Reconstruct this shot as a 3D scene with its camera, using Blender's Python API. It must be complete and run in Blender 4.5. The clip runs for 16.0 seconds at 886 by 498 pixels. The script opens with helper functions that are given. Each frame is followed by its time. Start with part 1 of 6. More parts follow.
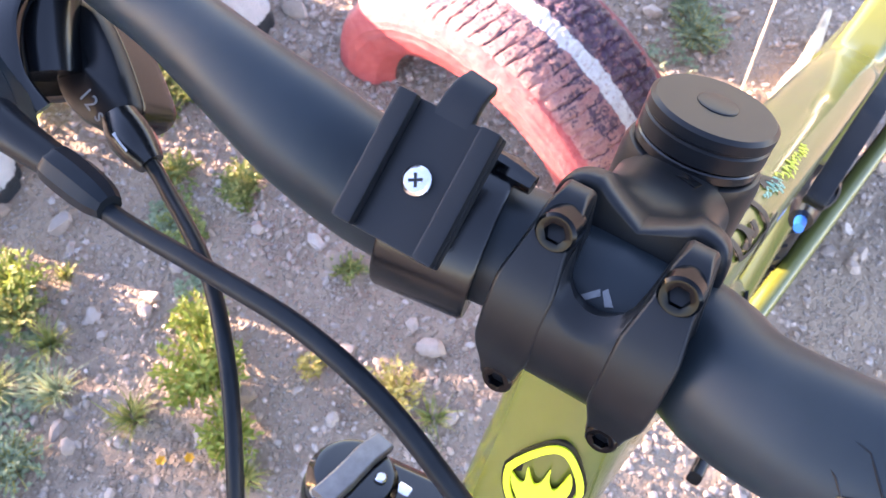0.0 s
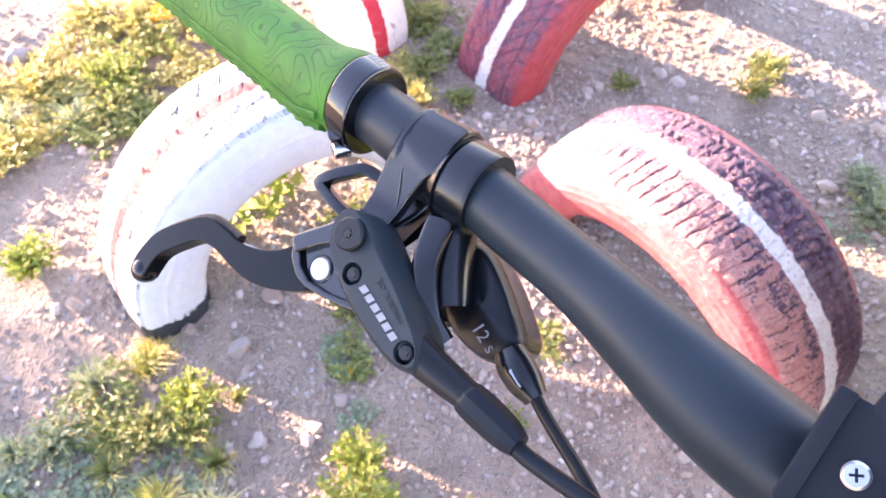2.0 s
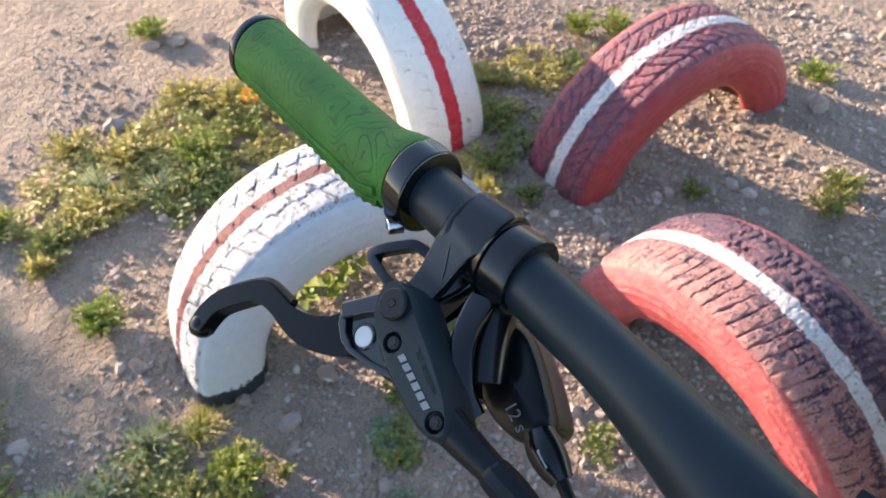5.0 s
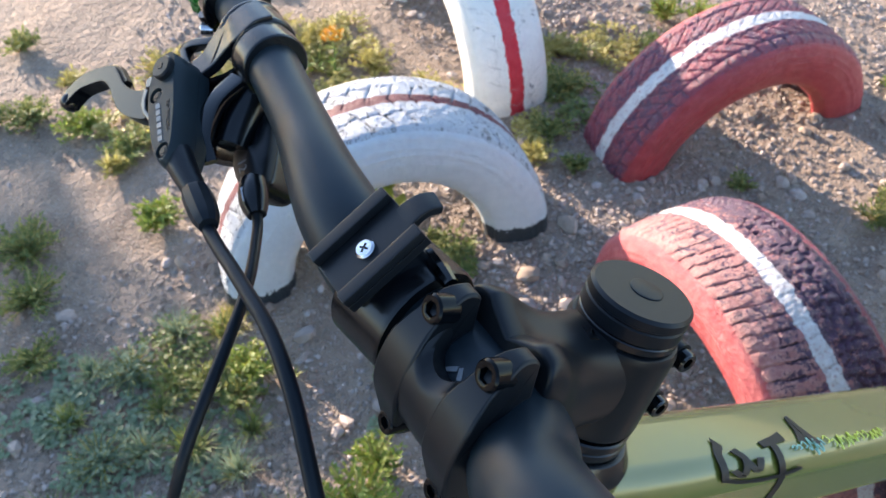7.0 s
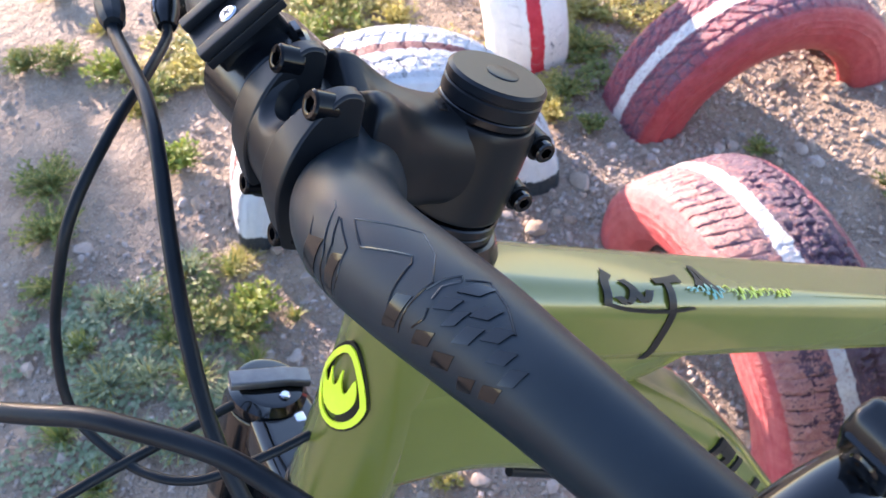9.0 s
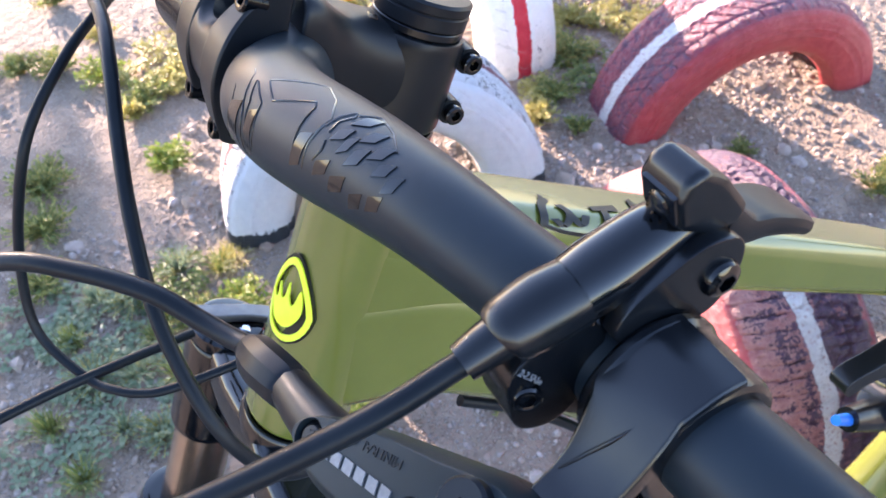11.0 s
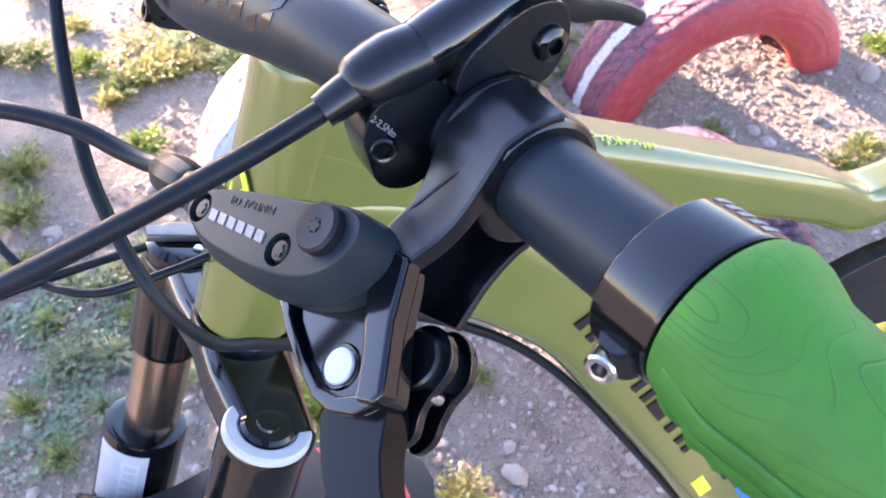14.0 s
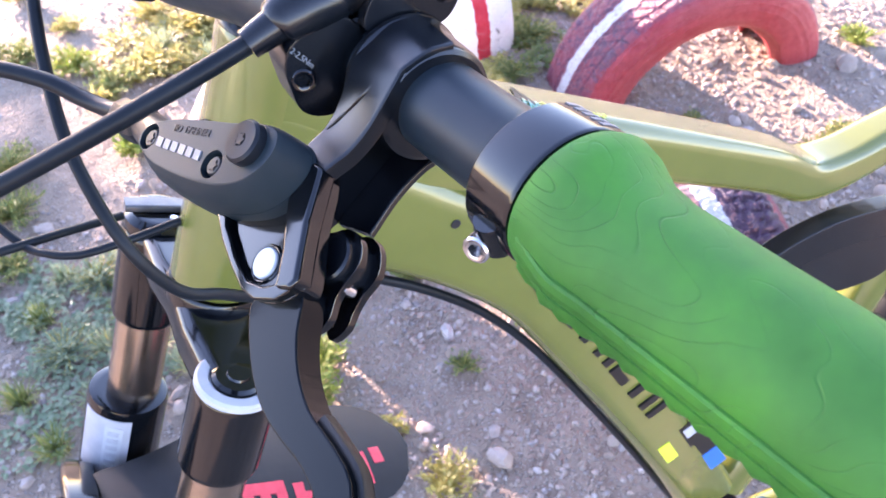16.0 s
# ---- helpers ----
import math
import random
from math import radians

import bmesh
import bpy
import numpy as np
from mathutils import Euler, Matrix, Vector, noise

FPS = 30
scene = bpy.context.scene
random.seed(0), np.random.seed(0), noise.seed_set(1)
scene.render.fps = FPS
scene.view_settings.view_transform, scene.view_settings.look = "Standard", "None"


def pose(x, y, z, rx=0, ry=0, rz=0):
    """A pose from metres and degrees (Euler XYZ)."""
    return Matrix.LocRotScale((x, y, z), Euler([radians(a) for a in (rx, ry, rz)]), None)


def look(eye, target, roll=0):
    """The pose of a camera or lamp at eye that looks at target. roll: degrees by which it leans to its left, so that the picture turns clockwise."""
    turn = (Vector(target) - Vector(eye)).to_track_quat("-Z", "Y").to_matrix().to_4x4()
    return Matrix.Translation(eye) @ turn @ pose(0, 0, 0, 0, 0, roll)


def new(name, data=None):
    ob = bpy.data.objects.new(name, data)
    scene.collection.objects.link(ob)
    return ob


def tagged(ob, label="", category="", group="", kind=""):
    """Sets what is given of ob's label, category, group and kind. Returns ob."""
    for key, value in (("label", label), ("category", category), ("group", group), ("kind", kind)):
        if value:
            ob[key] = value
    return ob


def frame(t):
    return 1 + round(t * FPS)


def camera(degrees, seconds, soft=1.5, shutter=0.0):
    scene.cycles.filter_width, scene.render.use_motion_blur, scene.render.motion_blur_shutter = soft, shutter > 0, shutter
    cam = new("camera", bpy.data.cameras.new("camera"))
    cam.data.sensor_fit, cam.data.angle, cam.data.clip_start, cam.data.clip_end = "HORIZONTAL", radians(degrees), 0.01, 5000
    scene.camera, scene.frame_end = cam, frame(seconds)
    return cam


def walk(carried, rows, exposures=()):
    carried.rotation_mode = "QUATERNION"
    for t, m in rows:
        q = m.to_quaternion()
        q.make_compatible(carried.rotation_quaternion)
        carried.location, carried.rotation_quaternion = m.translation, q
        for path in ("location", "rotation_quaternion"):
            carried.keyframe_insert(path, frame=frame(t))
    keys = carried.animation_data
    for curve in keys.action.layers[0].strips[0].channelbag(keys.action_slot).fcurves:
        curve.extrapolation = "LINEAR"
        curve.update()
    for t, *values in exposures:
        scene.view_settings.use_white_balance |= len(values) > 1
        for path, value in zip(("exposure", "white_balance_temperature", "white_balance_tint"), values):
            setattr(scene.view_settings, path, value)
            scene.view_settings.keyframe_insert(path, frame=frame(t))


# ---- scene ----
cam = camera(55.73, 16.0, soft=1.5)
PATH = [
    (0, (-0.0844, 0.0053, 1.2429), (0.3160, 0.1950, 0.3464), 7.52),
    (0.5, (-0.0895, 0.0226, 1.2503), (0.3137, 0.2568, 0.3657), 4.47),
    (1, (-0.1002, 0.0423, 1.2598), (0.3078, 0.3273, 0.3925), 1.72),
    (1.5, (-0.1084, 0.0604, 1.2696), (0.3068, 0.3972, 0.4244), -0.49),
    (2, (-0.1155, 0.0764, 1.2777), (0.3088, 0.4618, 0.4583), -1.91),
    (2.5, (-0.1229, 0.0916, 1.2831), (0.3119, 0.5165, 0.4891), -2.78),
    (3, (-0.1268, 0.1014, 1.2877), (0.3179, 0.5532, 0.5143), -3.14),
    (3.5, (-0.1287, 0.1055, 1.2887), (0.3206, 0.5701, 0.5256), -3.34),
    (6, (-0.0945, -0.0101, 1.2786), (0.3016, 0.5216, 0.5300), -1.81),
    (6.5, (-0.0784, -0.0588, 1.2778), (0.2869, 0.4908, 0.5265), -1.63),
    (7, (-0.0686, -0.1053, 1.2806), (0.2607, 0.4605, 0.5247), -2.01),
    (7.5, (-0.0586, -0.1376, 1.2746), (0.2388, 0.4381, 0.5129), -2.49),
    (8, (-0.0516, -0.1563, 1.2628), (0.2321, 0.4220, 0.4979), -2.73),
    (8.5, (-0.0489, -0.1713, 1.2526), (0.2343, 0.4058, 0.4866), -2.69),
    (9, (-0.0489, -0.1879, 1.2447), (0.2337, 0.3896, 0.4787), -2.71),
    (9.5, (-0.0492, -0.2066, 1.2407), (0.2334, 0.3719, 0.4755), -2.68),
    (12, (-0.0489, -0.2554, 1.2273), (0.2499, 0.3458, 0.4861), -2.59),
    (12.5, (-0.0484, -0.2671, 1.2252), (0.2520, 0.3351, 0.4855), -2.62),
    (13, (-0.0488, -0.2772, 1.2208), (0.2531, 0.3217, 0.4791), -2.47),
    (13.5, (-0.0503, -0.2860, 1.2182), (0.2554, 0.3067, 0.4730), -2.21),
    (14, (-0.0517, -0.2936, 1.2156), (0.2549, 0.2954, 0.4679), -2.36),
    (14.5, (-0.0522, -0.3012, 1.2155), (0.2560, 0.2840, 0.4655), -2.35),
    (15, (-0.0513, -0.3097, 1.2169), (0.2592, 0.2766, 0.4688), -2.48),
    (15.5, (-0.0510, -0.3196, 1.2181), (0.2607, 0.2681, 0.4715), -2.70),
    (16, (-0.0510, -0.3319, 1.2216), (0.2605, 0.2558, 0.4749), -2.76),
]
EXPOSURES = [(0.0, 3.25, 6650, 34), (0.6, 3.55, 6750, 37), (1.2, 3.84, 6880, 42), (2.0, 3.50, 6900, 40), (2.4, 3.44, 6880, 38), (3.2, 2.52, 6700, 28), (3.7, 2.14, 6600, 21),
             (5.8, 1.92, 6300, 18), (7.0, 1.97, 5920, 16), (7.5, 2.02, 5900, 17), (9.0, 2.46, 6050, 26), (12.0, 2.80, 6080, 29), (14.0, 3.11, 6130, 35), (16.0, 3.24, 6130, 38)]
cam.data.dof.use_dof = True
cam.data.dof.focus_distance = 0.228
cam.data.dof.aperture_fstop = 46
walk(cam, [(t, look(eye, target, roll)) for t, eye, target, roll in PATH], EXPOSURES)

# ---- world and sun: low late sun from beyond the tyres ----
SUN_DIR = Vector((-0.208, 0.978, 0.0)).normalized()
SUN_ELEV = radians(12)
world = bpy.data.worlds.new("sky")
scene.world = world
world.use_nodes = True
wn = world.node_tree
sky = wn.nodes.new("ShaderNodeTexSky")
sky.sky_type = 'NISHITA'
sky.sun_disc = False
sky.dust_density = 0.25
sky.sun_elevation = SUN_ELEV
sky.sun_rotation = math.atan2(SUN_DIR.x, SUN_DIR.y)
wn.nodes["Background"].inputs["Strength"].default_value = 0.15
wn.links.new(sky.outputs["Color"], wn.nodes["Background"].inputs["Color"])
sun = new("sun", bpy.data.lights.new("sun", 'SUN'))
sun.data.energy = 5.0
sun.data.angle = radians(0.6)
sun.data.color = (1.0, 0.80, 0.57)
sun_from = SUN_DIR * math.cos(SUN_ELEV) + Vector((0, 0, math.sin(SUN_ELEV)))
sun.matrix_world = look(sun_from * 20, (0, 0, 0))


# ---- materials ----
def material(name, rough=0.5, metal=0.0, coat=0.0):
    m = bpy.data.materials.new(name)
    m.use_nodes = True
    b = m.node_tree.nodes["Principled BSDF"]
    b.inputs["Roughness"].default_value = rough
    b.inputs["Metallic"].default_value = metal
    if coat:
        b.inputs["Coat Weight"].default_value = coat
        b.inputs["Coat Roughness"].default_value = 0.06
    return m, m.node_tree, b


def noise_node(nt, scale, detail=4.0, rough=0.6, vec=None):
    n = nt.nodes.new("ShaderNodeTexNoise")
    n.inputs["Scale"].default_value = scale
    n.inputs["Detail"].default_value = detail
    n.inputs["Roughness"].default_value = rough
    if vec is None:
        c = nt.nodes.new("ShaderNodeTexCoord")
        vec = c.outputs["Object"]
    nt.links.new(vec, n.inputs["Vector"])
    return n


def ramp(nt, src, stops):
    r = nt.nodes.new("ShaderNodeValToRGB")
    while len(r.color_ramp.elements) < len(stops):
        r.color_ramp.elements.new(0.5)
    for el, (p, c) in zip(r.color_ramp.elements, stops):
        el.position = p
        el.color = (*c, 1) if len(c) == 3 else c
    nt.links.new(src, r.inputs["Fac"])
    return r.outputs["Color"]


def mix(nt, fac, a, b, mode='MIX'):
    n = nt.nodes.new("ShaderNodeMix")
    n.data_type = 'RGBA'
    n.blend_type = mode
    for key, v in (("Factor", fac), ("A", a), ("B", b)):
        sock = [s for s in n.inputs if s.name == key and (s.type == 'RGBA' or key == "Factor")][0]
        if isinstance(v, (int, float)):
            sock.default_value = v
        elif isinstance(v, tuple):
            sock.default_value = (*v, 1)
        else:
            nt.links.new(v, sock)
    return [s for s in n.outputs if s.type == 'RGBA'][0]


def math_node(nt, op, a, b=0.0):
    n = nt.nodes.new("ShaderNodeMath")
    n.operation = op
    for s, v in zip(n.inputs, (a, b)):
        if isinstance(v, (int, float)):
            s.default_value = v
        else:
            nt.links.new(v, s)
    return n.outputs[0]


def bump(nt, b, height, strength=0.2, dist=0.001):
    n = nt.nodes.new("ShaderNodeBump")
    n.inputs["Strength"].default_value = strength
    n.inputs["Distance"].default_value = dist
    nt.links.new(height, n.inputs["Height"])
    nt.links.new(n.outputs["Normal"], b.inputs["Normal"])
    return n


def surface(name, dark, light, rough=0.5, metal=0.0, coat=0.0, scale=60.0, grain=900.0, bumps=0.15, dist=0.0004, spread=0.12, spec=0.5):
    """A finish with broad and fine variation of colour, roughness and relief."""
    m, nt, b = material(name, rough, metal, coat)
    b.inputs["Specular IOR Level"].default_value = spec
    broad = noise_node(nt, scale, 5)
    fine = noise_node(nt, grain, 3)
    nt.links.new(ramp(nt, broad.outputs["Fac"], [(0.3, dark), (0.7, light)]), b.inputs["Base Color"])
    r = math_node(nt, 'MULTIPLY_ADD', broad.outputs["Fac"], spread)
    r.node.inputs[2].default_value = rough - spread / 2
    nt.links.new(r, b.inputs["Roughness"])
    if bumps:
        bump(nt, b, fine.outputs["Fac"], bumps, dist)
    return m


MATTE = surface("matte_black", (0.0045, 0.0058, 0.0075), (0.0082, 0.0100, 0.0125), 0.36, scale=35, grain=2600, bumps=0.10, dist=0.0002, spec=0.24)
BAR = surface("bar_black", (0.0085, 0.0142, 0.0188), (0.0135, 0.0212, 0.0280), 0.38, scale=25, grain=3000, bumps=0.16, dist=0.0002, spec=0.24)
GLOSS = surface("gloss_black", (0.0014, 0.0020, 0.0030), (0.0026, 0.0034, 0.0046), 0.11, scale=50, bumps=0.0, spread=0.05, spec=0.52)
SATIN = surface("satin_black", (0.0022, 0.0032, 0.0046), (0.0040, 0.0054, 0.0074), 0.24, scale=50, grain=2500, bumps=0.05, dist=0.0002, spec=0.42)
GREY = surface("dark_grey_cover", (0.0112, 0.0178, 0.0215), (0.0160, 0.0250, 0.0295), 0.46, scale=40, grain=2800, bumps=0.12, dist=0.0002, spec=0.20)
LEVER = surface("lever_black", (0.0013, 0.0019, 0.0028), (0.0024, 0.0032, 0.0044), 0.15, scale=50, bumps=0.0, spread=0.05, spec=0.15)
RUBBER = surface("black_rubber", (0.009, 0.009, 0.010), (0.015, 0.015, 0.016), 0.55, scale=80, grain=1500, bumps=0.1, dist=0.0003, spec=0.3)
CABLE = surface("cable_sheath", (0.005, 0.0072, 0.0098), (0.0085, 0.0120, 0.0158), 0.36, scale=60, grain=1200, bumps=0.05, spec=0.15)
STEEL = surface("steel", (0.52, 0.52, 0.54), (0.62, 0.62, 0.64), 0.25, metal=1.0, scale=90, bumps=0.05)
CHROME = surface("stanchion_bronze", (0.34, 0.28, 0.23), (0.42, 0.35, 0.29), 0.24, metal=1.0, scale=20, bumps=0.0)
WHITE = surface("white_enamel", (0.40, 0.42, 0.43), (0.47, 0.49, 0.50), 0.35, scale=120, bumps=0.03)
MARK = surface("pale_print", (0.13, 0.14, 0.15), (0.18, 0.19, 0.20), 0.45, scale=600, bumps=0.0)
DIMMARK = surface("grey_print", (0.10, 0.10, 0.11), (0.14, 0.14, 0.15), 0.35, scale=600, bumps=0.0)
GLOSSMARK = surface("gloss_decal", (0.003, 0.004, 0.005), (0.006, 0.007, 0.008), 0.15, scale=200, bumps=0.0, spread=0.04, spec=0.42)
OLIVE = surface("olive_paint", (0.096, 0.108, 0.019), (0.113, 0.125, 0.024), 0.24, coat=0.55, scale=14, grain=2000, bumps=0.02, spread=0.06)
LIME = surface("lime_decal", (0.62, 0.78, 0.02), (0.68, 0.84, 0.03), 0.35, coat=0.6, scale=200, bumps=0.0)
BLACKDECAL = surface("black_decal", (0.008, 0.008, 0.008), (0.013, 0.013, 0.013), 0.4, scale=200, bumps=0.0, spec=0.25)
REDPRINT = surface("red_print", (0.55, 0.03, 0.05), (0.65, 0.05, 0.07), 0.5, scale=200, bumps=0.0)
BLUE = surface("blue_anodised", (0.006, 0.10, 0.42), (0.012, 0.14, 0.50), 0.3, scale=100, bumps=0.0)
ARMGREY = surface("grey_alloy", (0.10, 0.10, 0.105), (0.16, 0.16, 0.165), 0.35, metal=0.6, scale=100, bumps=0.0)
LABEL = surface("silver_label", (0.33, 0.34, 0.36), (0.40, 0.41, 0.43), 0.4, scale=100, bumps=0.0)
WOOD = surface("dry_wood", (0.38, 0.30, 0.20), (0.62, 0.54, 0.42), 0.85, scale=30, grain=400, bumps=0.6, dist=0.002)


def grip_material():
    m, nt, b = material("green_silicone", 0.62)
    b.inputs["Specular IOR Level"].default_value = 0.28
    broad = noise_node(nt, 34, 4)
    col = ramp(nt, broad.outputs["Fac"], [(0.32, (0.016, 0.094, 0.010)), (0.50, (0.025, 0.126, 0.014)), (0.68, (0.032, 0.162, 0.013))])
    # faint moulded contour lines, drawn out along the grip
    wide = nt.nodes.new("ShaderNodeMapping")
    wide.inputs["Scale"].default_value = (1.0, 0.42, 1.0)
    nt.links.new(nt.nodes.new("ShaderNodeTexCoord").outputs["Object"], wide.inputs["Vector"])
    n = noise_node(nt, 52, 1.2, 0.4, wide.outputs["Vector"])
    w = math_node(nt, 'MULTIPLY', n.outputs["Fac"], 17.0)
    d = math_node(nt, 'ABSOLUTE', math_node(nt, 'SUBTRACT', math_node(nt, 'FRACT', w), 0.5))
    line = ramp(nt, d, [(0.008, (1, 1, 1)), (0.045, (0, 0, 0))])
    fade = ramp(nt, noise_node(nt, 75, 1.0).outputs["Fac"], [(0.38, (0.15, 0.15, 0.15)), (0.62, (1, 1, 1))])
    # the lines stand deeper on the right grip
    sep = nt.nodes.new("ShaderNodeSeparateXYZ")
    nt.links.new(nt.nodes.new("ShaderNodeTexCoord").outputs["Object"], sep.inputs[0])
    side = ramp(nt, sep.outputs[1], [(0.0, (0, 0, 0)), (0.05, (1, 1, 1))])
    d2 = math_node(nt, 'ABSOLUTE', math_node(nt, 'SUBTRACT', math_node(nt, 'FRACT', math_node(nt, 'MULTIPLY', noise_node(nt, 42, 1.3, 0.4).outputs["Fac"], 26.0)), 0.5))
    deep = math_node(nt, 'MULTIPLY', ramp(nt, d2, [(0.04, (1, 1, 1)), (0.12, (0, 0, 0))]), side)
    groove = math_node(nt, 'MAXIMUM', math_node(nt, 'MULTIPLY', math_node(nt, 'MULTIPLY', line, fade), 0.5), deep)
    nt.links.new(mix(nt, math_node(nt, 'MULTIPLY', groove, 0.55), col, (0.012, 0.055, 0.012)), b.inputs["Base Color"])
    b.inputs["Subsurface Weight"].default_value = 0.15
    b.inputs["Subsurface Radius"].default_value = (0.002, 0.005, 0.002)
    b.inputs["Subsurface Scale"].default_value = 1.0
    h = math_node(nt, 'SUBTRACT', math_node(nt, 'MULTIPLY', noise_node(nt, 900, 3).outputs["Fac"], 0.12), groove)
    bump(nt, b, h, 0.7, 0.0004)
    return m


GREEN = grip_material()


def tyre_paint(name, paint, stripe, half, tread, worn, wear, side=0.0, dirt=0.1, rough=0.42, foot=None):
    """Thick paint on an old tyre with a hand-painted stripe round its tread. paint, stripe, tread: a darker and a lighter tone each; wear: how much has flaked off the tread, side: more towards +x. The axle is the object's x."""
    m, nt, b = material(name, rough)
    b.inputs["Specular IOR Level"].default_value = 0.5 if foot is None else 0.22
    co = nt.nodes.new("ShaderNodeTexCoord").outputs["Object"]
    n1 = noise_node(nt, 6, 5, 0.6, co).outputs["Fac"]
    n2 = noise_node(nt, 48, 7, 0.75, co).outputs["Fac"]
    n3 = noise_node(nt, 190, 5, 0.7, co).outputs["Fac"]
    x = nt.nodes.new("ShaderNodeSeparateXYZ")
    nt.links.new(co, x.inputs[0])
    at = nt.nodes.new("ShaderNodeAttribute")
    at.attribute_name = "tread"
    gr = nt.nodes.new("ShaderNodeAttribute")
    gr.attribute_name = "groove"
    on_tread, groove = at.outputs["Fac"], gr.outputs["Fac"]
    flank = ramp(nt, n2, [(0.35, paint[0]), (0.65, paint[1])])
    top = ramp(nt, n2, [(0.35, tread[0]), (0.62, tread[1])])
    col = mix(nt, on_tread, flank, top)
    # flakes: the dark rubber shows through; grooves turn to its colour sooner
    s = math_node(nt, 'ADD', math_node(nt, 'MULTIPLY', n2, 0.85), math_node(nt, 'MULTIPLY', n3, 0.65))
    s = math_node(nt, 'SUBTRACT', s, 0.25)
    s = math_node(nt, 'ADD', s, math_node(nt, 'MULTIPLY', math_node(nt, 'SUBTRACT', n1, 0.5), 0.3))
    s = math_node(nt, 'ADD', s, math_node(nt, 'MULTIPLY', x.outputs[0], side))
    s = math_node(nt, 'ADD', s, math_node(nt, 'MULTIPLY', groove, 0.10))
    s = math_node(nt, 'ADD', s, wear)
    reach = on_tread
    if side > 0:
        reach = math_node(nt, 'MAXIMUM', on_tread, ramp(nt, x.outputs[0], [(0.085, (0, 0, 0)), (0.105, (1, 1, 1))]))
    f = math_node(nt, 'MULTIPLY', ramp(nt, s, [(0.52, (0, 0, 0)), (0.57, (1, 1, 1))]), reach)
    bare = ramp(nt, n3, [(0.3, worn[0]), (0.7, worn[1])])
    col = mix(nt, f, col, bare)
    wob = math_node(nt, 'MULTIPLY', math_node(nt, 'SUBTRACT', n2, 0.5), 0.022)
    off = math_node(nt, 'ABSOLUTE', math_node(nt, 'ADD', x.outputs[0], wob))
    on = math_node(nt, 'MULTIPLY', math_node(nt, 'LESS_THAN', off, half), on_tread)
    on = math_node(nt, 'MULTIPLY', on, ramp(nt, math_node(nt, 'SUBTRACT', n3, math_node(nt, 'MULTIPLY', groove, 0.10)), [(0.33, (0.12, 0.12, 0.12)), (0.46, (1, 1, 1))] if foot is None else [(0.15, (0.90, 0.90, 0.90)), (0.30, (1, 1, 1))]))
    col = mix(nt, on, col, ramp(nt, n2, [(0.3, stripe[0]), (0.7, stripe[1])]))
    # grooves are tinted darker the deeper they are
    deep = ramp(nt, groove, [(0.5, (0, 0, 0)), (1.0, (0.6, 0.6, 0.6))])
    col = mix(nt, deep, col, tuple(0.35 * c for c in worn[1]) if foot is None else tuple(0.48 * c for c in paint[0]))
    dust = mix(nt, n2, (0, 0, 0), ramp(nt, n1, [(0.40, (0, 0, 0)), (0.70, (dirt * 2, dirt * 2, dirt * 2))]))
    col = mix(nt, dust, col, (0.42, 0.33, 0.27))
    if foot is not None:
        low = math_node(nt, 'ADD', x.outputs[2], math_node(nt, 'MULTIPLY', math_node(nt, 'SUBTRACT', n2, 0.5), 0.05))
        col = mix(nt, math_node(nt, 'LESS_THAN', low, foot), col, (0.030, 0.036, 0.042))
    nt.links.new(col, b.inputs["Base Color"])
    h = math_node(nt, 'ADD', n2, math_node(nt, 'MULTIPLY', n3, 0.6))
    h = math_node(nt, 'SUBTRACT', h, math_node(nt, 'MULTIPLY', f, 0.25))
    bump(nt, b, h, 0.9, 0.006)
    return m


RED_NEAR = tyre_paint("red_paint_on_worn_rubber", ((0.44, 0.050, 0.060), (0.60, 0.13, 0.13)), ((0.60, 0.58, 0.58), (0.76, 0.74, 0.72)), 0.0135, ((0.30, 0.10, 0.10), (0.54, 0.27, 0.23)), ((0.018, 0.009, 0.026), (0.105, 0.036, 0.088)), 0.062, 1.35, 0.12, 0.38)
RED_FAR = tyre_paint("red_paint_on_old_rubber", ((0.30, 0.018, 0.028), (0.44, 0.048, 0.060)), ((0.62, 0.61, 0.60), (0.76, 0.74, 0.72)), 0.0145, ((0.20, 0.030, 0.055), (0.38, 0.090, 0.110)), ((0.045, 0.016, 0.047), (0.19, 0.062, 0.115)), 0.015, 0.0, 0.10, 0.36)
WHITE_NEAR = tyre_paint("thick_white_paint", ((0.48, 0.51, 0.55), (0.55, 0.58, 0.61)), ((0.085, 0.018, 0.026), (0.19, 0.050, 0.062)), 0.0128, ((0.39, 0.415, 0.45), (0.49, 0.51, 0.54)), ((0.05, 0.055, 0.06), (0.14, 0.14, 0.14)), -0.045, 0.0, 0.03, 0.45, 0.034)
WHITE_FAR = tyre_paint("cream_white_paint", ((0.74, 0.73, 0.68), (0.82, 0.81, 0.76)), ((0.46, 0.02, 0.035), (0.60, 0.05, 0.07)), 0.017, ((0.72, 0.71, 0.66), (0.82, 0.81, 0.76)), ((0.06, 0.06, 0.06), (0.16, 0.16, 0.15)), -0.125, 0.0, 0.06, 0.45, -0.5)


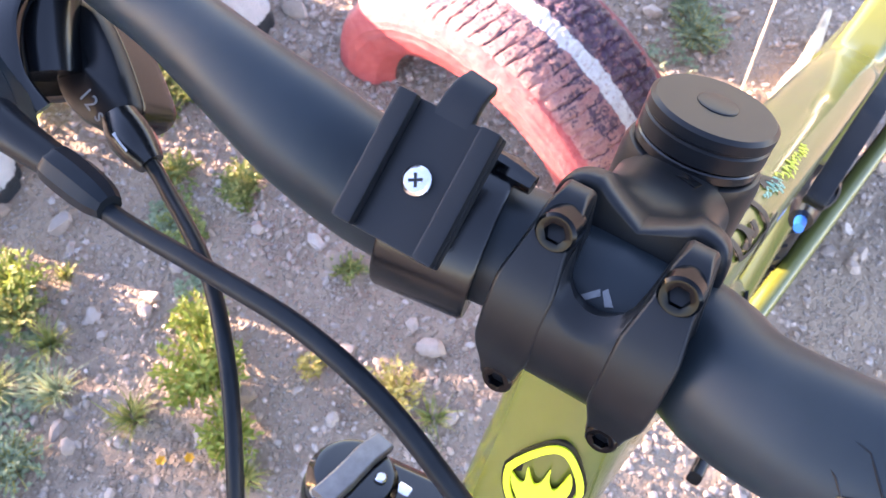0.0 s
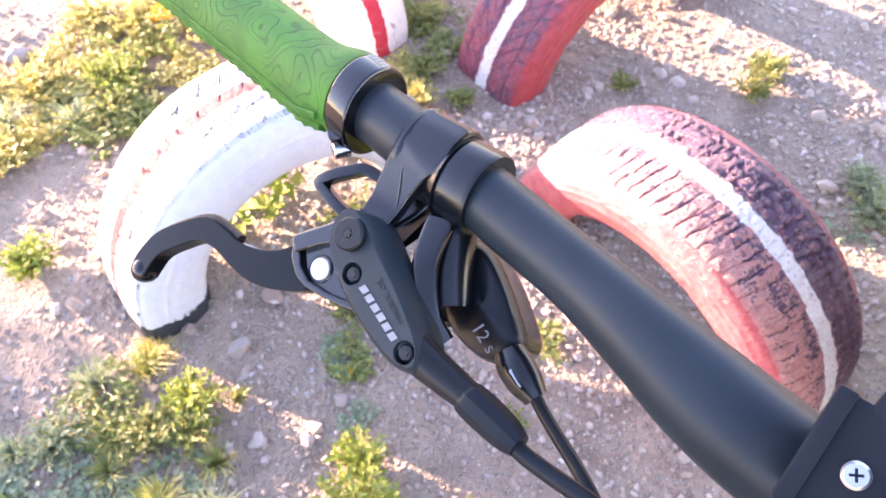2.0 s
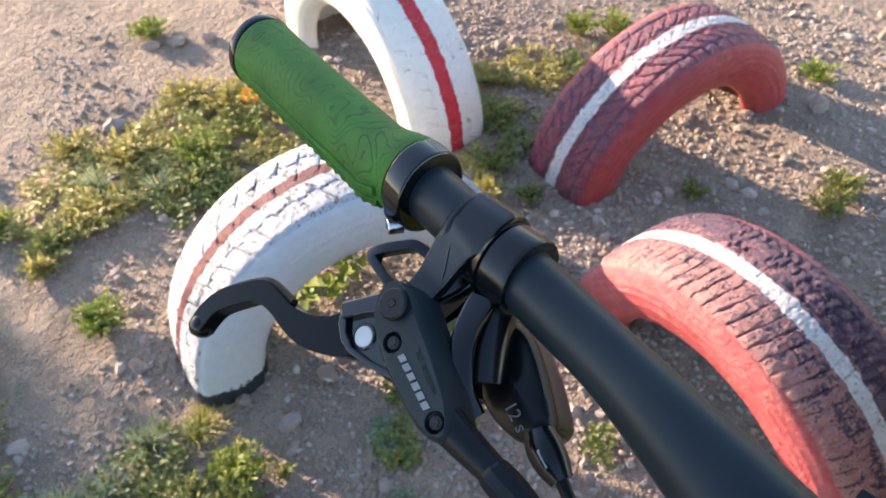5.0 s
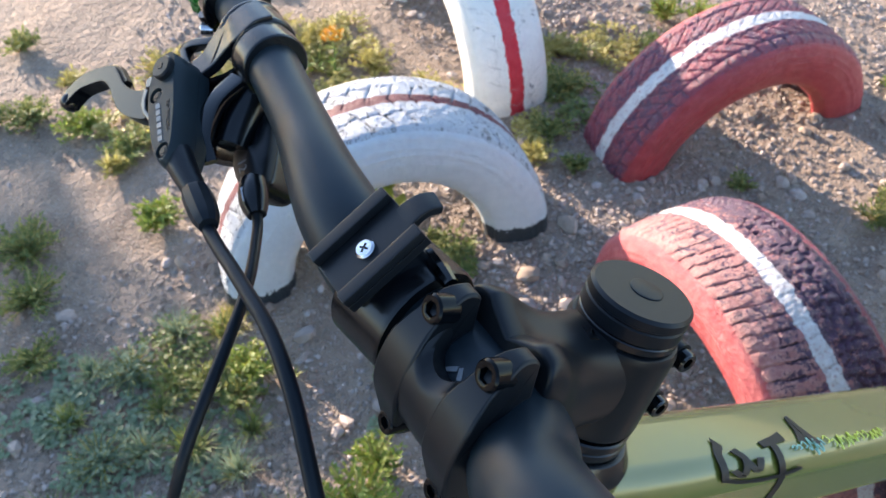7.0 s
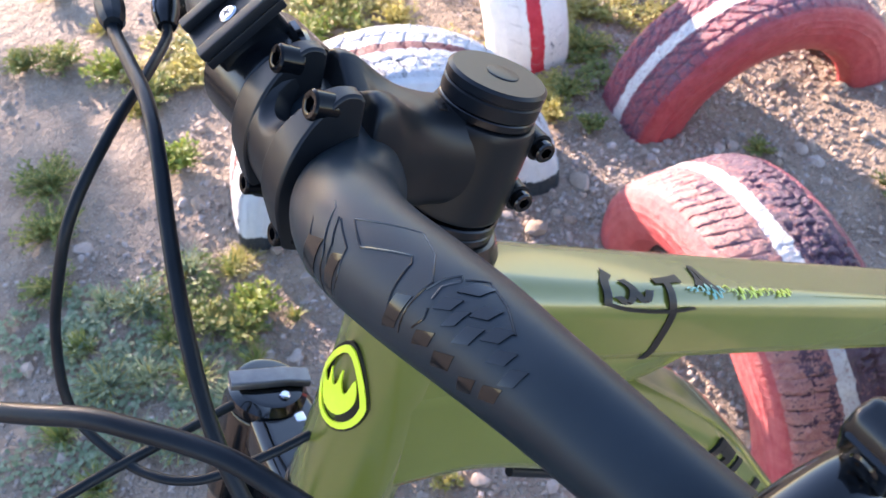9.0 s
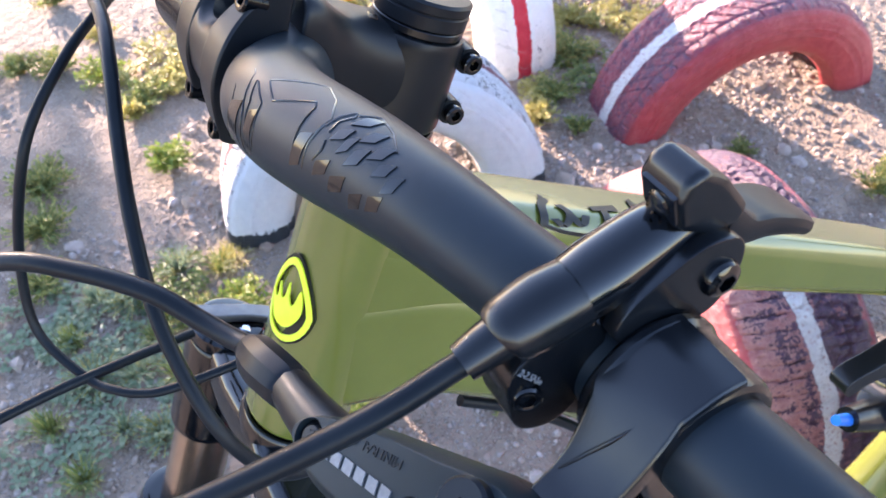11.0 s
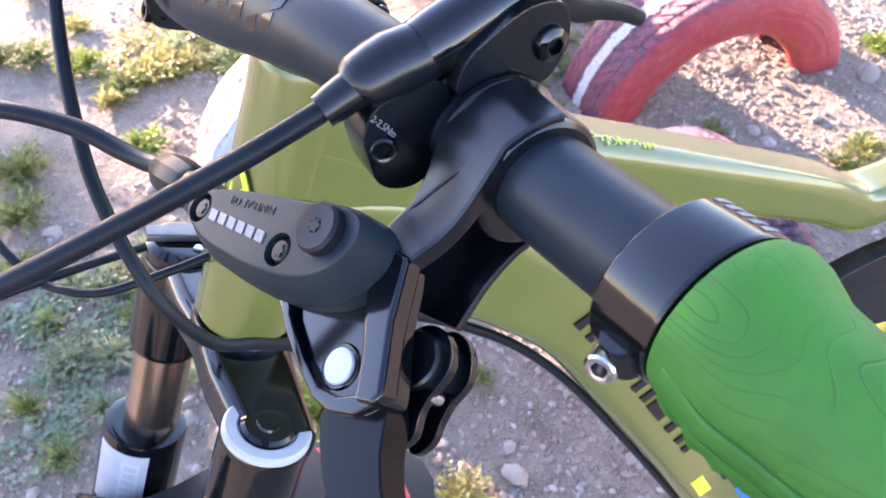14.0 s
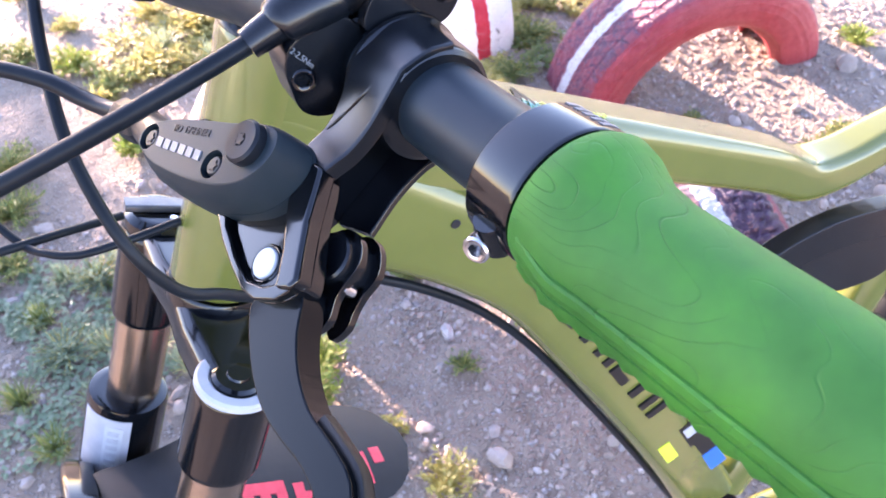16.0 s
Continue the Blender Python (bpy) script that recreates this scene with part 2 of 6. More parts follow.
def ground_material():
    m, nt, b = material("dusty_gravel_soil", 0.92)
    co = nt.nodes.new("ShaderNodeTexCoord").outputs["Object"]
    n1 = noise_node(nt, 1.7, 6, 0.6, co)
    n2 = noise_node(nt, 14, 6, 0.65, co)
    n3 = noise_node(nt, 120, 4, 0.7, co)
    base = ramp(nt, n2.outputs["Fac"], [(0.25, (0.147, 0.103, 0.073)), (0.45, (0.252, 0.187, 0.140)), (0.7, (0.383, 0.295, 0.222))])
    base = mix(nt, ramp(nt, n1.outputs["Fac"], [(0.42, (0, 0, 0)), (0.62, (1, 1, 1))]), base, (0.352, 0.262, 0.190))
    v = nt.nodes.new("ShaderNodeTexVoronoi")
    v.inputs["Scale"].default_value = 130
    v.inputs["Randomness"].default_value = 1.0
    nt.links.new(co, v.inputs["Vector"])
    spk = ramp(nt, v.outputs["Distance"], [(0.12, (1, 1, 1)), (0.4, (0, 0, 0))])
    grit = mix(nt, math_node(nt, 'MULTIPLY', spk, n3.outputs["Fac"]), base, (0.53, 0.49, 0.44))
    nt.links.new(grit, b.inputs["Base Color"])
    h = math_node(nt, 'ADD', math_node(nt, 'MULTIPLY', spk, 0.8), n3.outputs["Fac"])
    h = math_node(nt, 'ADD', h, math_node(nt, 'MULTIPLY', n2.outputs["Fac"], 2.0))
    v2 = nt.nodes.new("ShaderNodeTexVoronoi")
    v2.inputs["Scale"].default_value = 48
    nt.links.new(co, v2.inputs["Vector"])
    h = math_node(nt, 'SUBTRACT', h, math_node(nt, 'MULTIPLY', v2.outputs["Distance"], 0.9))
    bump(nt, b, h, 1.0, 0.008)
    return m


SOIL = ground_material()


def stone_material():
    m, nt, b = material("pale_limestone", 0.85)
    oi = nt.nodes.new("ShaderNodeNewGeometry")
    n = noise_node(nt, 70, 5)
    c = ramp(nt, oi.outputs["Random Per Island"], [(0.0, (0.28, 0.212, 0.16)), (0.35, (0.375, 0.297, 0.240)), (0.65, (0.43, 0.356, 0.310)), (0.85, (0.28, 0.24, 0.220)), (1.0, (0.545, 0.47, 0.42))])
    c = mix(nt, 0.5, c, ramp(nt, n.outputs["Fac"], [(0.3, (0.55, 0.5, 0.45)), (0.7, (1, 1, 1))]), 'MULTIPLY')
    nt.links.new(c, b.inputs["Base Color"])
    bump(nt, b, n.outputs["Fac"], 0.5, 0.003)
    return m


STONE = stone_material()


def leaf_material(name, a, c, d):
    m, nt, b = material(name, 0.55)
    g = nt.nodes.new("ShaderNodeNewGeometry")
    nt.links.new(ramp(nt, g.outputs["Random Per Island"], [(0.0, a), (0.5, c), (1.0, d)]), b.inputs["Base Color"])
    t = nt.nodes.new("ShaderNodeBsdfTranslucent")
    nt.links.new(ramp(nt, g.outputs["Random Per Island"], [(0.0, a), (0.5, c), (1.0, d)]), t.inputs["Color"])
    mx = nt.nodes.new("ShaderNodeMixShader")
    mx.inputs[0].default_value = 0.4
    nt.links.new(b.outputs[0], mx.inputs[1])
    nt.links.new(t.outputs[0], mx.inputs[2])
    nt.links.new(mx.outputs[0], nt.nodes["Material Output"].inputs["Surface"])
    return m


LEAF = leaf_material("weed_leaf", (0.12, 0.17, 0.045), (0.19, 0.235, 0.065), (0.31, 0.31, 0.09))
LEAF_PALE = leaf_material("grey_green_leaf", (0.18, 0.25, 0.14), (0.26, 0.33, 0.20), (0.36, 0.41, 0.27))
# for dry blades, and for weeds with the sun's yellow put into their colour
LEAF_DRY_SUNLIT = leaf_material("dry_grass", (0.33, 0.30, 0.08), (0.45, 0.40, 0.11), (0.57, 0.50, 0.20))
LEAF_BRIGHT = leaf_material("bright_leaf", (0.15, 0.225, 0.03), (0.235, 0.31, 0.05), (0.35, 0.39, 0.07))
PETAL = leaf_material("orange_petal", (0.60, 0.26, 0.01), (0.68, 0.34, 0.01), (0.70, 0.42, 0.02))


# ---- building helpers ----
def finish(bm, smooth=35):
    bmesh.ops.recalc_face_normals(bm, faces=bm.faces)
    lim = radians(smooth)
    for f in bm.faces:
        f.smooth = True
    for e in bm.edges:
        if len(e.link_faces) == 2 and e.calc_face_angle(0.0) > lim:
            e.smooth = False
    return bm


def part(name, bm, mat, parent, label="", smooth=35):
    finish(bm, smooth)
    me = bpy.data.meshes.new(name)
    bm.to_mesh(me)
    bm.free()
    me.materials.append(mat)
    ob = new(name, me)
    ob.parent = parent
    if label:
        tagged(ob, label)
    return ob


def rows_to_bm(rows, cap=True, close=True, bm=None):
    bm = bm or bmesh.new()
    rings = [[bm.verts.new(p) for p in row] for row in rows]
    n = len(rings[0])
    for a, b in zip(rings[:-1], rings[1:]):
        for i in range(n if close else n - 1):
            j = (i + 1) % n
            bm.faces.new((a[i], a[j], b[j], b[i]))
    if cap and close:
        bm.faces.new(rings[0][::-1])
        bm.faces.new(rings[-1])
    return bm


def smooth_path(pts, n):
    """Catmull-Rom through the points, n steps a span; each point may carry further numbers (a radius)."""
    p = [Vector(q) for q in pts]
    p = [p[0] * 2 - p[1]] + p + [p[-1] * 2 - p[-2]]
    out = []
    for i in range(1, len(p) - 2):
        for k in range(n):
            t = k / n
            out.append(0.5 * ((2 * p[i]) + (p[i + 1] - p[i - 1]) * t + (2 * p[i - 1] - 5 * p[i] + 4 * p[i + 1] - p[i + 2]) * t * t + (3 * p[i] - p[i - 1] - 3 * p[i + 1] + p[i + 2]) * t ** 3))
    out.append(p[-2])
    return out


def sweep(pts, section, up=Vector((0, 0, 1)), cap=True, bm=None):
    """Sections (functions of the station: list of 2D points) along a path."""
    pts = [Vector(p) for p in pts]
    rows = []
    for i, p in enumerate(pts):
        d = (pts[min(i + 1, len(pts) - 1)] - pts[max(i - 1, 0)]).normalized()
        side = d.cross(up)
        if side.length < 1e-4:
            side = d.cross(Vector((1, 0, 0)))
        side.normalize()
        top = side.cross(d).normalized()
        rows.append([p + side * a + top * b for a, b in section(i / max(1, len(pts) - 1))])
    return rows_to_bm(rows, cap, True, bm)


def circle(r, n=24):
    return [(r * math.cos(2 * math.pi * k / n), r * math.sin(2 * math.pi * k / n)) for k in range(n)]


def round_rect(w, h, r, n=4):
    out = []
    for cx, cy, a0 in ((w / 2 - r, h / 2 - r, 0), (-w / 2 + r, h / 2 - r, 90), (-w / 2 + r, -h / 2 + r, 180), (w / 2 - r, -h / 2 + r, 270)):
        for k in range(n + 1):
            a = radians(a0 + 90 * k / n)
            out.append((cx + r * math.cos(a), cy + r * math.sin(a)))
    return out


def tube(pts, radii, n=20, steps=6, up=Vector((0, 0, 1)), bm=None):
    """A round tube through the points, with a radius at each."""
    four = [Vector((*p, r)) for p, r in zip(pts, radii)]
    fine = smooth_path(four, steps)
    rows = []
    side = None
    pos = [Vector(q[:3]) for q in fine]
    for i, q in enumerate(fine):
        d = (pos[min(i + 1, len(pos) - 1)] - pos[max(i - 1, 0)]).normalized()
        if side is None:
            side = d.cross(up)
            if side.length < 1e-3:
                side = d.cross(Vector((1, 0, 0)))
        side = (side - d * side.dot(d)).normalized()
        top = side.cross(d)
        rows.append([pos[i] + (side * a + top * b) * q[3] for a, b in circle(1, n)])
    return rows_to_bm(rows, True, True, bm)


def basis(d, hint=Vector((0, 0, 1))):
    d = Vector(d).normalized()
    x = d.cross(hint)
    if x.length < 1e-3:
        x = d.cross(Vector((1, 0, 0)))
    x.normalize()
    return x, d.cross(x), d


def lathe(profile, origin, axis, n=28, bm=None, hole=None):
    """Turns (radius, height) about an axis. hole 'hex': rows with a negative radius become a hexagon socket."""
    x, y, d = basis(axis)
    o = Vector(origin)
    rows = []
    for r, h in profile:
        row = []
        for k in range(n):
            a = 2 * math.pi * k / n
            rr = r
            if r < 0:
                rr = -r * math.cos(math.pi / 6) / math.cos((a % (math.pi / 3)) - math.pi / 6)
            row.append(o + (x * math.cos(a) + y * math.sin(a)) * rr + d * h)
        rows.append(row)
    return rows_to_bm(rows, True, True, bm)


def bolt_head(p, d, r, h, socket=0.55, bm=None):
    """A cap screw with a hexagon socket; p is the middle of its outer face."""
    s = r * socket
    return lathe([(r * 0.96, -h), (r, -h * 0.9), (r, -r * 0.15), (r * 0.86, 0), (s * 1.2, 0), (-s, -0.0002), (-s, -h * 0.55), (0.0001, -h * 0.6)], p, d, 24, bm)


def prism(outline, lo, hi, to_world, bevel=0.001, seg=2, bm=None, hole=None):
    """An outline (2D) raised from lo to hi, its rims rounded; to_world maps (a, b, height) to a place."""
    b = bmesh.new()
    base = [b.verts.new((x, y, lo)) for x, y in outline]
    f = b.faces.new(base)
    up = bmesh.ops.extrude_face_region(b, geom=[f])
    for v in up["geom"]:
        if isinstance(v, bmesh.types.BMVert):
            v.co.z = hi
    bmesh.ops.recalc_face_normals(b, faces=b.faces)
    if bevel:
        bmesh.ops.bevel(b, geom=[e for e in b.edges], offset=bevel, segments=seg, affect='EDGES', profile=0.6, clamp_overlap=True)
    for v in b.verts:
        v.co = to_world(*v.co)
    if bm is None:
        return b
    me = bpy.data.meshes.new("tmp")
    b.to_mesh(me)
    b.free()
    bm.from_mesh(me)
    bpy.data.meshes.remove(me)
    return bm


def rounded(points, n=5):
    """A closed smooth outline through corner points."""
    k = len(points)
    out = []
    for i in range(k):
        p0, p1, p2, p3 = (Vector(points[(i + j) % k]) for j in (-1, 0, 1, 2))
        for s in range(n):
            t = s / n
            q = 0.5 * ((2 * p1) + (p2 - p0) * t + (2 * p0 - 5 * p1 + 4 * p2 - p3) * t * t + (3 * p1 - p0 - 3 * p2 + p3) * t ** 3)
            out.append((q.x, q.y))
    return out


def box(centre, size, axes=None, bevel=0.001, seg=2, bm=None):
    ax = axes or (Vector((1, 0, 0)), Vector((0, 1, 0)), Vector((0, 0, 1)))
    c = Vector(centre)
    w, h, d = size
    return prism([(-w / 2, -h / 2), (w / 2, -h / 2), (w / 2, h / 2), (-w / 2, h / 2)], -d / 2, d / 2,
                 lambda a, b, z: c + ax[0] * a + ax[1] * b + ax[2] * z, bevel, seg, bm)


def joined(bms):
    out = bms[0]
    for b in bms[1:]:
        me = bpy.data.meshes.new("tmp")
        b.to_mesh(me)
        b.free()
        out.from_mesh(me)
        bpy.data.meshes.remove(me)
    return out


def empty(name, m=None):
    ob = new(name)
    ob.empty_display_size = 0.1
    if m is not None:
        ob.matrix_world = m
    return ob


# ---- ground ----
def ground_height(x, y):
    return 0.014 * noise.noise(Vector((x * 1.3, y * 1.3, 0))) + 0.007 * noise.noise(Vector((x * 5, y * 5, 3))) + 0.0035 * noise.noise(Vector((x * 17, y * 17, 7)))


def make_ground():
    bm = bmesh.new()
    xs = [-400, -80, -20, -6, -3] + [-1.6 + 0.03 * i for i in range(150)] + [4, 6, 20, 80, 400]
    ys = [-400, -80, -20, -6, -3] + [-1.2 + 0.03 * i for i in range(165)] + [5, 7, 20, 80, 400]
    grid = [[bm.verts.new((x, y, ground_height(x, y))) for x in xs] for y in ys]
    for j in range(len(ys) - 1):
        for i in range(len(xs) - 1):
            bm.faces.new((grid[j][i], grid[j][i + 1], grid[j + 1][i + 1], grid[j + 1][i]))
    ob = part("ground", bm, SOIL, None, smooth=180)
    return tagged(ob, "dusty gravelly soil, pale and trodden", "ground", kind="structure")


ground = make_ground()


# ---- painted tyres, set upright and half buried ----
def sipes(p, width):
    """Depth of a narrow groove at distance p from its middle."""
    q = abs(p) / width
    return max(0.0, 1 - q * q) if q < 1 else 0.0


def chunky(u, s, seed):
    """Long cross sipes on one side, small broken knobs on the other."""
    w = 0.004 * noise.noise(Vector((u * 6, s * 30, seed))) + 0.003 * noise.noise(Vector((u * 15, s * 80, seed)))
    if u < 0.20:
        a = (s + 0.020 * u * u + w * 0.6) / 0.0235
        g = sipes((a - math.floor(a) - 0.5) * 0.0235, 0.0021) * (1.0 if u < -0.22 else 0.25)
        b = (s + 0.0118 + w) / 0.0235
        if u < -0.45:
            g = max(g, 0.35 * sipes((b - math.floor(b) - 0.5) * 0.0235, 0.0018))
        g = max(g, 0.5 * sipes((u + 0.46) * 0.11 + w * 0.5, 0.0020), 0.4 * sipes((u + 0.20) * 0.11, 0.0020))
        return g * min(1.0, max(0.35, 0.8 + 1.5 * noise.noise(Vector((u * 3, s * 14, seed + 2)))))
    w *= 2.2
    k = math.floor(u * 6 + 60 * w)
    a = (s + 0.03 * u + w) / 0.0190 + 0.5 * (k % 2)
    g = sipes((a - math.floor(a) - 0.5) * 0.0190, 0.0036)
    e = u * 6 + 60 * w - k - 0.5
    return max(g, sipes((0.5 - abs(e)) * 0.018 + w * 0.4, 0.0026)) * min(1.0, max(0.15, 0.7 + 1.6 * noise.noise(Vector((u * 5, s * 26, seed + 2)))))


def blocky(u, s, seed):
    """Interlocking blocks parted by thin zigzag grooves, sipes on the shoulders."""
    w = 0.003 * noise.noise(Vector((u * 6, s * 30, seed)))
    pitch = 0.034
    zig = 0.006 * (1 if (s / pitch * 2) % 2 < 1 else -1)
    g = max(sipes(u * 0.1 - 0.026 + zig * 0.5 + w, 0.0024), sipes(u * 0.1 + 0.026 - zig * 0.5 + w, 0.0024), sipes(abs(u) * 0.1 - 0.066 + w, 0.0028))
    a = (s + (0.12 * abs(u) if abs(u) < 0.66 else 0.02 * abs(u)) + (0.010 if u > 0 else 0) + w) / pitch
    c = sipes((a - math.floor(a) - 0.5) * pitch, 0.0024)
    return max(g, c * (0.5 if abs(u) < 0.2 else 1.0))


def cracked(u, s, seed):
    """A tread nearly filled with paint: faint chevrons."""
    w = 0.004 * noise.noise(Vector((u * 5, s * 25, seed)))
    pitch = 0.042
    a = (s + 0.05 * abs(u) + w) / pitch
    g = sipes((a - math.floor(a) - 0.5) * pitch, 0.0026)
    zig = 0.005 * (1 if (s / pitch * 2) % 2 < 1 else -1)
    g = max(g, 0.8 * sipes(abs(u) * 0.1 - 0.045 + zig * 0.5 + w, 0.0026))
    return g * max(0.0, min(1.0, 0.5 + 1.8 * noise.noise(Vector((u * 3, s * 9, seed + 4)))))


def painted_tyre(name, place, turn, lean, radius, width, inner, paint, label, pattern, depth, lumps):
    """An old car tyre on edge. The axle is local x; local z is up."""
    root = empty(name, Matrix.Translation(place) @ Euler((0, lean, turn)).to_matrix().to_4x4())
    n, half = 160, width / 2
    flank = radius - inner
    sec = [(-half * 0.60, inner), (-half * 0.70, inner + 0.004), (-half * 0.80, inner + 0.014), (-half * 0.86, inner + 0.016), (-half * 0.90, inner + 0.020), (-half * 0.98, inner + flank * 0.32), (-half * 0.995, inner + flank * 0.46), (-half * 1.005, inner + flank * 0.48), (-half * 1.0, inner + flank * 0.52),
           (-half * 0.992, inner + flank * 0.60), (-half * 1.000, inner + flank * 0.62), (-half * 0.998, inner + flank * 0.64), (-half * 0.984, inner + flank * 0.66), (-half * 0.975, inner + flank * 0.70), (-half * 0.972, inner + flank * 0.745), (-half * 0.952, inner + flank * 0.76), (-half * 0.93, inner + flank * 0.84), (-half * 0.86, radius - 0.012)]
    first = len(sec) - 1
    m = 9
    for k in range(m):
        u = -0.78 + 1.56 * k / (m - 1)
        sec.append((half * u, radius - 0.0065 - 0.009 * abs(u) ** 3))
    sec += [(-a, r) for a, r in reversed(sec[:first + 1])]
    # the hollow inside
    sec += [(half * 0.58, inner + 0.004), (half * 0.84, inner + flank * 0.45), (half * 0.72, radius - 0.03), (0, radius - 0.022), (-half * 0.72, radius - 0.03), (-half * 0.84, inner + flank * 0.45), (-half * 0.58, inner + 0.004)]
    seed = place[0] * 7
    verts, faces = [], []
    k = len(sec)
    for i in range(n):
        a = 2 * math.pi * i / n
        for x, r in sec:
            r += 0.0012 * noise.noise(Vector((x * 30, a * 9, seed)))
            verts.append((x, math.cos(a) * r, math.sin(a) * r))
    for i in range(n):
        for j in range(k):
            A, B = i * k, ((i + 1) % n) * k
            faces.append((A + j, A + (j + 1) % k, B + (j + 1) % k, B + j))
    tyre_mesh("carcass", verts, faces, [0.0] * len(verts), [0.0] * len(verts), paint, root)
    # the tread as one relief over the half above the soil
    na, nu = 860, 66
    verts, groove, tread, faces = [], [], [], []
    for i in range(na + 1):
        a = -0.38 + (math.pi + 0.76) * i / na
        for j in range(nu + 1):
            u = -1.0 + 2.0 * j / nu
            edge = max(0.0, (abs(u) - 0.80) / 0.20)
            s = a * radius
            d = pattern(u, s, seed) if abs(u) < 0.95 else 0.0
            d *= 1 - edge * 0.5
            lump = lumps * (noise.noise(Vector((u * 9, s * 85, seed))) + 0.6 * noise.noise(Vector((u * 24, s * 230, seed + 3))))
            r = radius - 0.009 * min(1, abs(u)) ** 3 - 0.022 * edge ** 2.2 - depth * d + lump
            x = half * (u * 0.90 + 0.04 * edge * (1 if u > 0 else -1))
            verts.append((x, math.cos(a) * r, math.sin(a) * r))
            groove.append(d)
            tread.append(1 - min(1.0, edge * 1.1) ** 2)
    w = nu + 1
    for i in range(na):
        for j in range(nu):
            faces.append((i * w + j, i * w + j + 1, (i + 1) * w + j + 1, (i + 1) * w + j))
    tyre_mesh("tread", verts, faces, tread, groove, paint, root)
    tagged(root, label, "tyre", "painted tyres along the path")
    return root


def tyre_mesh(name, verts, faces, tread, groove, paint, root):
    me = bpy.data.meshes.new(name)
    me.from_pydata(verts, [], faces)
    for key, values in (("tread", tread), ("groove", groove)):
        me.attributes.new(key, 'FLOAT', 'POINT').data.foreach_set("value", values)
    me.polygons.foreach_set("use_smooth", [True] * len(me.polygons))
    me.materials.append(paint)
    me.update()
    ob = new(name, me)
    ob.parent = root
    return ob


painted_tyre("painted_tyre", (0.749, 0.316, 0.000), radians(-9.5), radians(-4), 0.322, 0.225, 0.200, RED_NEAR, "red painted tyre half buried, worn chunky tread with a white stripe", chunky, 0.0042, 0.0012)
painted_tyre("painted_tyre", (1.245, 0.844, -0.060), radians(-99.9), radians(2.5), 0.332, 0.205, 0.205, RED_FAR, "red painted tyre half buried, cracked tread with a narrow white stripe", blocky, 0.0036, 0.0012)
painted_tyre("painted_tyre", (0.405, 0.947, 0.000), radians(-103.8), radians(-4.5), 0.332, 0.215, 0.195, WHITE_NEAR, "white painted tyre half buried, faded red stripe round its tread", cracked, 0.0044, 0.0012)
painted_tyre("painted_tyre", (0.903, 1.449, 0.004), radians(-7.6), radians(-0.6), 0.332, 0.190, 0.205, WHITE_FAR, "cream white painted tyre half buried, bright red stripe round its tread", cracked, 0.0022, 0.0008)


# ---- the bicycle, leaning a little to its right; x to its rear, y to its right, z up ----
bicycle = empty("bicycle", pose(0, -0.08, 0, -4.55, 0, 0))
tagged(bicycle, "olive green mountain bike with black cockpit and green grips", "bicycle")
CLAMP = Vector((0.007, 0, 1.066))
AX = Vector((math.sin(radians(25)), 0, math.cos(radians(25))))      # steering axis, upwards
UX = Vector((math.cos(radians(25)), 0, -math.sin(radians(25))))     # square to it, to the rear
YY = Vector((0, 1, 0))
STEER = CLAMP + UX * 0.055


def steer(u, y, a):
    return STEER + UX * u + YY * y + AX * a


# handlebar
BAR_RIGHT = [(0.0, 0.0070, 1.0660, 0.0159), (0.0215, 0.0068, 1.0661, 0.0159), (0.035, 0.0052, 1.0667, 0.0159), (0.05, 0.0028, 1.0687, 0.0159), (0.065, 0.0019, 1.0718, 0.0158), (0.085, 0.0029, 1.0768, 0.0150),
             (0.105, 0.0058, 1.0806, 0.0129), (0.13, 0.0109, 1.0822, 0.0112), (0.155, 0.0150, 1.0828, 0.0111), (0.18, 0.0186, 1.0842, 0.0111), (0.22, 0.0231, 1.0862, 0.0111), (0.26, 0.0275, 1.088, 0.0111), (0.36, 0.0390, 1.092, 0.0111)]
BAR_LEFT = [(0.0, 0.0070, 1.0660, 0.0159), (0.0215, 0.0058, 1.0664, 0.0159), (0.035, -0.0015, 1.0712, 0.0159), (0.05, -0.0048, 1.0768, 0.0159), (0.065, -0.0045, 1.0800, 0.0157), (0.085, -0.0010, 1.0832, 0.0152),
            (0.105, 0.0026, 1.0868, 0.0140), (0.13, 0.0069, 1.0900, 0.0121), (0.155, 0.0125, 1.0895, 0.0111), (0.18, 0.0188, 1.0868, 0.0111), (0.22, 0.0234, 1.0864, 0.0111), (0.26, 0.0275, 1.088, 0.0111), (0.36, 0.0390, 1.092, 0.0111)]


full = [(-y, x, z, r) for y, x, z, r in reversed(BAR_LEFT[1:])] + BAR_RIGHT
BAR_FINE = smooth_path([Vector(p) for p in full], 8)


def bar_at(y):
    """The bar's axis and radius at y; both halves rise and sweep back, the left a little more."""
    for a, b in zip(BAR_FINE[:-1], BAR_FINE[1:]):
        if y <= b[0]:
            t = max(0.0, (y - a[0]) / (b[0] - a[0]))
            return Vector((a[1] + (b[1] - a[1]) * t, y, a[2] + (b[2] - a[2]) * t)), a[3] + (b[3] - a[3]) * t
    a = BAR_FINE[-1]
    return Vector((a[1], y, a[2])), a[3]


bar = part("handlebar", tube([(x, y, z) for y, x, z, r in full], [r for *_, r in full], 40, 8), BAR, bicycle, "matt black riser handlebar with glossy black graphics")


def on_bar(y, ang, lift=0.0006):
    """A place on the bar's skin: ang in degrees from straight up towards the front."""
    c, r = bar_at(y)
    a = radians(ang)
    return c + Vector((-math.sin(a), 0, math.cos(a))) * (r + lift)


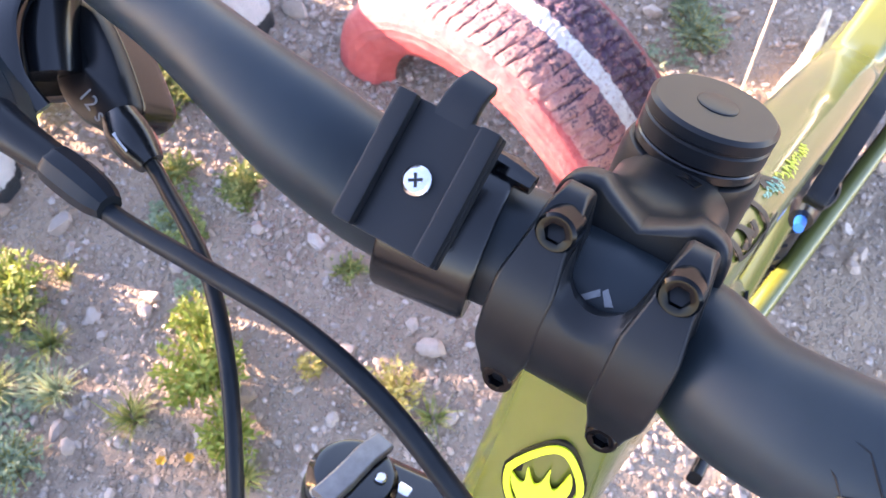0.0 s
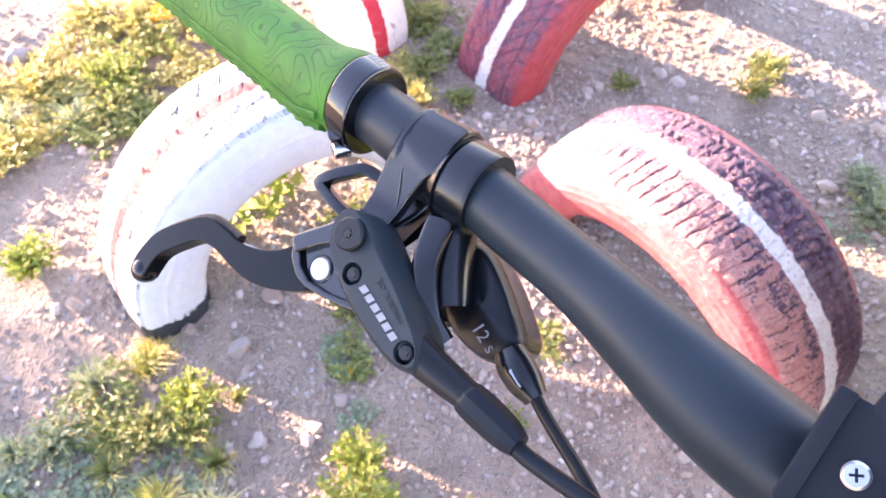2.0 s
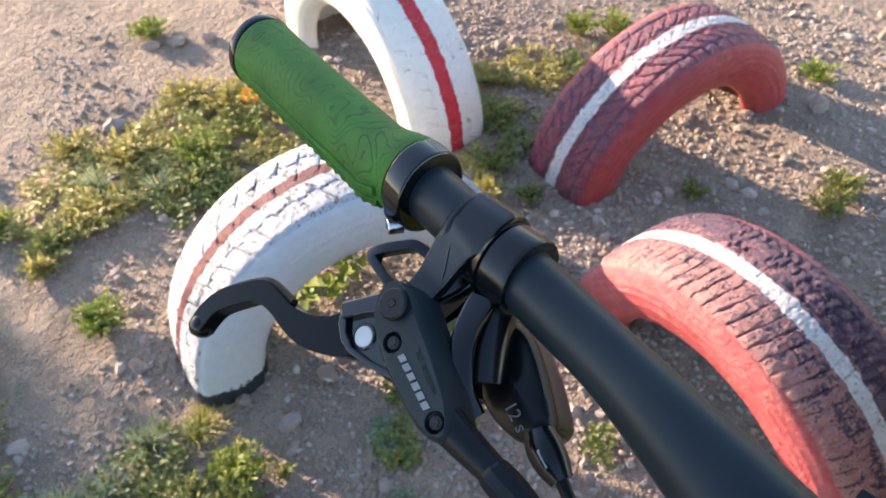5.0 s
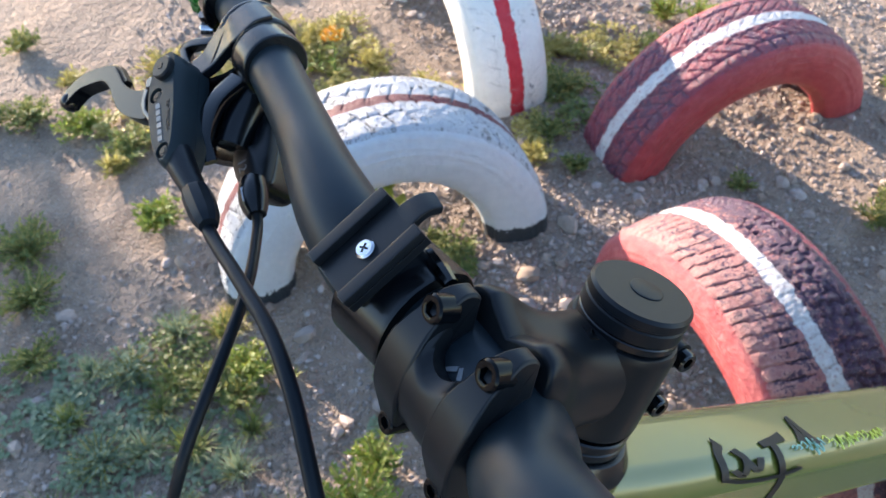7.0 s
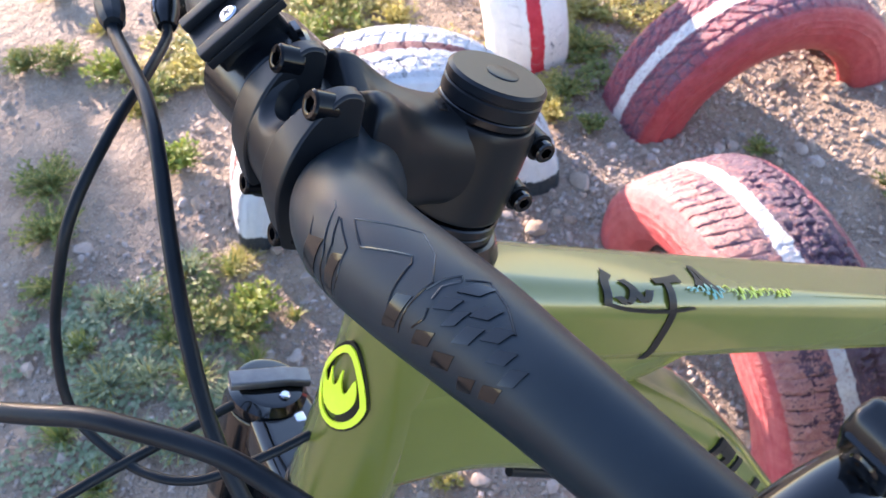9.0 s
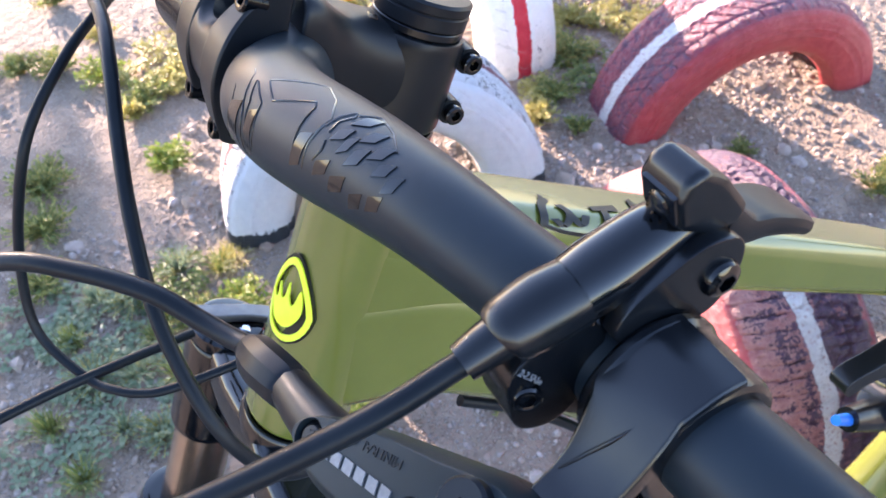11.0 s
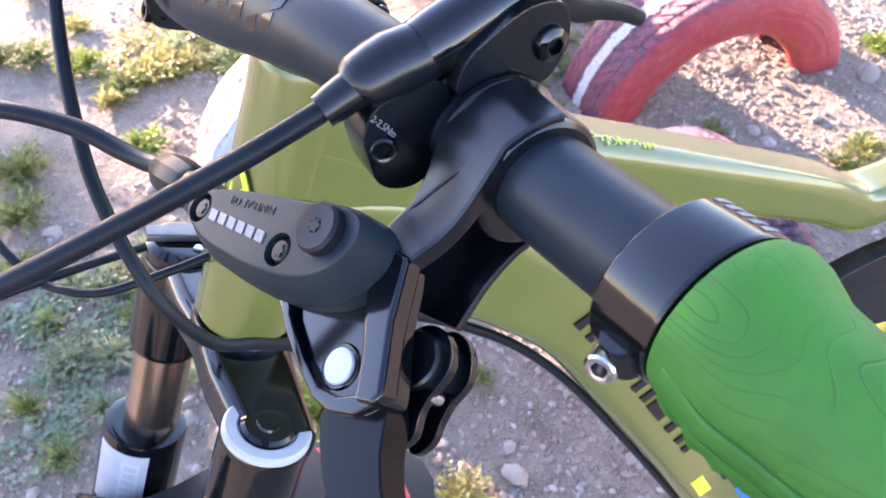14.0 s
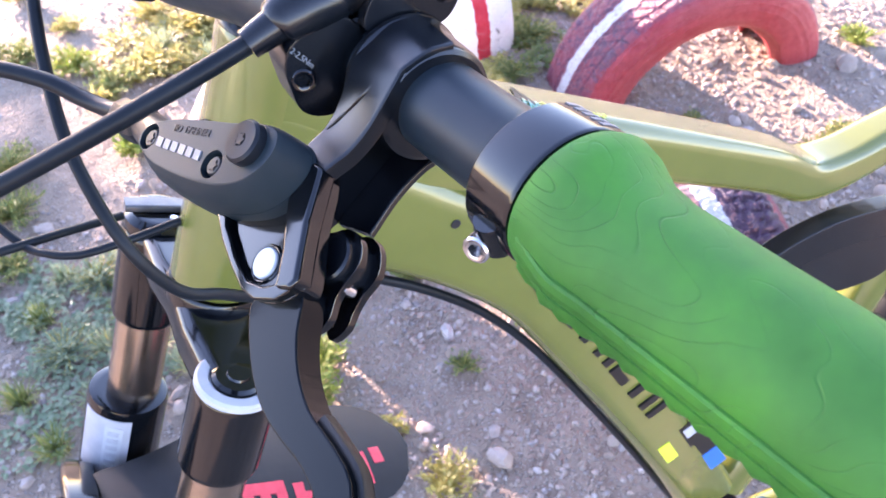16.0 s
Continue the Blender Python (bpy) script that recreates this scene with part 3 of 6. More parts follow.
def bar_patch(y0, y1, a0, a1, skew=0.0, ny=6, na=8, lift=0.00030, thick=0.0006):
    rows = []
    for i in range(ny + 1):
        y = y0 + (y1 - y0) * i / ny
        top = [on_bar(y, a0 + (a1 - a0) * k / na + skew * (i / ny), lift) for k in range(na + 1)]
        bot = [on_bar(y, a0 + (a1 - a0) * k / na + skew * (i / ny), lift - thick) for k in range(na, -1, -1)]
        rows.append(top + bot)
    return rows_to_bm(rows)


def bar_line(pts, w=0.00045):
    fine = []
    for (y0, a0), (y1, a1) in zip(pts[:-1], pts[1:]):
        for k in range(8):
            fine.append(on_bar(y0 + (y1 - y0) * k / 8, a0 + (a1 - a0) * k / 8, 0.0))
    fine.append(on_bar(pts[-1][0], pts[-1][1], 0.0))
    return tube(fine, [w / 2] * len(fine), 6, 1)


# raised outlines and glossy slashes of the bar's graphics, on the left of the stem
for pts in ([(-0.036, 44), (-0.047, 24), (-0.054, 42), (-0.058, 60), (-0.064, 96)], [(-0.024, 34), (-0.033, 10), (-0.045, 4), (-0.057, 18), (-0.065, 56), (-0.067, 104)],
            [(-0.061, 22), (-0.066, 44), (-0.068, 70), (-0.068, 100)], [(-0.062, 22), (-0.071, 38), (-0.073, 66), (-0.072, 98)],
            [(-0.065, 14), (-0.080, -18), (-0.089, -6), (-0.096, 16), (-0.096, 46), (-0.097, 74)], [(-0.065, 14), (-0.074, 30), (-0.086, 8), (-0.088, 14), (-0.090, 42), (-0.092, 66)],
            [(-0.0965, 24), (-0.097, 8), (-0.0985, -6), (-0.1000, 0), (-0.0985, 14), (-0.0995, 28)], [(-0.100, -4), (-0.103, -20), (-0.112, -10), (-0.119, 6)], [(-0.1005, 36), (-0.1015, 46), (-0.1000, 60)]):
    part("raised_outline", bar_line(pts, 0.0006), GLOSSMARK, bar)
for y0, y1, a0, a1, sk in ((-0.0625, -0.0560, 46, 92, 8), (-0.0715, -0.0680, 44, 96, 6), (-0.0955, -0.0915, 36, 72, 6), (-0.1060, -0.1015, 50, 66, 8), (-0.1130, -0.1080, 56, 74, 8), (-0.1060, -0.1020, -18, 0, 10),
                           (-0.1050, -0.1015, 12, 26, 8), (-0.1085, -0.1060, 16, 34, 8), (-0.1140, -0.1105, 20, 40, 8), (-0.1125, -0.1090, -4, 12, 8), (-0.1185, -0.1150, 4, 22, 8), (-0.1230, -0.1195, 18, 34, 8), (-0.1275, -0.1245, 24, 44, 8), (-0.1200, -0.1160, 62, 80, 8), (-0.1260, -0.1220, 52, 70, 8)):
    part("glossy_slash", bar_patch(y0, y1, a0, a1, sk), GLOSSMARK, bar)

# stem
def slab(outline, lo, hi, to_world, bevel=0.001, seg=3):
    """An outline (2D) raised from lo to hi with only its two rims rounded."""
    b = bmesh.new()
    f = b.faces.new([b.verts.new((x, y, lo)) for x, y in outline])
    up = bmesh.ops.extrude_face_region(b, geom=[f])
    for v in up["geom"]:
        if isinstance(v, bmesh.types.BMVert):
            v.co.z = hi
    bmesh.ops.recalc_face_normals(b, faces=b.faces)
    rims = [e for e in b.edges if abs(e.verts[0].co.z - e.verts[1].co.z) < 1e-7]
    bmesh.ops.bevel(b, geom=rims, offset=bevel, segments=seg, affect='EDGES', profile=0.5, clamp_overlap=True)
    for v in b.verts:
        v.co = to_world(*v.co)
    return b


def arc(r, a0, a1, n):
    return [(r * math.cos(radians(a0 + (a1 - a0) * k / n)), r * math.sin(radians(a0 + (a1 - a0) * k / n))) for k in range(n + 1)]


PLATE = smooth_path([Vector((u, a, 0)) for u, a in ((-0.0030, 0.0262), (-0.0045, 0.0276), (-0.0085, 0.0277), (-0.0118, 0.0262), (-0.0150, 0.0228), (-0.0196, 0.0172), (-0.0234, 0.0096), (-0.0250, 0.0), (-0.0243, -0.0085), (-0.0216, -0.0160), (-0.0188, -0.0222), (-0.0168, -0.0262), (-0.0120, -0.0280), (-0.0045, -0.0278), (-0.0030, -0.0262))], 4)
PLATE = [(p.x, p.y) for p in PLATE] + arc(0.0160, 259, 101, 26)


def ease(a, b, t):
    t = min(1.0, max(0.0, (t - a) / (b - a)))
    return t * t * (3 - 2 * t)


def strap(u, a, y):
    """The faceplate's two straps narrow towards their bolts."""
    k = (1.0 - 0.34 * ease(0.008, 0.022, abs(a))) * (1 - 0.72 * min(1.0, max(0.0, (abs(a) - 0.0220) / 0.0060)) ** 2) ** 0.5
    c = 0.0143 if y > 0 else -0.0143
    return CLAMP + UX * u + AX * a + YY * (c + (y - c) * k)


def stem_body():
    """Two lugs at the bar, drawn in to a round neck."""
    rows = []
    for u, w, h, p, dip in smooth_path([Vector(q) for q in ((0.0008, 0.0398, 0.0496, 7, 0.0060), (0.0016, 0.0424, 0.0530, 7, 0.0070), (0.0040, 0.0428, 0.0540, 6.5, 0.0070), (0.0080, 0.0424, 0.0524, 6, 0.0064), (0.0120, 0.0412, 0.0484, 5, 0.0048), (0.0165, 0.0386, 0.0440, 4, 0.0026),
                                                            (0.0215, 0.0360, 0.0405, 3.2, 0.0010), (0.0280, 0.0342, 0.0378, 2.8, 0), (0.0360, 0.0336, 0.0366, 2.6, 0), (0.0440, 0.0340, 0.0366, 2.6, 0), (0.0550, 0.0345, 0.0370, 2.6, 0))], 3):
        ring = []
        for k in range(96):
            c, sn = math.cos(2 * math.pi * k / 96), math.sin(2 * math.pi * k / 96)
            y = math.copysign(w / 2 * abs(c) ** (2 / p), c)
            a = math.copysign(h / 2 * abs(sn) ** (2 / p), sn)
            if abs(a) > 0.3 * h:
                a -= math.copysign(dip * max(0.0, 1 - (y / 0.0105) ** 2), a)
            ring.append(CLAMP + UX * u + YY * y + AX * a)
        rows.append(ring)
    b = rows_to_bm(rows)
    c = lathe([(0.0185, -0.021), (0.0195, -0.019), (0.0195, 0.0130), (0.0185, 0.0158), (0.017, 0.0163)], STEER, AX, 40)
    boss1 = tube([steer(0.0186, -0.0130, 0.0092), steer(0.0190, 0.012, 0.0092)], [0.0052, 0.0052], 16, 2)
    boss2 = tube([steer(0.0186, -0.0130, -0.0122), steer(0.0190, 0.012, -0.0122)], [0.0052, 0.0052], 16, 2)
    return joined([b, c, boss1, boss2])


stem_part = part("stem", stem_body(), MATTE, bicycle, "matt black alloy stem", 45)
for y0, y1 in ((-0.0215, -0.0075), (0.0075, 0.0215)):
    part("faceplate_strap", slab(PLATE, y0, y1, strap, 0.0034, 4), MATTE, stem_part, "", 50)


def bridge():
    """The plate between the straps; its upper edge is scooped out and shows the bar."""
    rows = []
    for i in range(13):
        y = -0.0090 + 0.0180 * i / 12
        a0 = 124 + 30 * (1 - (y / 0.0090) ** 2) ** 0.5
        ang = [radians(a0 + (236 - a0) * k / 20) for k in range(21)]
        rows.append([CLAMP + YY * y + (UX * math.cos(a) + AX * math.sin(a)) * (0.0246 - 0.0022 * max(0.0, 1 - k / 3)) for k, a in enumerate(ang)] + [CLAMP + YY * y + (UX * math.cos(a) + AX * math.sin(a)) * 0.0161 for a in reversed(ang)])
    return rows_to_bm(rows)


part("faceplate_bridge", bridge(), MATTE, stem_part, "", 50)
for shape in ([(-0.0034, 147), (-0.0018, 150), (0.0002, 140), (-0.0006, 136)], [(0.0001, 144), (0.0009, 139), (0.0040, 150), (0.0026, 152)]):
    part("window_mark", prism(shape, 0.0159, 0.0163, lambda y, a, r: CLAMP + YY * y + (UX * math.cos(radians(a)) + AX * math.sin(radians(a))) * r, 0), MARK, stem_part)
for y in (-0.0145, 0.0135):
    part("bolt", bolt_head(CLAMP + YY * y - UX * 0.0186 + AX * 0.0226, (-UX * 0.99 + AX * 0.12).normalized(), 0.0047, 0.008), LEVER, stem_part, "black hexagon socket bolt")
    part("bolt", bolt_head(CLAMP + YY * y - UX * 0.0200 - AX * 0.0228, -UX, 0.0040, 0.008), LEVER, stem_part, "black hexagon socket bolt")
part("bolt", bolt_head(steer(0.0190, -0.0170, 0.0092), -YY, 0.0040, 0.006), GLOSS, stem_part, "black hexagon socket bolt")
part("bolt", bolt_head(steer(0.0190, -0.0170, -0.0122), -YY, 0.0040, 0.006), GLOSS, stem_part, "black hexagon socket bolt")
part("small_emblem", prism([(-0.002, 0.0), (-0.0005, 0.006), (0.0005, 0.002), (0.0025, 0.0045), (0.001, -0.001)], 0, 0.0003, lambda a, b, c: CLAMP + UX * (0.034 + a) + YY * (-0.0055 + b) + AX * (0.0182 + c), 0), GLOSSMARK, stem_part)
part("spacer", lathe([(0.0172, 0.0166), (0.0176, 0.0170), (0.0176, 0.0192), (0.0172, 0.0196)], STEER, AX, 40), SATIN, bicycle)
cap = part("top_cap", lathe([(0.0170, 0.0198), (0.0177, 0.0204), (0.0177, 0.0249), (0.0171, 0.0254), (0.0171, 0.0258), (0.0177, 0.0263), (0.0177, 0.0291), (0.0165, 0.0301), (0.0001, 0.0301)], STEER, AX, 48), MATTE, bicycle, "matt black headset top cap")
part("plug", lathe([(0.0058, 0.0296), (0.0058, 0.0303), (0.0052, 0.0306), (0.0001, 0.0306)], steer(0.0015, 0, 0), AX, 28), MATTE, cap)
for a in (-0.0245, -0.0285):
    part("spacer", lathe([(0.0185, a - 0.0019), (0.0192, a - 0.0014), (0.0192, a + 0.0014), (0.0185, a + 0.0019)], STEER, AX, 40), SATIN, bicycle)
part("headset_cover", lathe([(0.0245, -0.040), (0.0245, -0.0375), (0.021, -0.031), (0.0195, -0.0305)], STEER, AX, 40), SATIN, bicycle)

# accessory mount on the bar
MC = Vector((0.0085, 0, 1.0675))
MN, MF = Vector((-0.43, 0, 0.903)), Vector((-0.903, 0, -0.43))


def mount_at(y, f, n):
    return MC + YY * y + MF * f + MN * n


mount = part("accessory_mount", joined([
    lathe([(0.0163, -0.012), (0.0205, -0.012), (0.0212, -0.011), (0.0212, 0.011), (0.0205, 0.012), (0.0163, 0.012)], bar_at(0.042)[0], (YY + Vector((-0.16, 0, 0.10))).normalized(), 40),
    prism([(-0.010, -0.013), (0.010, -0.013), (0.010, 0.013), (-0.010, 0.013)], 0.012, 0.0268, lambda a, b, c: mount_at(0.046 + a, b, c), 0.0015)]), SATIN, bicycle, "black plastic accessory mount clamped on the bar")
part("rail_plate", prism([(0.0320, 0.0150), (0.0575, 0.0150), (0.0575, -0.0165), (0.0320, -0.0165)], 0.0268, 0.0302, lambda a, b, c: mount_at(a, b, c), 0.0006), MATTE, mount)
for y in (0.0345, 0.0550):
    part("rail", prism([(y - 0.0025, 0.0150), (y + 0.0025, 0.0150), (y + 0.0025, -0.0165), (y - 0.0025, -0.0165)], 0.0302, 0.0338, lambda a, b, c: mount_at(a, b, c), 0.0009), MATTE, mount)
part("hook", sweep(smooth_path([mount_at(0.0445, -0.014, 0.0285), mount_at(0.0443, -0.0185, 0.0290), mount_at(0.0440, -0.0225, 0.0282), mount_at(0.0436, -0.0258, 0.0256)], 4), lambda t: round_rect(0.0098 - 0.002 * t, 0.0032, 0.0008, 2), MN), MATTE, mount)
part("clamp_screw", tube([mount_at(0.0390, -0.0130, 0.0150), mount_at(0.0320, -0.0126, 0.0148), mount_at(0.0250, -0.0120, 0.0145)], [0.0030, 0.0032, 0.0024], 10, 3), GLOSS, mount)
part("screw", joined([lathe([(0.0034, 0), (0.0034, 0.0012), (0.0027, 0.0018), (0.0001, 0.0019)], mount_at(0.0445, 0.0, 0.0302), MN, 28)]), STEEL, mount, "bright cross-head screw")
for a in (0.0, 1.0):
    part("screw_slot", box(mount_at(0.0445, 0.0, 0.0320), (0.0032, 0.0007, 0.0004), ((YY * math.cos(0.5 + a * math.pi / 2) + MF * math.sin(0.5 + a * math.pi / 2)), (-YY * math.sin(0.5 + a * math.pi / 2) + MF * math.cos(0.5 + a * math.pi / 2)), MN), 0), GLOSS, mount)

# grips
for s in (-1, 1):
    IN = 0.2497 if s < 0 else 0.2375       # where the grip begins

    def grip_point(y, ang, r):
        """The grip's core sits a little ahead of and below the bar's axis."""
        c, _ = bar_at(s * y)
        q = min(1.0, max(0.0, (y - IN - 0.002) / 0.014))
        return c + Vector((-0.75, 0, -0.66)) * (0.0034 * q * q * (3 - 2 * q)) + Vector((-math.sin(ang), 0, math.cos(ang))) * r
    rows = []
    n = 44
    prof = [(-0.0002, 0.0140), (0.0003, 0.0163), (0.003, 0.0171), (0.007, 0.0170), (0.013, 0.0160), (0.020, 0.0152), (0.040, 0.0150), (0.060, 0.0151), (0.085, 0.0153), (0.105, 0.0156), (0.1125, 0.0162), (0.115, 0.0160), (0.116, 0.0140)]
    if s > 0:
        prof = [(y, min(r, 0.0159) if y < 0.02 else r) for y, r in prof]
    for y, r in prof:
        rows.append([grip_point(IN + y, 2 * math.pi * k / n, r) for k in range(n)])
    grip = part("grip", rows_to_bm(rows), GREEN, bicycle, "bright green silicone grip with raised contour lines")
    # moulded band along the underside, with a ragged lower lip
    band_rows, lip_rows = [], []
    for k in range(41):
        y = IN + 0.004 + 0.00265 * k
        rr = 0.0166 - 0.0015 * min(1, k / 7)
        band_rows.append([grip_point(y, radians(a), rr + h) for a, h in ((79, -0.0015), (80, 0.0005), (82, 0.0009), (88, 0.0010), (91, 0.0003), (92, -0.0015))])
        lip_rows.append([grip_point(y, radians(a), rr + h) for a, h in ((100, -0.0015), (101, 0.0003), (106, 0.0005 + 0.0007 * (k % 3 == 0)), (112, 0.0006 + 0.0009 * (k % 2)), (120, 0.0003), (121, -0.0015))])
    part("moulded_band", rows_to_bm(band_rows), GREEN, grip)
    part("ragged_lip", rows_to_bm(lip_rows), GREEN, grip)
    C0 = 0.2360 if s < 0 else 0.2265
    collar = part("lock_collar", rows_to_bm([[grip_point(y, 2 * math.pi * k / n, r) for k in range(n)] for y, r in ((C0, 0.0114), (C0, 0.0154), (C0 + 0.0004, 0.0161), (C0 + 0.001, 0.0165), (IN - 0.0014, 0.0165), (IN - 0.0006, 0.0161), (IN - 0.0002, 0.0152))]), GLOSS, bicycle, "glossy black grip lock collar")
    boss = grip_point((C0 + IN) / 2, radians(116), 0.0150)
    part("collar_boss", lathe([(0.0036, -0.006), (0.0039, -0.005), (0.0039, 0.0022), (0.0034, 0.0028)], boss, Vector((0.25, 0, -0.97)), 20), GLOSS, collar)
    part("collar_screw", bolt_head(grip_point((C0 + IN) / 2, radians(112), 0.0205), Vector((-0.85, 0.45 * s, 0.15)), 0.0031, 0.006), STEEL, collar, "bright collar screw")
    for k in range(5):
        y = C0 + 0.0012 + (IN - C0 - 0.002) / 5 * k
        part("print_bar", rows_to_bm([[grip_point(yy, radians(a), r) for a in (-41, -33, -25)] + [grip_point(yy, radians(a), r - 0.0004) for a in (-25, -33, -41)] for yy, r in ((y, 0.01668), (y + 0.0013, 0.01668))]), MARK, collar)
    end = part("end_cap", rows_to_bm([[grip_point(y, 2 * math.pi * k / n, r) for k in range(n)] for y, r in ((IN + 0.1161, 0.0160), (IN + 0.1175, 0.0166), (IN + 0.120, 0.0164), (IN + 0.1215, 0.0150))]), GLOSS, bicycle, "black grip end ring")

# brake levers, in a plane tipped forward and down
NV, QV, LB = Vector((-0.574, 0, 0.819)), Vector((-0.819, 0, -0.574)), Vector((0.019, 0, 1.084))


def lever_map(s):
    return lambda y, q, r: LB + YY * (s * y) + QV * q + NV * r


def writing(body, size, place, right, up, mat, parent, name="lettering"):
    cu = bpy.data.curves.new("text", 'FONT')
    cu.body = body
    cu.size = size
    cu.extrude = 0.00012
    cu.resolution_u = 2
    tmp = new("tmp_text", cu)
    dg = bpy.context.evaluated_depsgraph_get()
    me = bpy.data.meshes.new_from_object(tmp.evaluated_get(dg))
    bpy.data.objects.remove(tmp)
    r, u = Vector(right).normalized(), Vector(up).normalized()
    w = r.cross(u)
    o = Vector(place)
    for v in me.vertices:
        v.co = o + r * v.co.x + u * v.co.y + w * v.co.z
    me.materials.clear()
    me.materials.append(mat)
    ob = new(name, me)
    ob.parent = parent
    return ob


def star(p, a, b, r):
    """A six-lobed socket, with the two directions of its plane."""
    pts = [(r * (0.82 + 0.18 * math.cos(6 * k * math.pi / 18)) * math.cos(k * math.pi / 18), r * (0.82 + 0.18 * math.cos(6 * k * math.pi / 18)) * math.sin(k * math.pi / 18)) for k in range(36)]
    n = a.cross(b).normalized()
    n = n if n.dot(NV) > 0 else -n
    return prism(pts, -0.0008, 0.0001, lambda u, v, w: p + a * u + b * v + n * w, 0)


def brake(s):
    L = lever_map(s)
    c, _ = bar_at(s * 0.1948)
    ring = lathe([(0.0113, -0.0092), (0.0132, -0.0092), (0.0142, -0.0086), (0.0146, -0.0074), (0.0146, 0.0050), (0.0150, 0.0062), (0.0154, 0.0070), (0.0154, 0.0084), (0.0148, 0.0092), (0.0113, 0.0092)], c, YY, 48)
    rc, qc = (c - LB).dot(NV), (c - LB).dot(QV)
    line = [(0.1946, qc - 0.0115, rc + 0.0068, 0.0176), (0.1946, qc - 0.0065, rc + 0.0110, 0.0184), (0.1946, qc, rc + 0.0126, 0.0186), (0.1962, qc + 0.0055, rc + 0.0118, 0.0166), (0.1975, 0.0115, 0.0106, 0.0142), (0.1978, 0.018, 0.0100, 0.0126), (0.1980, 0.023, 0.0110, 0.0118), (0.1985, 0.029, 0.0122, 0.0104)]
    al = smooth_path([Vector((*L(y, q, r), w)) for y, q, r, w in line], 5)
    arm = sweep([Vector(p[:3]) for p in al], lambda t: round_rect(al[round(t * (len(al) - 1))][3], 0.0048, 0.0009, 3), NV)
    b = part("brake_clamp", joined([ring, arm]), SATIN, bicycle, "satin black brake clamp and bracket", 24)
    # the bracket is a channel open towards the grip: inner wall and lower flange
    part("inner_wall", slab([(-0.004, 0.0100), (0.000, 0.0104), (0.006, 0.0076), (0.012, 0.0056), (0.018, 0.0062), (0.026, 0.0096), (0.033, 0.0060), (0.0375, -0.0040), (0.033, -0.0066), (0.022, -0.0088), (0.012, -0.0108), (0.004, -0.0124), (-0.004, -0.0120)], -0.0011, 0.0011, lambda q, r, y: L(0.1872 + y + max(0.0, q - 0.012) * 0.42, q, r), 0.0004, 2), GLOSS, b)
    part("lower_flange", sweep(smooth_path([L(0.1950, -0.002, -0.0128), L(0.1952, 0.006, -0.0122), L(0.1962, 0.013, -0.0102), L(0.1990, 0.022, -0.0080), L(0.2035, 0.0325, -0.0062)], 5), lambda t: round_rect(0.0165 - 0.0045 * t, 0.0022, 0.0007, 3), NV), SATIN, b, "", 24)
    part("raised_line", tube([L(0.1985, 0.002, rc + 0.0140), L(0.1970, 0.007, rc * 0.7 + 0.0136), L(0.1950, 0.012, 0.0130), L(0.1930, 0.018, 0.0124)], [0.0002, 0.0004, 0.0004, 0.0002], 8, 5), SATIN, b)
    left = [(0.1830, 0.0520), (0.1915, 0.0546), (0.2007, 0.0560), (0.2089, 0.0566), (0.2140, 0.0552), (0.2192, 0.0510), (0.2214, 0.0462)]
    plate = rounded(left + [(0.2210, 0.0430), (0.2110, 0.0345), (0.2025, 0.0255), (0.1960, 0.0262), (0.1870, 0.0400)], 3)
    br = part("pivot_bracket", prism(plate, 0.0060, 0.0116, L, 0.0012, 3), GLOSS, b)
    rim = left + [(0.2168, 0.0478), (0.2138, 0.0515), (0.2085, 0.0541), (0.2000, 0.0537), (0.1895, 0.0516), (0.1850, 0.0492)]
    part("raised_rim", prism(rim, 0.0100, 0.0138, L, 0.0007, 3), GLOSS, br)
    part("bracket_pillar", prism([(0.1950, 0.0262), (0.1973, 0.0312), (0.2062, 0.0386), (0.2120, 0.0430), (0.2180, 0.0488), (0.2216, 0.0462), (0.2219, 0.0436), (0.2116, 0.0338), (0.2035, 0.0238)], 0.0095, 0.0150, L, 0.0012, 3), GLOSS, br)
    part("pin_seat", lathe([(0.0040, -0.0008), (0.0046, -0.0008), (0.0048, 0.0002), (0.0045, 0.0005), (0.0041, 0.0003)], L(0.2075, 0.0488, 0.0116), NV, 34), GLOSS, br)
    part("pivot_pin", lathe([(0.0038, -0.001), (0.0038, 0.0007), (0.0035, 0.0010), (0.0001, 0.0011)], L(0.2075, 0.0488, 0.0116), NV, 34), WHITE, br, "white pivot cap")
    low = rounded([(0.1535, 0.0565), (0.1530, 0.0505), (0.1590, 0.0440), (0.1710, 0.0362), (0.1825, 0.0290), (0.1905, 0.0243), (0.1975, 0.0236), (0.2018, 0.0272), (0.2020, 0.0350), (0.1985, 0.0418), (0.1897, 0.0491), (0.1790, 0.0545), (0.1640, 0.0590)], 5)
    high = rounded([(0.1560, 0.0548), (0.1548, 0.0508), (0.1606, 0.0446), (0.1721, 0.0373), (0.1828, 0.0314), (0.1928, 0.0254), (0.1982, 0.0240), (0.2015, 0.0268), (0.2018, 0.0322), (0.1985, 0.0383), (0.1918, 0.0436), (0.1807, 0.0490), (0.1662, 0.0541)], 5)

    def shell(steps):
        return rows_to_bm([[L(a[0] + (c2[0] - a[0]) * f, a[1] + (c2[1] - a[1]) * f, r) for a, c2 in zip(low, high)] for f, r in steps])
    res = part("reservoir", shell([(0.06, 0.0092), (0.0, 0.0102), (0.05, 0.0145), (0.10, 0.0150)]), GREY, bicycle, "dark grey brake fluid reservoir with pale lettering")
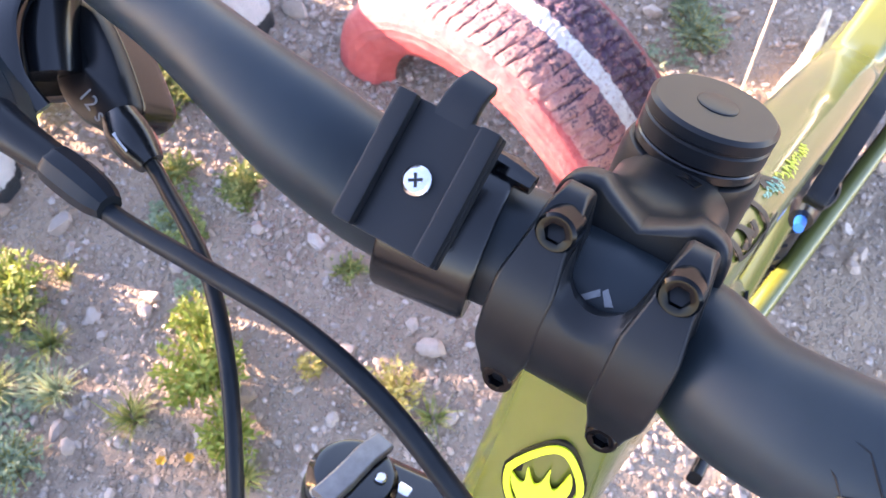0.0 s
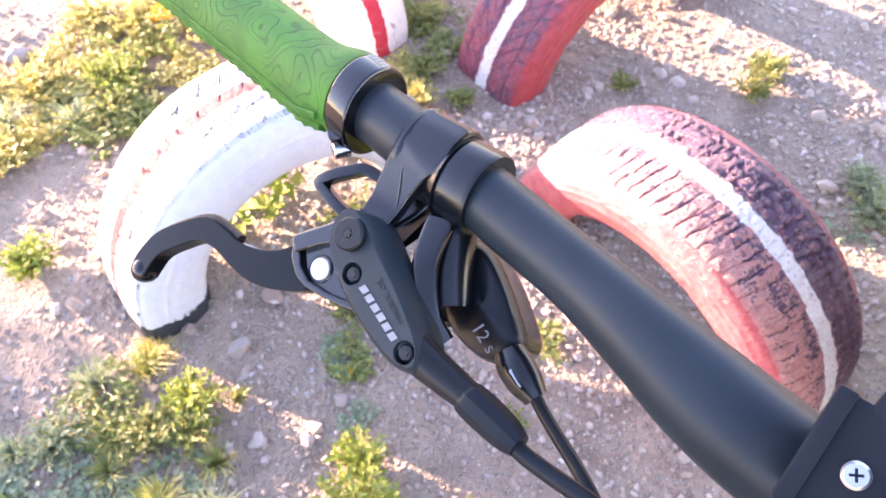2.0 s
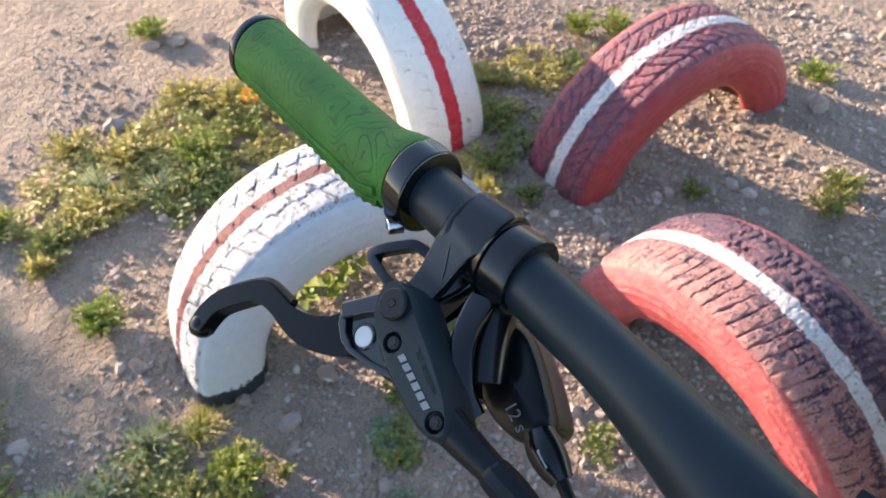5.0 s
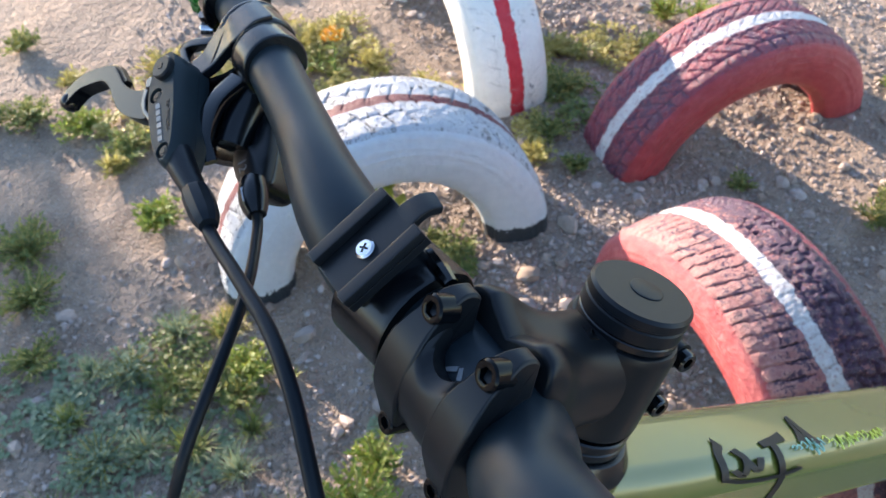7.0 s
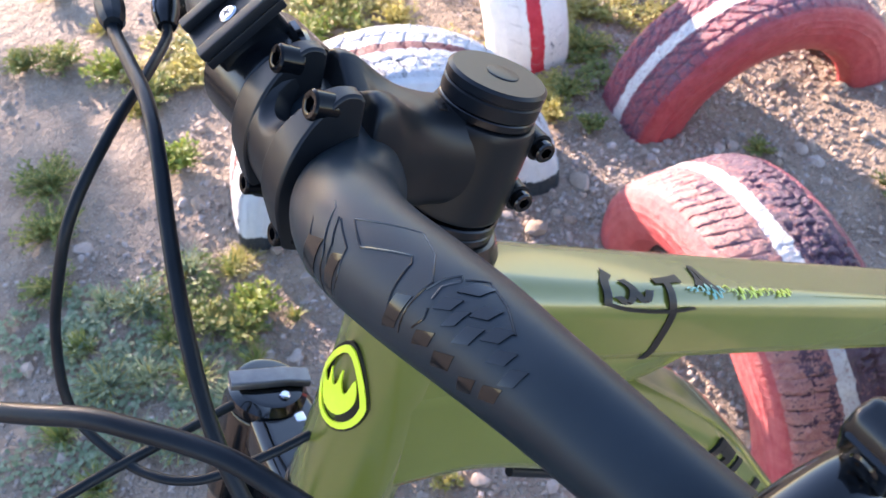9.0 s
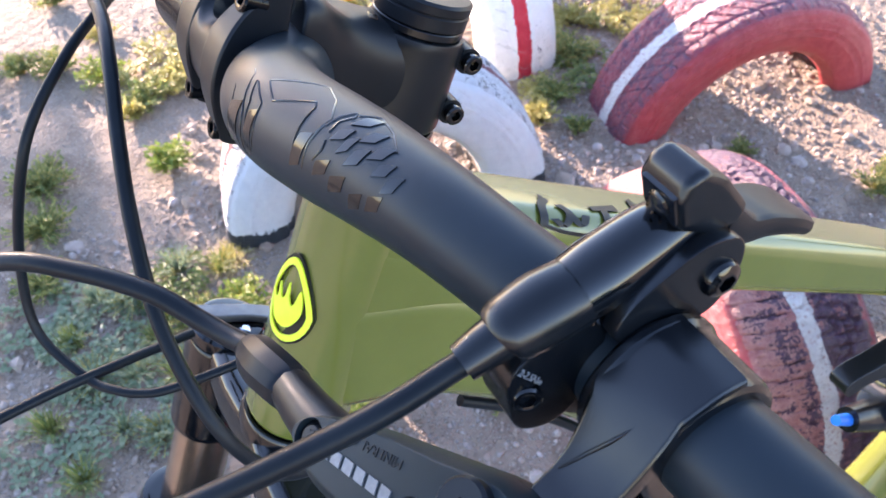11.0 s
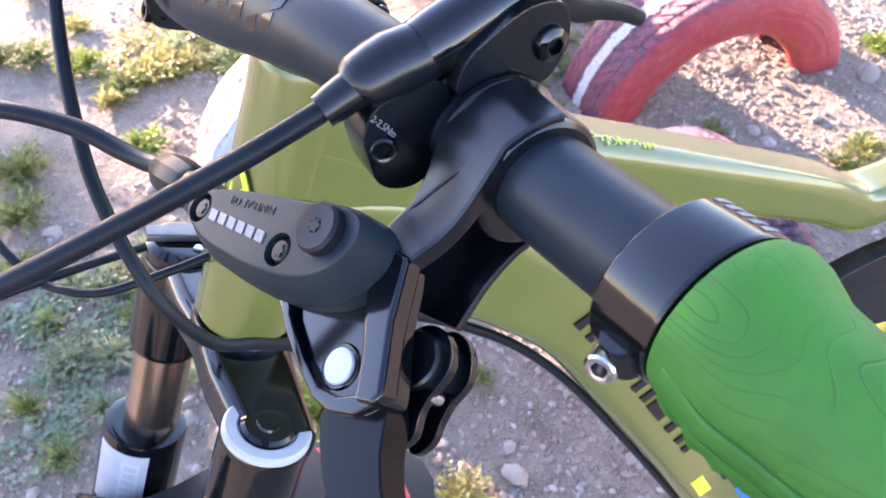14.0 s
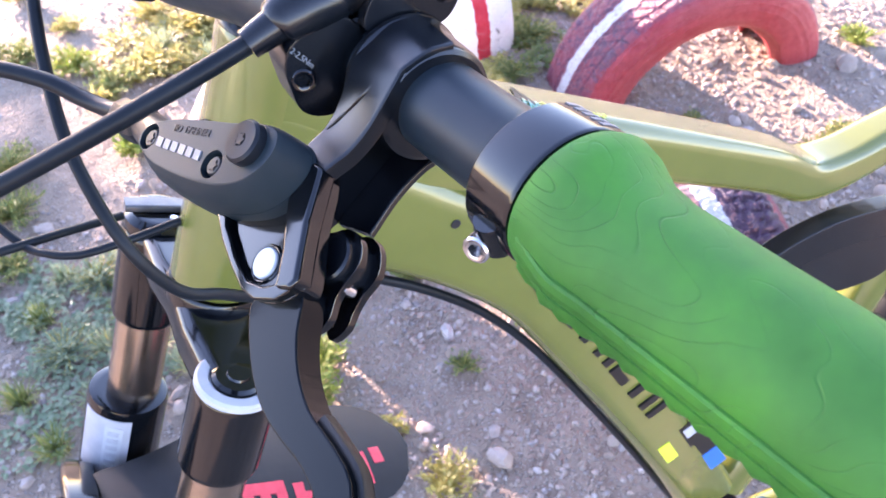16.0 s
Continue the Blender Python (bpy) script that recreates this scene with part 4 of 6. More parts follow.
    screws = ((0.1872, 0.0410), (0.1586, 0.0514))
    cv = rows_to_bm([[L(a[0] + (c2[0] - a[0]) * f, a[1] + (c2[1] - a[1]) * f, r) for a, c2 in zip(low, high)] for f, r in ((0.12, 0.0151), (0.06, 0.0156), (0.22, 0.0205), (0.50, 0.0236), (0.80, 0.0253), (0.94, 0.0260), (1.06, 0.0262))], False)
    cv.verts.ensure_lookup_table()
    loops = [list(cv.verts)[-len(low):]]
    for y, q in screws:
        wall = [[cv.verts.new(L(y + 0.0036 * math.cos(k * math.pi / 10), q + 0.0036 * math.sin(k * math.pi / 10), r)) for k in range(20)] for r in (0.0262, 0.0232)]
        for k in range(20):
            cv.faces.new((wall[0][k], wall[1][k], wall[1][(k + 1) % 20], wall[0][(k + 1) % 20]))
        cv.faces.new(wall[1])
        loops.append(wall[0])
    rims = []
    for lp in loops:
        for k in range(len(lp)):
            e = cv.edges.get((lp[k], lp[(k + 1) % len(lp)]))
            rims.append(e or cv.edges.new((lp[k], lp[(k + 1) % len(lp)])))
    bmesh.ops.triangle_fill(cv, use_beauty=True, edges=rims)
    bmesh.ops.recalc_face_normals(cv, faces=cv.faces)
    part("cover", cv, GREY, res, "", 25)
    disc = part("pivot_disc", lathe([(0.0053, -0.003), (0.0053, 0.0022), (0.0047, 0.0029), (0.0016, 0.0029), (-0.0016, 0.0027), (-0.0016, 0.0012), (0.0001, 0.0012)], L(0.1938, 0.0308, 0.0262), NV, 36), MATTE, res)
    part("disc_star", star(L(0.1938, 0.0308, 0.0292), QV, YY, 0.0017), BLACKDECAL, disc)
    for y, q in screws:
        screw = part("cover_screw", lathe([(0.0025, -0.002), (0.0026, 0.0001), (0.0021, 0.0006), (0.0001, 0.0007)], L(y, q, 0.0250), NV, 24), MATTE, res)
        part("screw_star", star(L(y, q, 0.0258), QV, YY, 0.0015), BLACKDECAL, screw)
    # maker's mark as plain bars
    d0, d1 = Vector((0.1630, 0.0500)), Vector((0.1824, 0.0420))
    for k in range(6):
        p = d0 + (d1 - d0) * (k + 0.5) / 6
        part("mark_bar", prism([(-0.00180, -0.0012), (0.00080, -0.0012), (0.00140, 0.0012), (-0.00120, 0.0012)], 0.0261, 0.02655, lambda a, bb, c2, p=p: L(p.x + a * 0.94 + bb * 0.34, p.y - a * 0.34 + bb * 0.94, c2), 0), MARK, res)
    ends = [L(0.1790, 0.0372, 0.0263), L(0.1640, 0.0448, 0.0263)]
    if s > 0:
        ends.reverse()
    e_r = (ends[1] - ends[0]).normalized()
    e_u = NV.cross(e_r)
    writing("MINERAL OIL", 0.0027, ends[0] - e_u * 0.0010, e_r, e_u, BLACKDECAL, res, "fluid_lettering")
    # hose boot
    e = 0.0060 if s < 0 else 0.0
    boot = tube([L(0.162, 0.0505, 0.0188), L(0.150, 0.0520 + e * 0.2, 0.0182), L(0.138, 0.0532 + e * 0.4, 0.0168)], [0.0066, 0.0056, 0.0048], 16, 4)
    part("hose_neck", boot, MATTE, res)
    part("hose_boot", tube([L(0.1390, 0.0532 + e * 0.4, 0.0168), L(0.1365, 0.0536 + e * 0.45, 0.0167), L(0.1290, 0.0545 + e * 0.7, 0.0166), L(0.1215, 0.0555 + e * 0.9, 0.0168 - e * 0.3), L(0.1175, 0.0560 + e, 0.0171 - e * 0.45)], [0.0049, 0.0057, 0.0059, 0.0052, 0.0038], 10, 4), CABLE, res, "black rubber hose boot", 30)
    # lever blade
    outer = smooth_path([Vector((y, q, 0)) for y, q in ((0.2106, 0.0560), (0.2108, 0.0588), (0.2165, 0.0624), (0.2250, 0.0660), (0.2345, 0.0680), (0.2440, 0.0674), (0.2530, 0.0660), (0.2620, 0.0672), (0.2690, 0.0732), (0.2755, 0.0805), (0.2772, 0.0870), (0.2775, 0.0915))], 3)
    inner = smooth_path([Vector((y, q, 0)) for y, q in ((0.2856, 0.0915), (0.2852, 0.0840), (0.2815, 0.0740), (0.2730, 0.0650), (0.2640, 0.0582), (0.2540, 0.0577), (0.2445, 0.0584), (0.2350, 0.0562), (0.2275, 0.0520), (0.2226, 0.0472), (0.2190, 0.0450))], 3)
    lv = part("brake_lever", prism([(p.x, p.y) for p in outer + inner], 0.0022, 0.0100, L, 0.0008, 3), LEVER, bicycle, "glossy black two-finger brake lever")
    part("lever_groove", sweep(smooth_path([L(0.2470, 0.0580, 0.0066), L(0.254, 0.0575, 0.0064), L(0.2632, 0.0578, 0.0062), L(0.2715, 0.0636, 0.006), L(0.279, 0.0710, 0.006)], 4), lambda t: round_rect(0.0030, 0.0038, 0.0008, 2), NV), BLACKDECAL, lv)
    part("lever_tip", lathe([(0.0008, -0.0052), (0.0028, -0.0047), (0.0044, -0.0030), (0.0050, 0.0), (0.0044, 0.0030), (0.0028, 0.0047), (0.0008, 0.0052)], L(0.2820, 0.0905, 0.0058), NV, 24), GLOSS, lv)
    part("adjuster_cam", lathe([(0.0056, -0.008), (0.0060, -0.0075), (0.0060, 0.0036), (0.0055, 0.0042), (0.0049, 0.0042), (0.0047, 0.0037), (0.0001, 0.0037)], L(0.2132, 0.0382, 0.0004), NV, 36), SATIN, lv)
    for r0, g in ((-0.0066, 0.0008), (-0.0004, 0.0)):
        part("clevis_plate", prism(rounded([(0.2078, 0.0430), (0.2062, 0.0370), (0.2092, 0.0316 - g), (0.2152, 0.0306 - g), (0.2198 + g, 0.0342), (0.2206 + g, 0.0400), (0.2218 + g, 0.0440), (0.2245, 0.0482), (0.2225, 0.0530), (0.2140, 0.0490)], 4), r0, r0 + 0.0024, L, 0.0007), GLOSS, lv)
    part("clevis_screw", bolt_head(L(0.2192, 0.0412, 0.0010), NV, 0.0017, 0.004), STEEL, lv)
    return b


for side in (-1, 1):
    brake(side)

# shifter below the bar, on the right
def sh(y, x, z):
    return Vector((x, y, z))


c_sh, _ = bar_at(0.1795)
shifter = part("shifter", joined([
    lathe([(0.0113, -0.0075), (0.0140, -0.0075), (0.0147, -0.0065), (0.0147, 0.0035), (0.0135, 0.0045), (0.0147, 0.0050), (0.0140, 0.0075), (0.0113, 0.0075)], c_sh, YY, 40),
    tube([sh(0.180, 0.010, 1.072), sh(0.174, -0.002, 1.064), sh(0.168, -0.010, 1.058)], [0.008, 0.009, 0.009], 16, 4)]), SATIN, bicycle, "black trigger shifter hung under the bar")
SHN = Vector((-0.574, -0.10, 0.81)).normalized()
SHQ = Vector((-0.819, 0, -0.574))
SHY = SHN.cross(SHQ)
SHY = SHY if SHY.y > 0 else -SHY
HOUSE = rounded([(0.1775, 0.0165), (0.1680, 0.0150), (0.1562, 0.0210), (0.1440, 0.0302), (0.1385, 0.0362), (0.1405, 0.0428), (0.1490, 0.0474), (0.1612, 0.0468), (0.1712, 0.0414), (0.1790, 0.0270)], 4)


def house_ring(k, r):
    return [Vector(lever_map(1)(0.1585 + (y - 0.1585) * k, 0.0318 + (q - 0.0318) * k, r - 0.10 * (y - 0.1585) * (1 if r > -0.018 else 0))) for y, q in HOUSE]


part("shift_housing", rows_to_bm([house_ring(0.84, -0.0270), house_ring(0.95, -0.0255), house_ring(1.0, -0.0220), house_ring(1.0, -0.0130), house_ring(0.975, -0.0118)]), SATIN, shifter)
part("shift_cover", rows_to_bm([house_ring(0.965, -0.0118), house_ring(0.965, -0.0110), house_ring(0.93, -0.0088), house_ring(0.86, -0.0073), house_ring(0.70, -0.0062), house_ring(0.40, -0.0055), house_ring(0.05, -0.0053)]), MATTE, shifter, "", 28)
GEAR = lever_map(1)(0.1525, 0.0395, -0.0036)
writing("12 s", 0.0062, GEAR + SHY * 0.004, -SHY * 0.90 + SHQ * 0.44, -SHQ * 0.90 - SHY * 0.44, MARK, shifter, "gear_lettering")
for k in range(5):
    p = lever_map(1)(0.1580 - 0.0028 * k, 0.0212 + 0.0019 * k, -0.0150)
    part("mark_bar", box(p, (0.0022, 0.0011, 0.0030), ((SHY * 0.83 - SHQ * 0.56), (SHQ * 0.83 + SHY * 0.56), SHN), 0), DIMMARK, shifter)
part("cable_barrel", tube([sh(0.1415, -0.0105, 1.0580), sh(0.137, -0.0130, 1.0568), sh(0.1315, -0.0150, 1.0552), sh(0.1265, -0.0165, 1.0535)], [0.0052, 0.0062, 0.0058, 0.0040], 12, 3), SATIN, shifter)
part("barrel_slot", box(sh(0.1335, -0.0178, 1.0602), (0.0011, 0.006, 0.001), (Vector((1, 0, 0)), Vector((0.25, 0.87, 0.38)).normalized(), Vector((-0.5, -0.2, 0.8)).normalized()), 0), LABEL, shifter)
part("thumb_lever", sweep(smooth_path([sh(0.163, -0.004, 1.050), sh(0.185, -0.016, 1.046), sh(0.204, -0.022, 1.044), sh(0.214, -0.018, 1.045), sh(0.216, -0.008, 1.046)], 5), lambda t: round_rect(0.008, 0.004, 0.0014, 2), Vector((0, 0, 1))), SATIN, shifter)
part("release_lever", sweep(smooth_path([sh(0.168, -0.020, 1.056), sh(0.182, -0.014, 1.060), sh(0.192, -0.006, 1.058)], 5), lambda t: round_rect(0.006, 0.004, 0.0014, 2), Vector((0, 0, 1))), SATIN, shifter)
part("shifter_arm", sweep(smooth_path([sh(0.180, 0.004, 1.080), sh(0.175, -0.010, 1.076), sh(0.166, -0.020, 1.068), sh(0.158, -0.022, 1.062)], 5), lambda t: round_rect(0.010 - 0.004 * t, 0.005, 0.0018, 2), Vector((0, 0, 1))), GLOSS, shifter)

LR = lever_map(1)
part("trigger_loop", sweep(smooth_path([LR(0.2110, 0.0300, 0.001), LR(0.2180, 0.0292, 0.003), LR(0.2270, 0.0266, 0.004), LR(0.2296, 0.0250, 0.004), LR(0.2265, 0.0212, 0.004), LR(0.2205, 0.0160, 0.003), LR(0.2160, 0.0132, 0.002), LR(0.2080, 0.0135, 0.000)], 4), lambda t: round_rect(0.0040, 0.0056, 0.0008, 2), NV), SATIN, shifter, "black looped trigger", 24)

# lockout remote on the left of the bar
RY = -0.1765


def rm(x, z, y=0.0):
    return Vector((x, RY + y, z))


c_rm, _ = bar_at(-0.1745)
remote = part("lockout_remote", joined([
    lathe([(0.0113, -0.0065), (0.0138, -0.0065), (0.0146, -0.0055), (0.0146, 0.0055), (0.0138, 0.0065), (0.0113, 0.0065)], c_rm, YY, 40),
    prism(rounded([(-0.0060, 1.0900), (-0.0045, 1.0830), (0.0005, 1.0795), (0.006, 1.0800), (0.012, 1.0865), (0.014, 1.0985), (0.008, 1.1040), (-0.0025, 1.1015), (-0.0062, 1.0965)], 4), -0.0055, 0.0055, lambda a, b, c: rm(a, b, c), 0.0015)]), SATIN, bicycle, "black fork lockout remote with thumb paddle")
part("barrel_body", tube([rm(0.0105, 1.1070), rm(0.016, 1.1085), rm(0.026, 1.1115), rm(0.0335, 1.1125)], [0.0064, 0.0068, 0.0063, 0.0050], 28, 4), GLOSS, remote)
part("adjuster", tube([rm(-0.0045, 1.1038), rm(-0.0030, 1.1044), rm(0.004, 1.1060), rm(0.0110, 1.1066)], [0.0050, 0.0062, 0.0069, 0.0065], 14, 2), SATIN, remote, "black faceted cable adjuster", 40)
part("ferrule", tube([rm(-0.0120, 1.1013), rm(-0.0085, 1.1026), rm(-0.0035, 1.1042)], [0.0036, 0.0040, 0.0044], 18, 3), SATIN, remote)
part("side_plate", prism(rounded([(0.0135, 1.1000), (0.0155, 1.1065), (0.0225, 1.1110), (0.0310, 1.1140), (0.0385, 1.1125), (0.0405, 1.1070), (0.0385, 1.1000), (0.0335, 1.0955), (0.0240, 1.0965)], 4), -0.0090, -0.0050, lambda a, b, c: rm(a, b, c), 0.0012), SATIN, remote)
part("plate_screw", lathe([(0.0040, -0.003), (0.0041, -0.0006), (0.0036, 0.0006), (0.0024, 0.0013), (-0.0019, 0.0013), (-0.0017, -0.0008), (0.0001, -0.0009)], rm(0.0352, 1.1046, -0.0098), -YY, 30), GLOSS, remote)
part("clamp_screw", bolt_head(rm(-0.0030, 1.0915, -0.0066), Vector((-0.30, -0.95, 0.1)), 0.0030, 0.005, 0.6), GLOSS, remote)
block = part("lever_block", prism([(0.0272, 1.1168), (0.0258, 1.1235), (0.0275, 1.1272), (0.0312, 1.1282), (0.0362, 1.1246), (0.0425, 1.1158), (0.0410, 1.1120), (0.0335, 1.1125)], -0.0060, 0.0050, lambda a, b, c: rm(a, b, c), 0.0021, 4), SATIN, remote)
part("block_window", box(rm(0.0268, 1.1208, -0.0008), (0.0016, 0.0085, 0.0070), (Vector((0.977, 0, 0.212)), YY, Vector((-0.212, 0, 0.977))), 0.0004), GLOSS, block)
part("block_screw", bolt_head(rm(0.0256, 1.1204, -0.0010), Vector((-0.977, 0, -0.212)), 0.0026, 0.003), GLOSS, block)
part("block_foot", tube([rm(0.0335, 1.1130, -0.002), rm(0.0325, 1.1080, -0.002)], [0.0034, 0.0034], 16, 2), GLOSS, block)
part("paddle", sweep(smooth_path([rm(0.0405, 1.1110, 0.000), rm(0.0455, 1.1060, 0.001), rm(0.0520, 1.1040, 0.002), rm(0.0590, 1.1010, 0.002), rm(0.0640, 1.0975, 0.002)], 5), lambda t: round_rect(0.0085 + 0.0045 * math.sin(t * 2.2), 0.0068 - 0.0030 * t, 0.0016, 2), Vector((0.3, 0, 1))), MATTE, remote)
writing("2-2.5Nm", 0.0021, rm(-0.0046, 1.0996, -0.0058), Vector((0.60, 0, -0.80)), Vector((0.80, 0, 0.60)), MARK, remote, "torque_lettering")

# hoses and cables
def cable(name, pts, r, label):
    return part(name, tube(pts, [r] * len(pts), 12, 6), CABLE, bicycle, label)


cable("brake_hose", [(-0.036, 0.123, 1.0665), (-0.0374, 0.114, 1.064), (-0.0375, 0.085, 1.066), (-0.038, 0.056, 1.067), (-0.042, 0.030, 1.063), (-0.049, 0.005, 1.050), (-0.056, -0.022, 1.032), (-0.060, -0.050, 1.010), (-0.056, -0.074, 0.980), (-0.044, -0.080, 0.951), (-0.026, -0.076, 0.934), (-0.008, -0.070, 0.908), (-0.003, -0.070, 0.850), (-0.010, -0.074, 0.780), (-0.060, -0.086, 0.640)], 0.0027, "black hydraulic brake hose")
cable("shift_cable", [(-0.0162, 0.1275, 1.0538), (-0.0195, 0.120, 1.0515), (-0.034, 0.092, 1.055), (-0.052, 0.071, 1.052), (-0.074, 0.055, 1.038), (-0.088, 0.050, 1.018), (-0.105, 0.058, 0.975), (-0.113, 0.050, 0.940), (-0.1025, 0.031, 0.920), (-0.092, 0.017, 0.919), (-0.082, 0.009, 0.919), (-0.0705, 0.004, 0.920), (-0.046, 0.002, 0.920), (-0.030, 0.003, 0.919), (-0.014, 0.006, 0.916)], 0.0022, "black gear cable housing")
cable("brake_hose", [(-0.0385, -0.1200, 1.0612), (-0.0425, -0.1120, 1.0592), (-0.048, -0.1020, 1.0595), (-0.057, -0.0890, 1.0632), (-0.072, -0.074, 1.0660), (-0.090, -0.057, 1.064), (-0.130, -0.024, 1.047), (-0.185, 0.000, 1.000), (-0.225, -0.010, 0.900), (-0.235, -0.050, 0.760), (-0.215, -0.072, 0.600)], 0.0027, "black hydraulic brake hose")
cable("lockout_cable", [(-0.012, -0.1765, 1.1015), (-0.030, -0.1755, 1.0965), (-0.058, -0.169, 1.0865), (-0.090, -0.158, 1.074), (-0.140, -0.130, 1.050), (-0.190, -0.080, 1.000), (-0.200, -0.030, 0.960), (-0.165, 0.005, 0.938), (-0.123, 0.022, 0.927), (-0.088, 0.035, 0.915), (-0.053, 0.050, 0.900)], 0.0024, "black lockout cable housing")

# fork
def leg(s, a):
    return steer(-0.011, s * 0.069, a)


fork = part("fork_crown", joined([
    sweep([steer(-0.006, -0.075, -0.205), steer(-0.004, -0.03, -0.203), steer(0.0, 0, -0.202), steer(-0.004, 0.03, -0.203), steer(-0.006, 0.075, -0.205)], lambda t: round_rect(0.036 + 0.012 * math.sin(t * math.pi), 0.026, 0.008, 4), AX),
    lathe([(0.026, -0.196), (0.0265, -0.193), (0.0265, -0.187), (0.0255, -0.185)], STEER, AX, 36),
    lathe([(0.0205, -0.250), (0.0215, -0.246), (0.0215, -0.200), (0.0205, -0.197)], leg(-1, 0), AX, 36),
    lathe([(0.0205, -0.262), (0.0215, -0.258), (0.0215, -0.200), (0.0205, -0.197)], leg(1, 0), AX, 36)]), GLOSS, bicycle, "glossy black suspension fork crown")
part("top_ring", lathe([(0.0130, -0.1972), (0.0208, -0.1972), (0.0208, -0.1945), (0.0195, -0.1932), (0.0145, -0.1932), (0.0135, -0.1950)], leg(-1, 0), AX, 40), LABEL, fork, "silver ring on the fork leg")
part("air_cap", lathe([(0.0128, -0.1975), (0.0128, -0.1930), (0.0110, -0.1915), (0.0060, -0.1912), (0.0055, -0.1900), (0.0001, -0.1900)], leg(-1, 0), AX, 32), GLOSS, fork)
knob = part("lockout_knob", lathe([(0.0195, -0.1975), (0.0205, -0.1960), (0.0205, -0.1900), (0.0185, -0.1875), (0.0175, -0.1855), (0.0150, -0.1848), (0.0001, -0.1848)], leg(1, 0), AX, 36), GLOSS, fork)
part("knob_arm", sweep([leg(1, -0.1830) - UX * 0.021 + YY * 0.003, leg(1, -0.1822) - UX * 0.008 + YY * 0.001, leg(1, -0.1822) + UX * 0.008, leg(1, -0.1832) + UX * 0.020 - YY * 0.002], lambda t: round_rect(0.011, 0.0048, 0.0014, 3), AX), ARMGREY, knob, "grey lockout lever")
part("knob_screw", lathe([(0.0028, 0.0), (0.0028, 0.0012), (0.0020, 0.0018), (0.0001, 0.0018)], leg(1, -0.1848) - YY * 0.011 + UX * 0.004, AX, 16), STEEL, knob)
part("cable_clamp", box(leg(1, -0.1955) - YY * 0.021 + UX * 0.010, (0.006, 0.007, 0.010), (UX, YY, AX), 0.001), STEEL, knob, "bright cable clamp")
for s in (-1, 1):
    part("stanchion", lathe([(0.0172, -0.42), (0.0172, -0.240)], leg(s, 0), AX, 40), CHROME, fork, "bronze-tinted polished stanchion")
    lower = part("lower_leg", lathe([(0.015, -0.80), (0.021, -0.78), (0.0225, -0.46), (0.0262, -0.40), (0.0262, -0.335), (0.0250, -0.330), (0.0180, -0.328)], leg(s, 0) - UX * 0.003, AX, 36), GLOSS, fork)
    if s > 0:
        def sleeve(a, g, r):
            return leg(s, a) - UX * 0.003 + (UX * math.cos(g) - YY * math.sin(g)) * r

        def sticker(g0, g1, a0, a1):
            return rows_to_bm([[sleeve(a, radians(g0 + (g1 - g0) * k / 10), 0.0267) for k in range(11)] + [sleeve(a, radians(g1 - (g1 - g0) * k / 10), 0.0260) for k in range(11)] for a in (a0, (a0 + a1) / 2, a1)])
        part("leg_sticker", sticker(98, 175, -0.388, -0.336), LABEL, lower, "silver sticker on the fork leg")
        part("sticker_field", rows_to_bm([[sleeve(a, radians(108 + 2.6 * k), 0.0270) for k in range(11)] + [sleeve(a, radians(134 - 2.6 * k), 0.0264) for k in range(11)] for a in (-0.384, -0.364, -0.342)]), WHITE, lower)
        for k in range(6):
            part("print_bar", rows_to_bm([[sleeve(a, radians(113 + 3.2 * j), 0.0273) for j in range(6)] + [sleeve(a, radians(129 - 3.2 * j), 0.0268) for j in range(6)] for a in (-0.3815 + 0.0064 * k, -0.3780 + 0.0064 * k)]), LABEL, lower)
        part("blue_square", sticker(100, 130, -0.406, -0.390), BLUE, lower)
part("brace", sweep(smooth_path([leg(-1, -0.425) - UX * 0.018, steer(-0.046, -0.054, -0.386), steer(-0.052, 0, -0.366), steer(-0.046, 0.054, -0.386), leg(1, -0.425) - UX * 0.018], 6), lambda t: round_rect(0.022, 0.012, 0.004, 3), AX), GLOSS, fork)

# front mudguard, with red print
FRONT = steer(-0.050, 0, -0.745)


def fender_point(f, w, lift=0.0):
    """f across from left to right, w from the front to the rear end."""
    deg = -2 + 32 * w
    y = (f - 0.5) * 2 * (0.048 - 0.016 * math.exp(-((deg - 5) / 8) ** 2))
    a = radians(deg)
    rise = min(1.0, max(0.0, (deg - 6) / 24))
    r = 0.404 - 0.024 * (1 - min(1.0, max(0.0, (deg - 1) / 9))) - 3.4 * y * y + 0.047 * rise * rise + lift
    return FRONT + (AX * math.cos(a) + UX * math.sin(a)) * r + YY * y


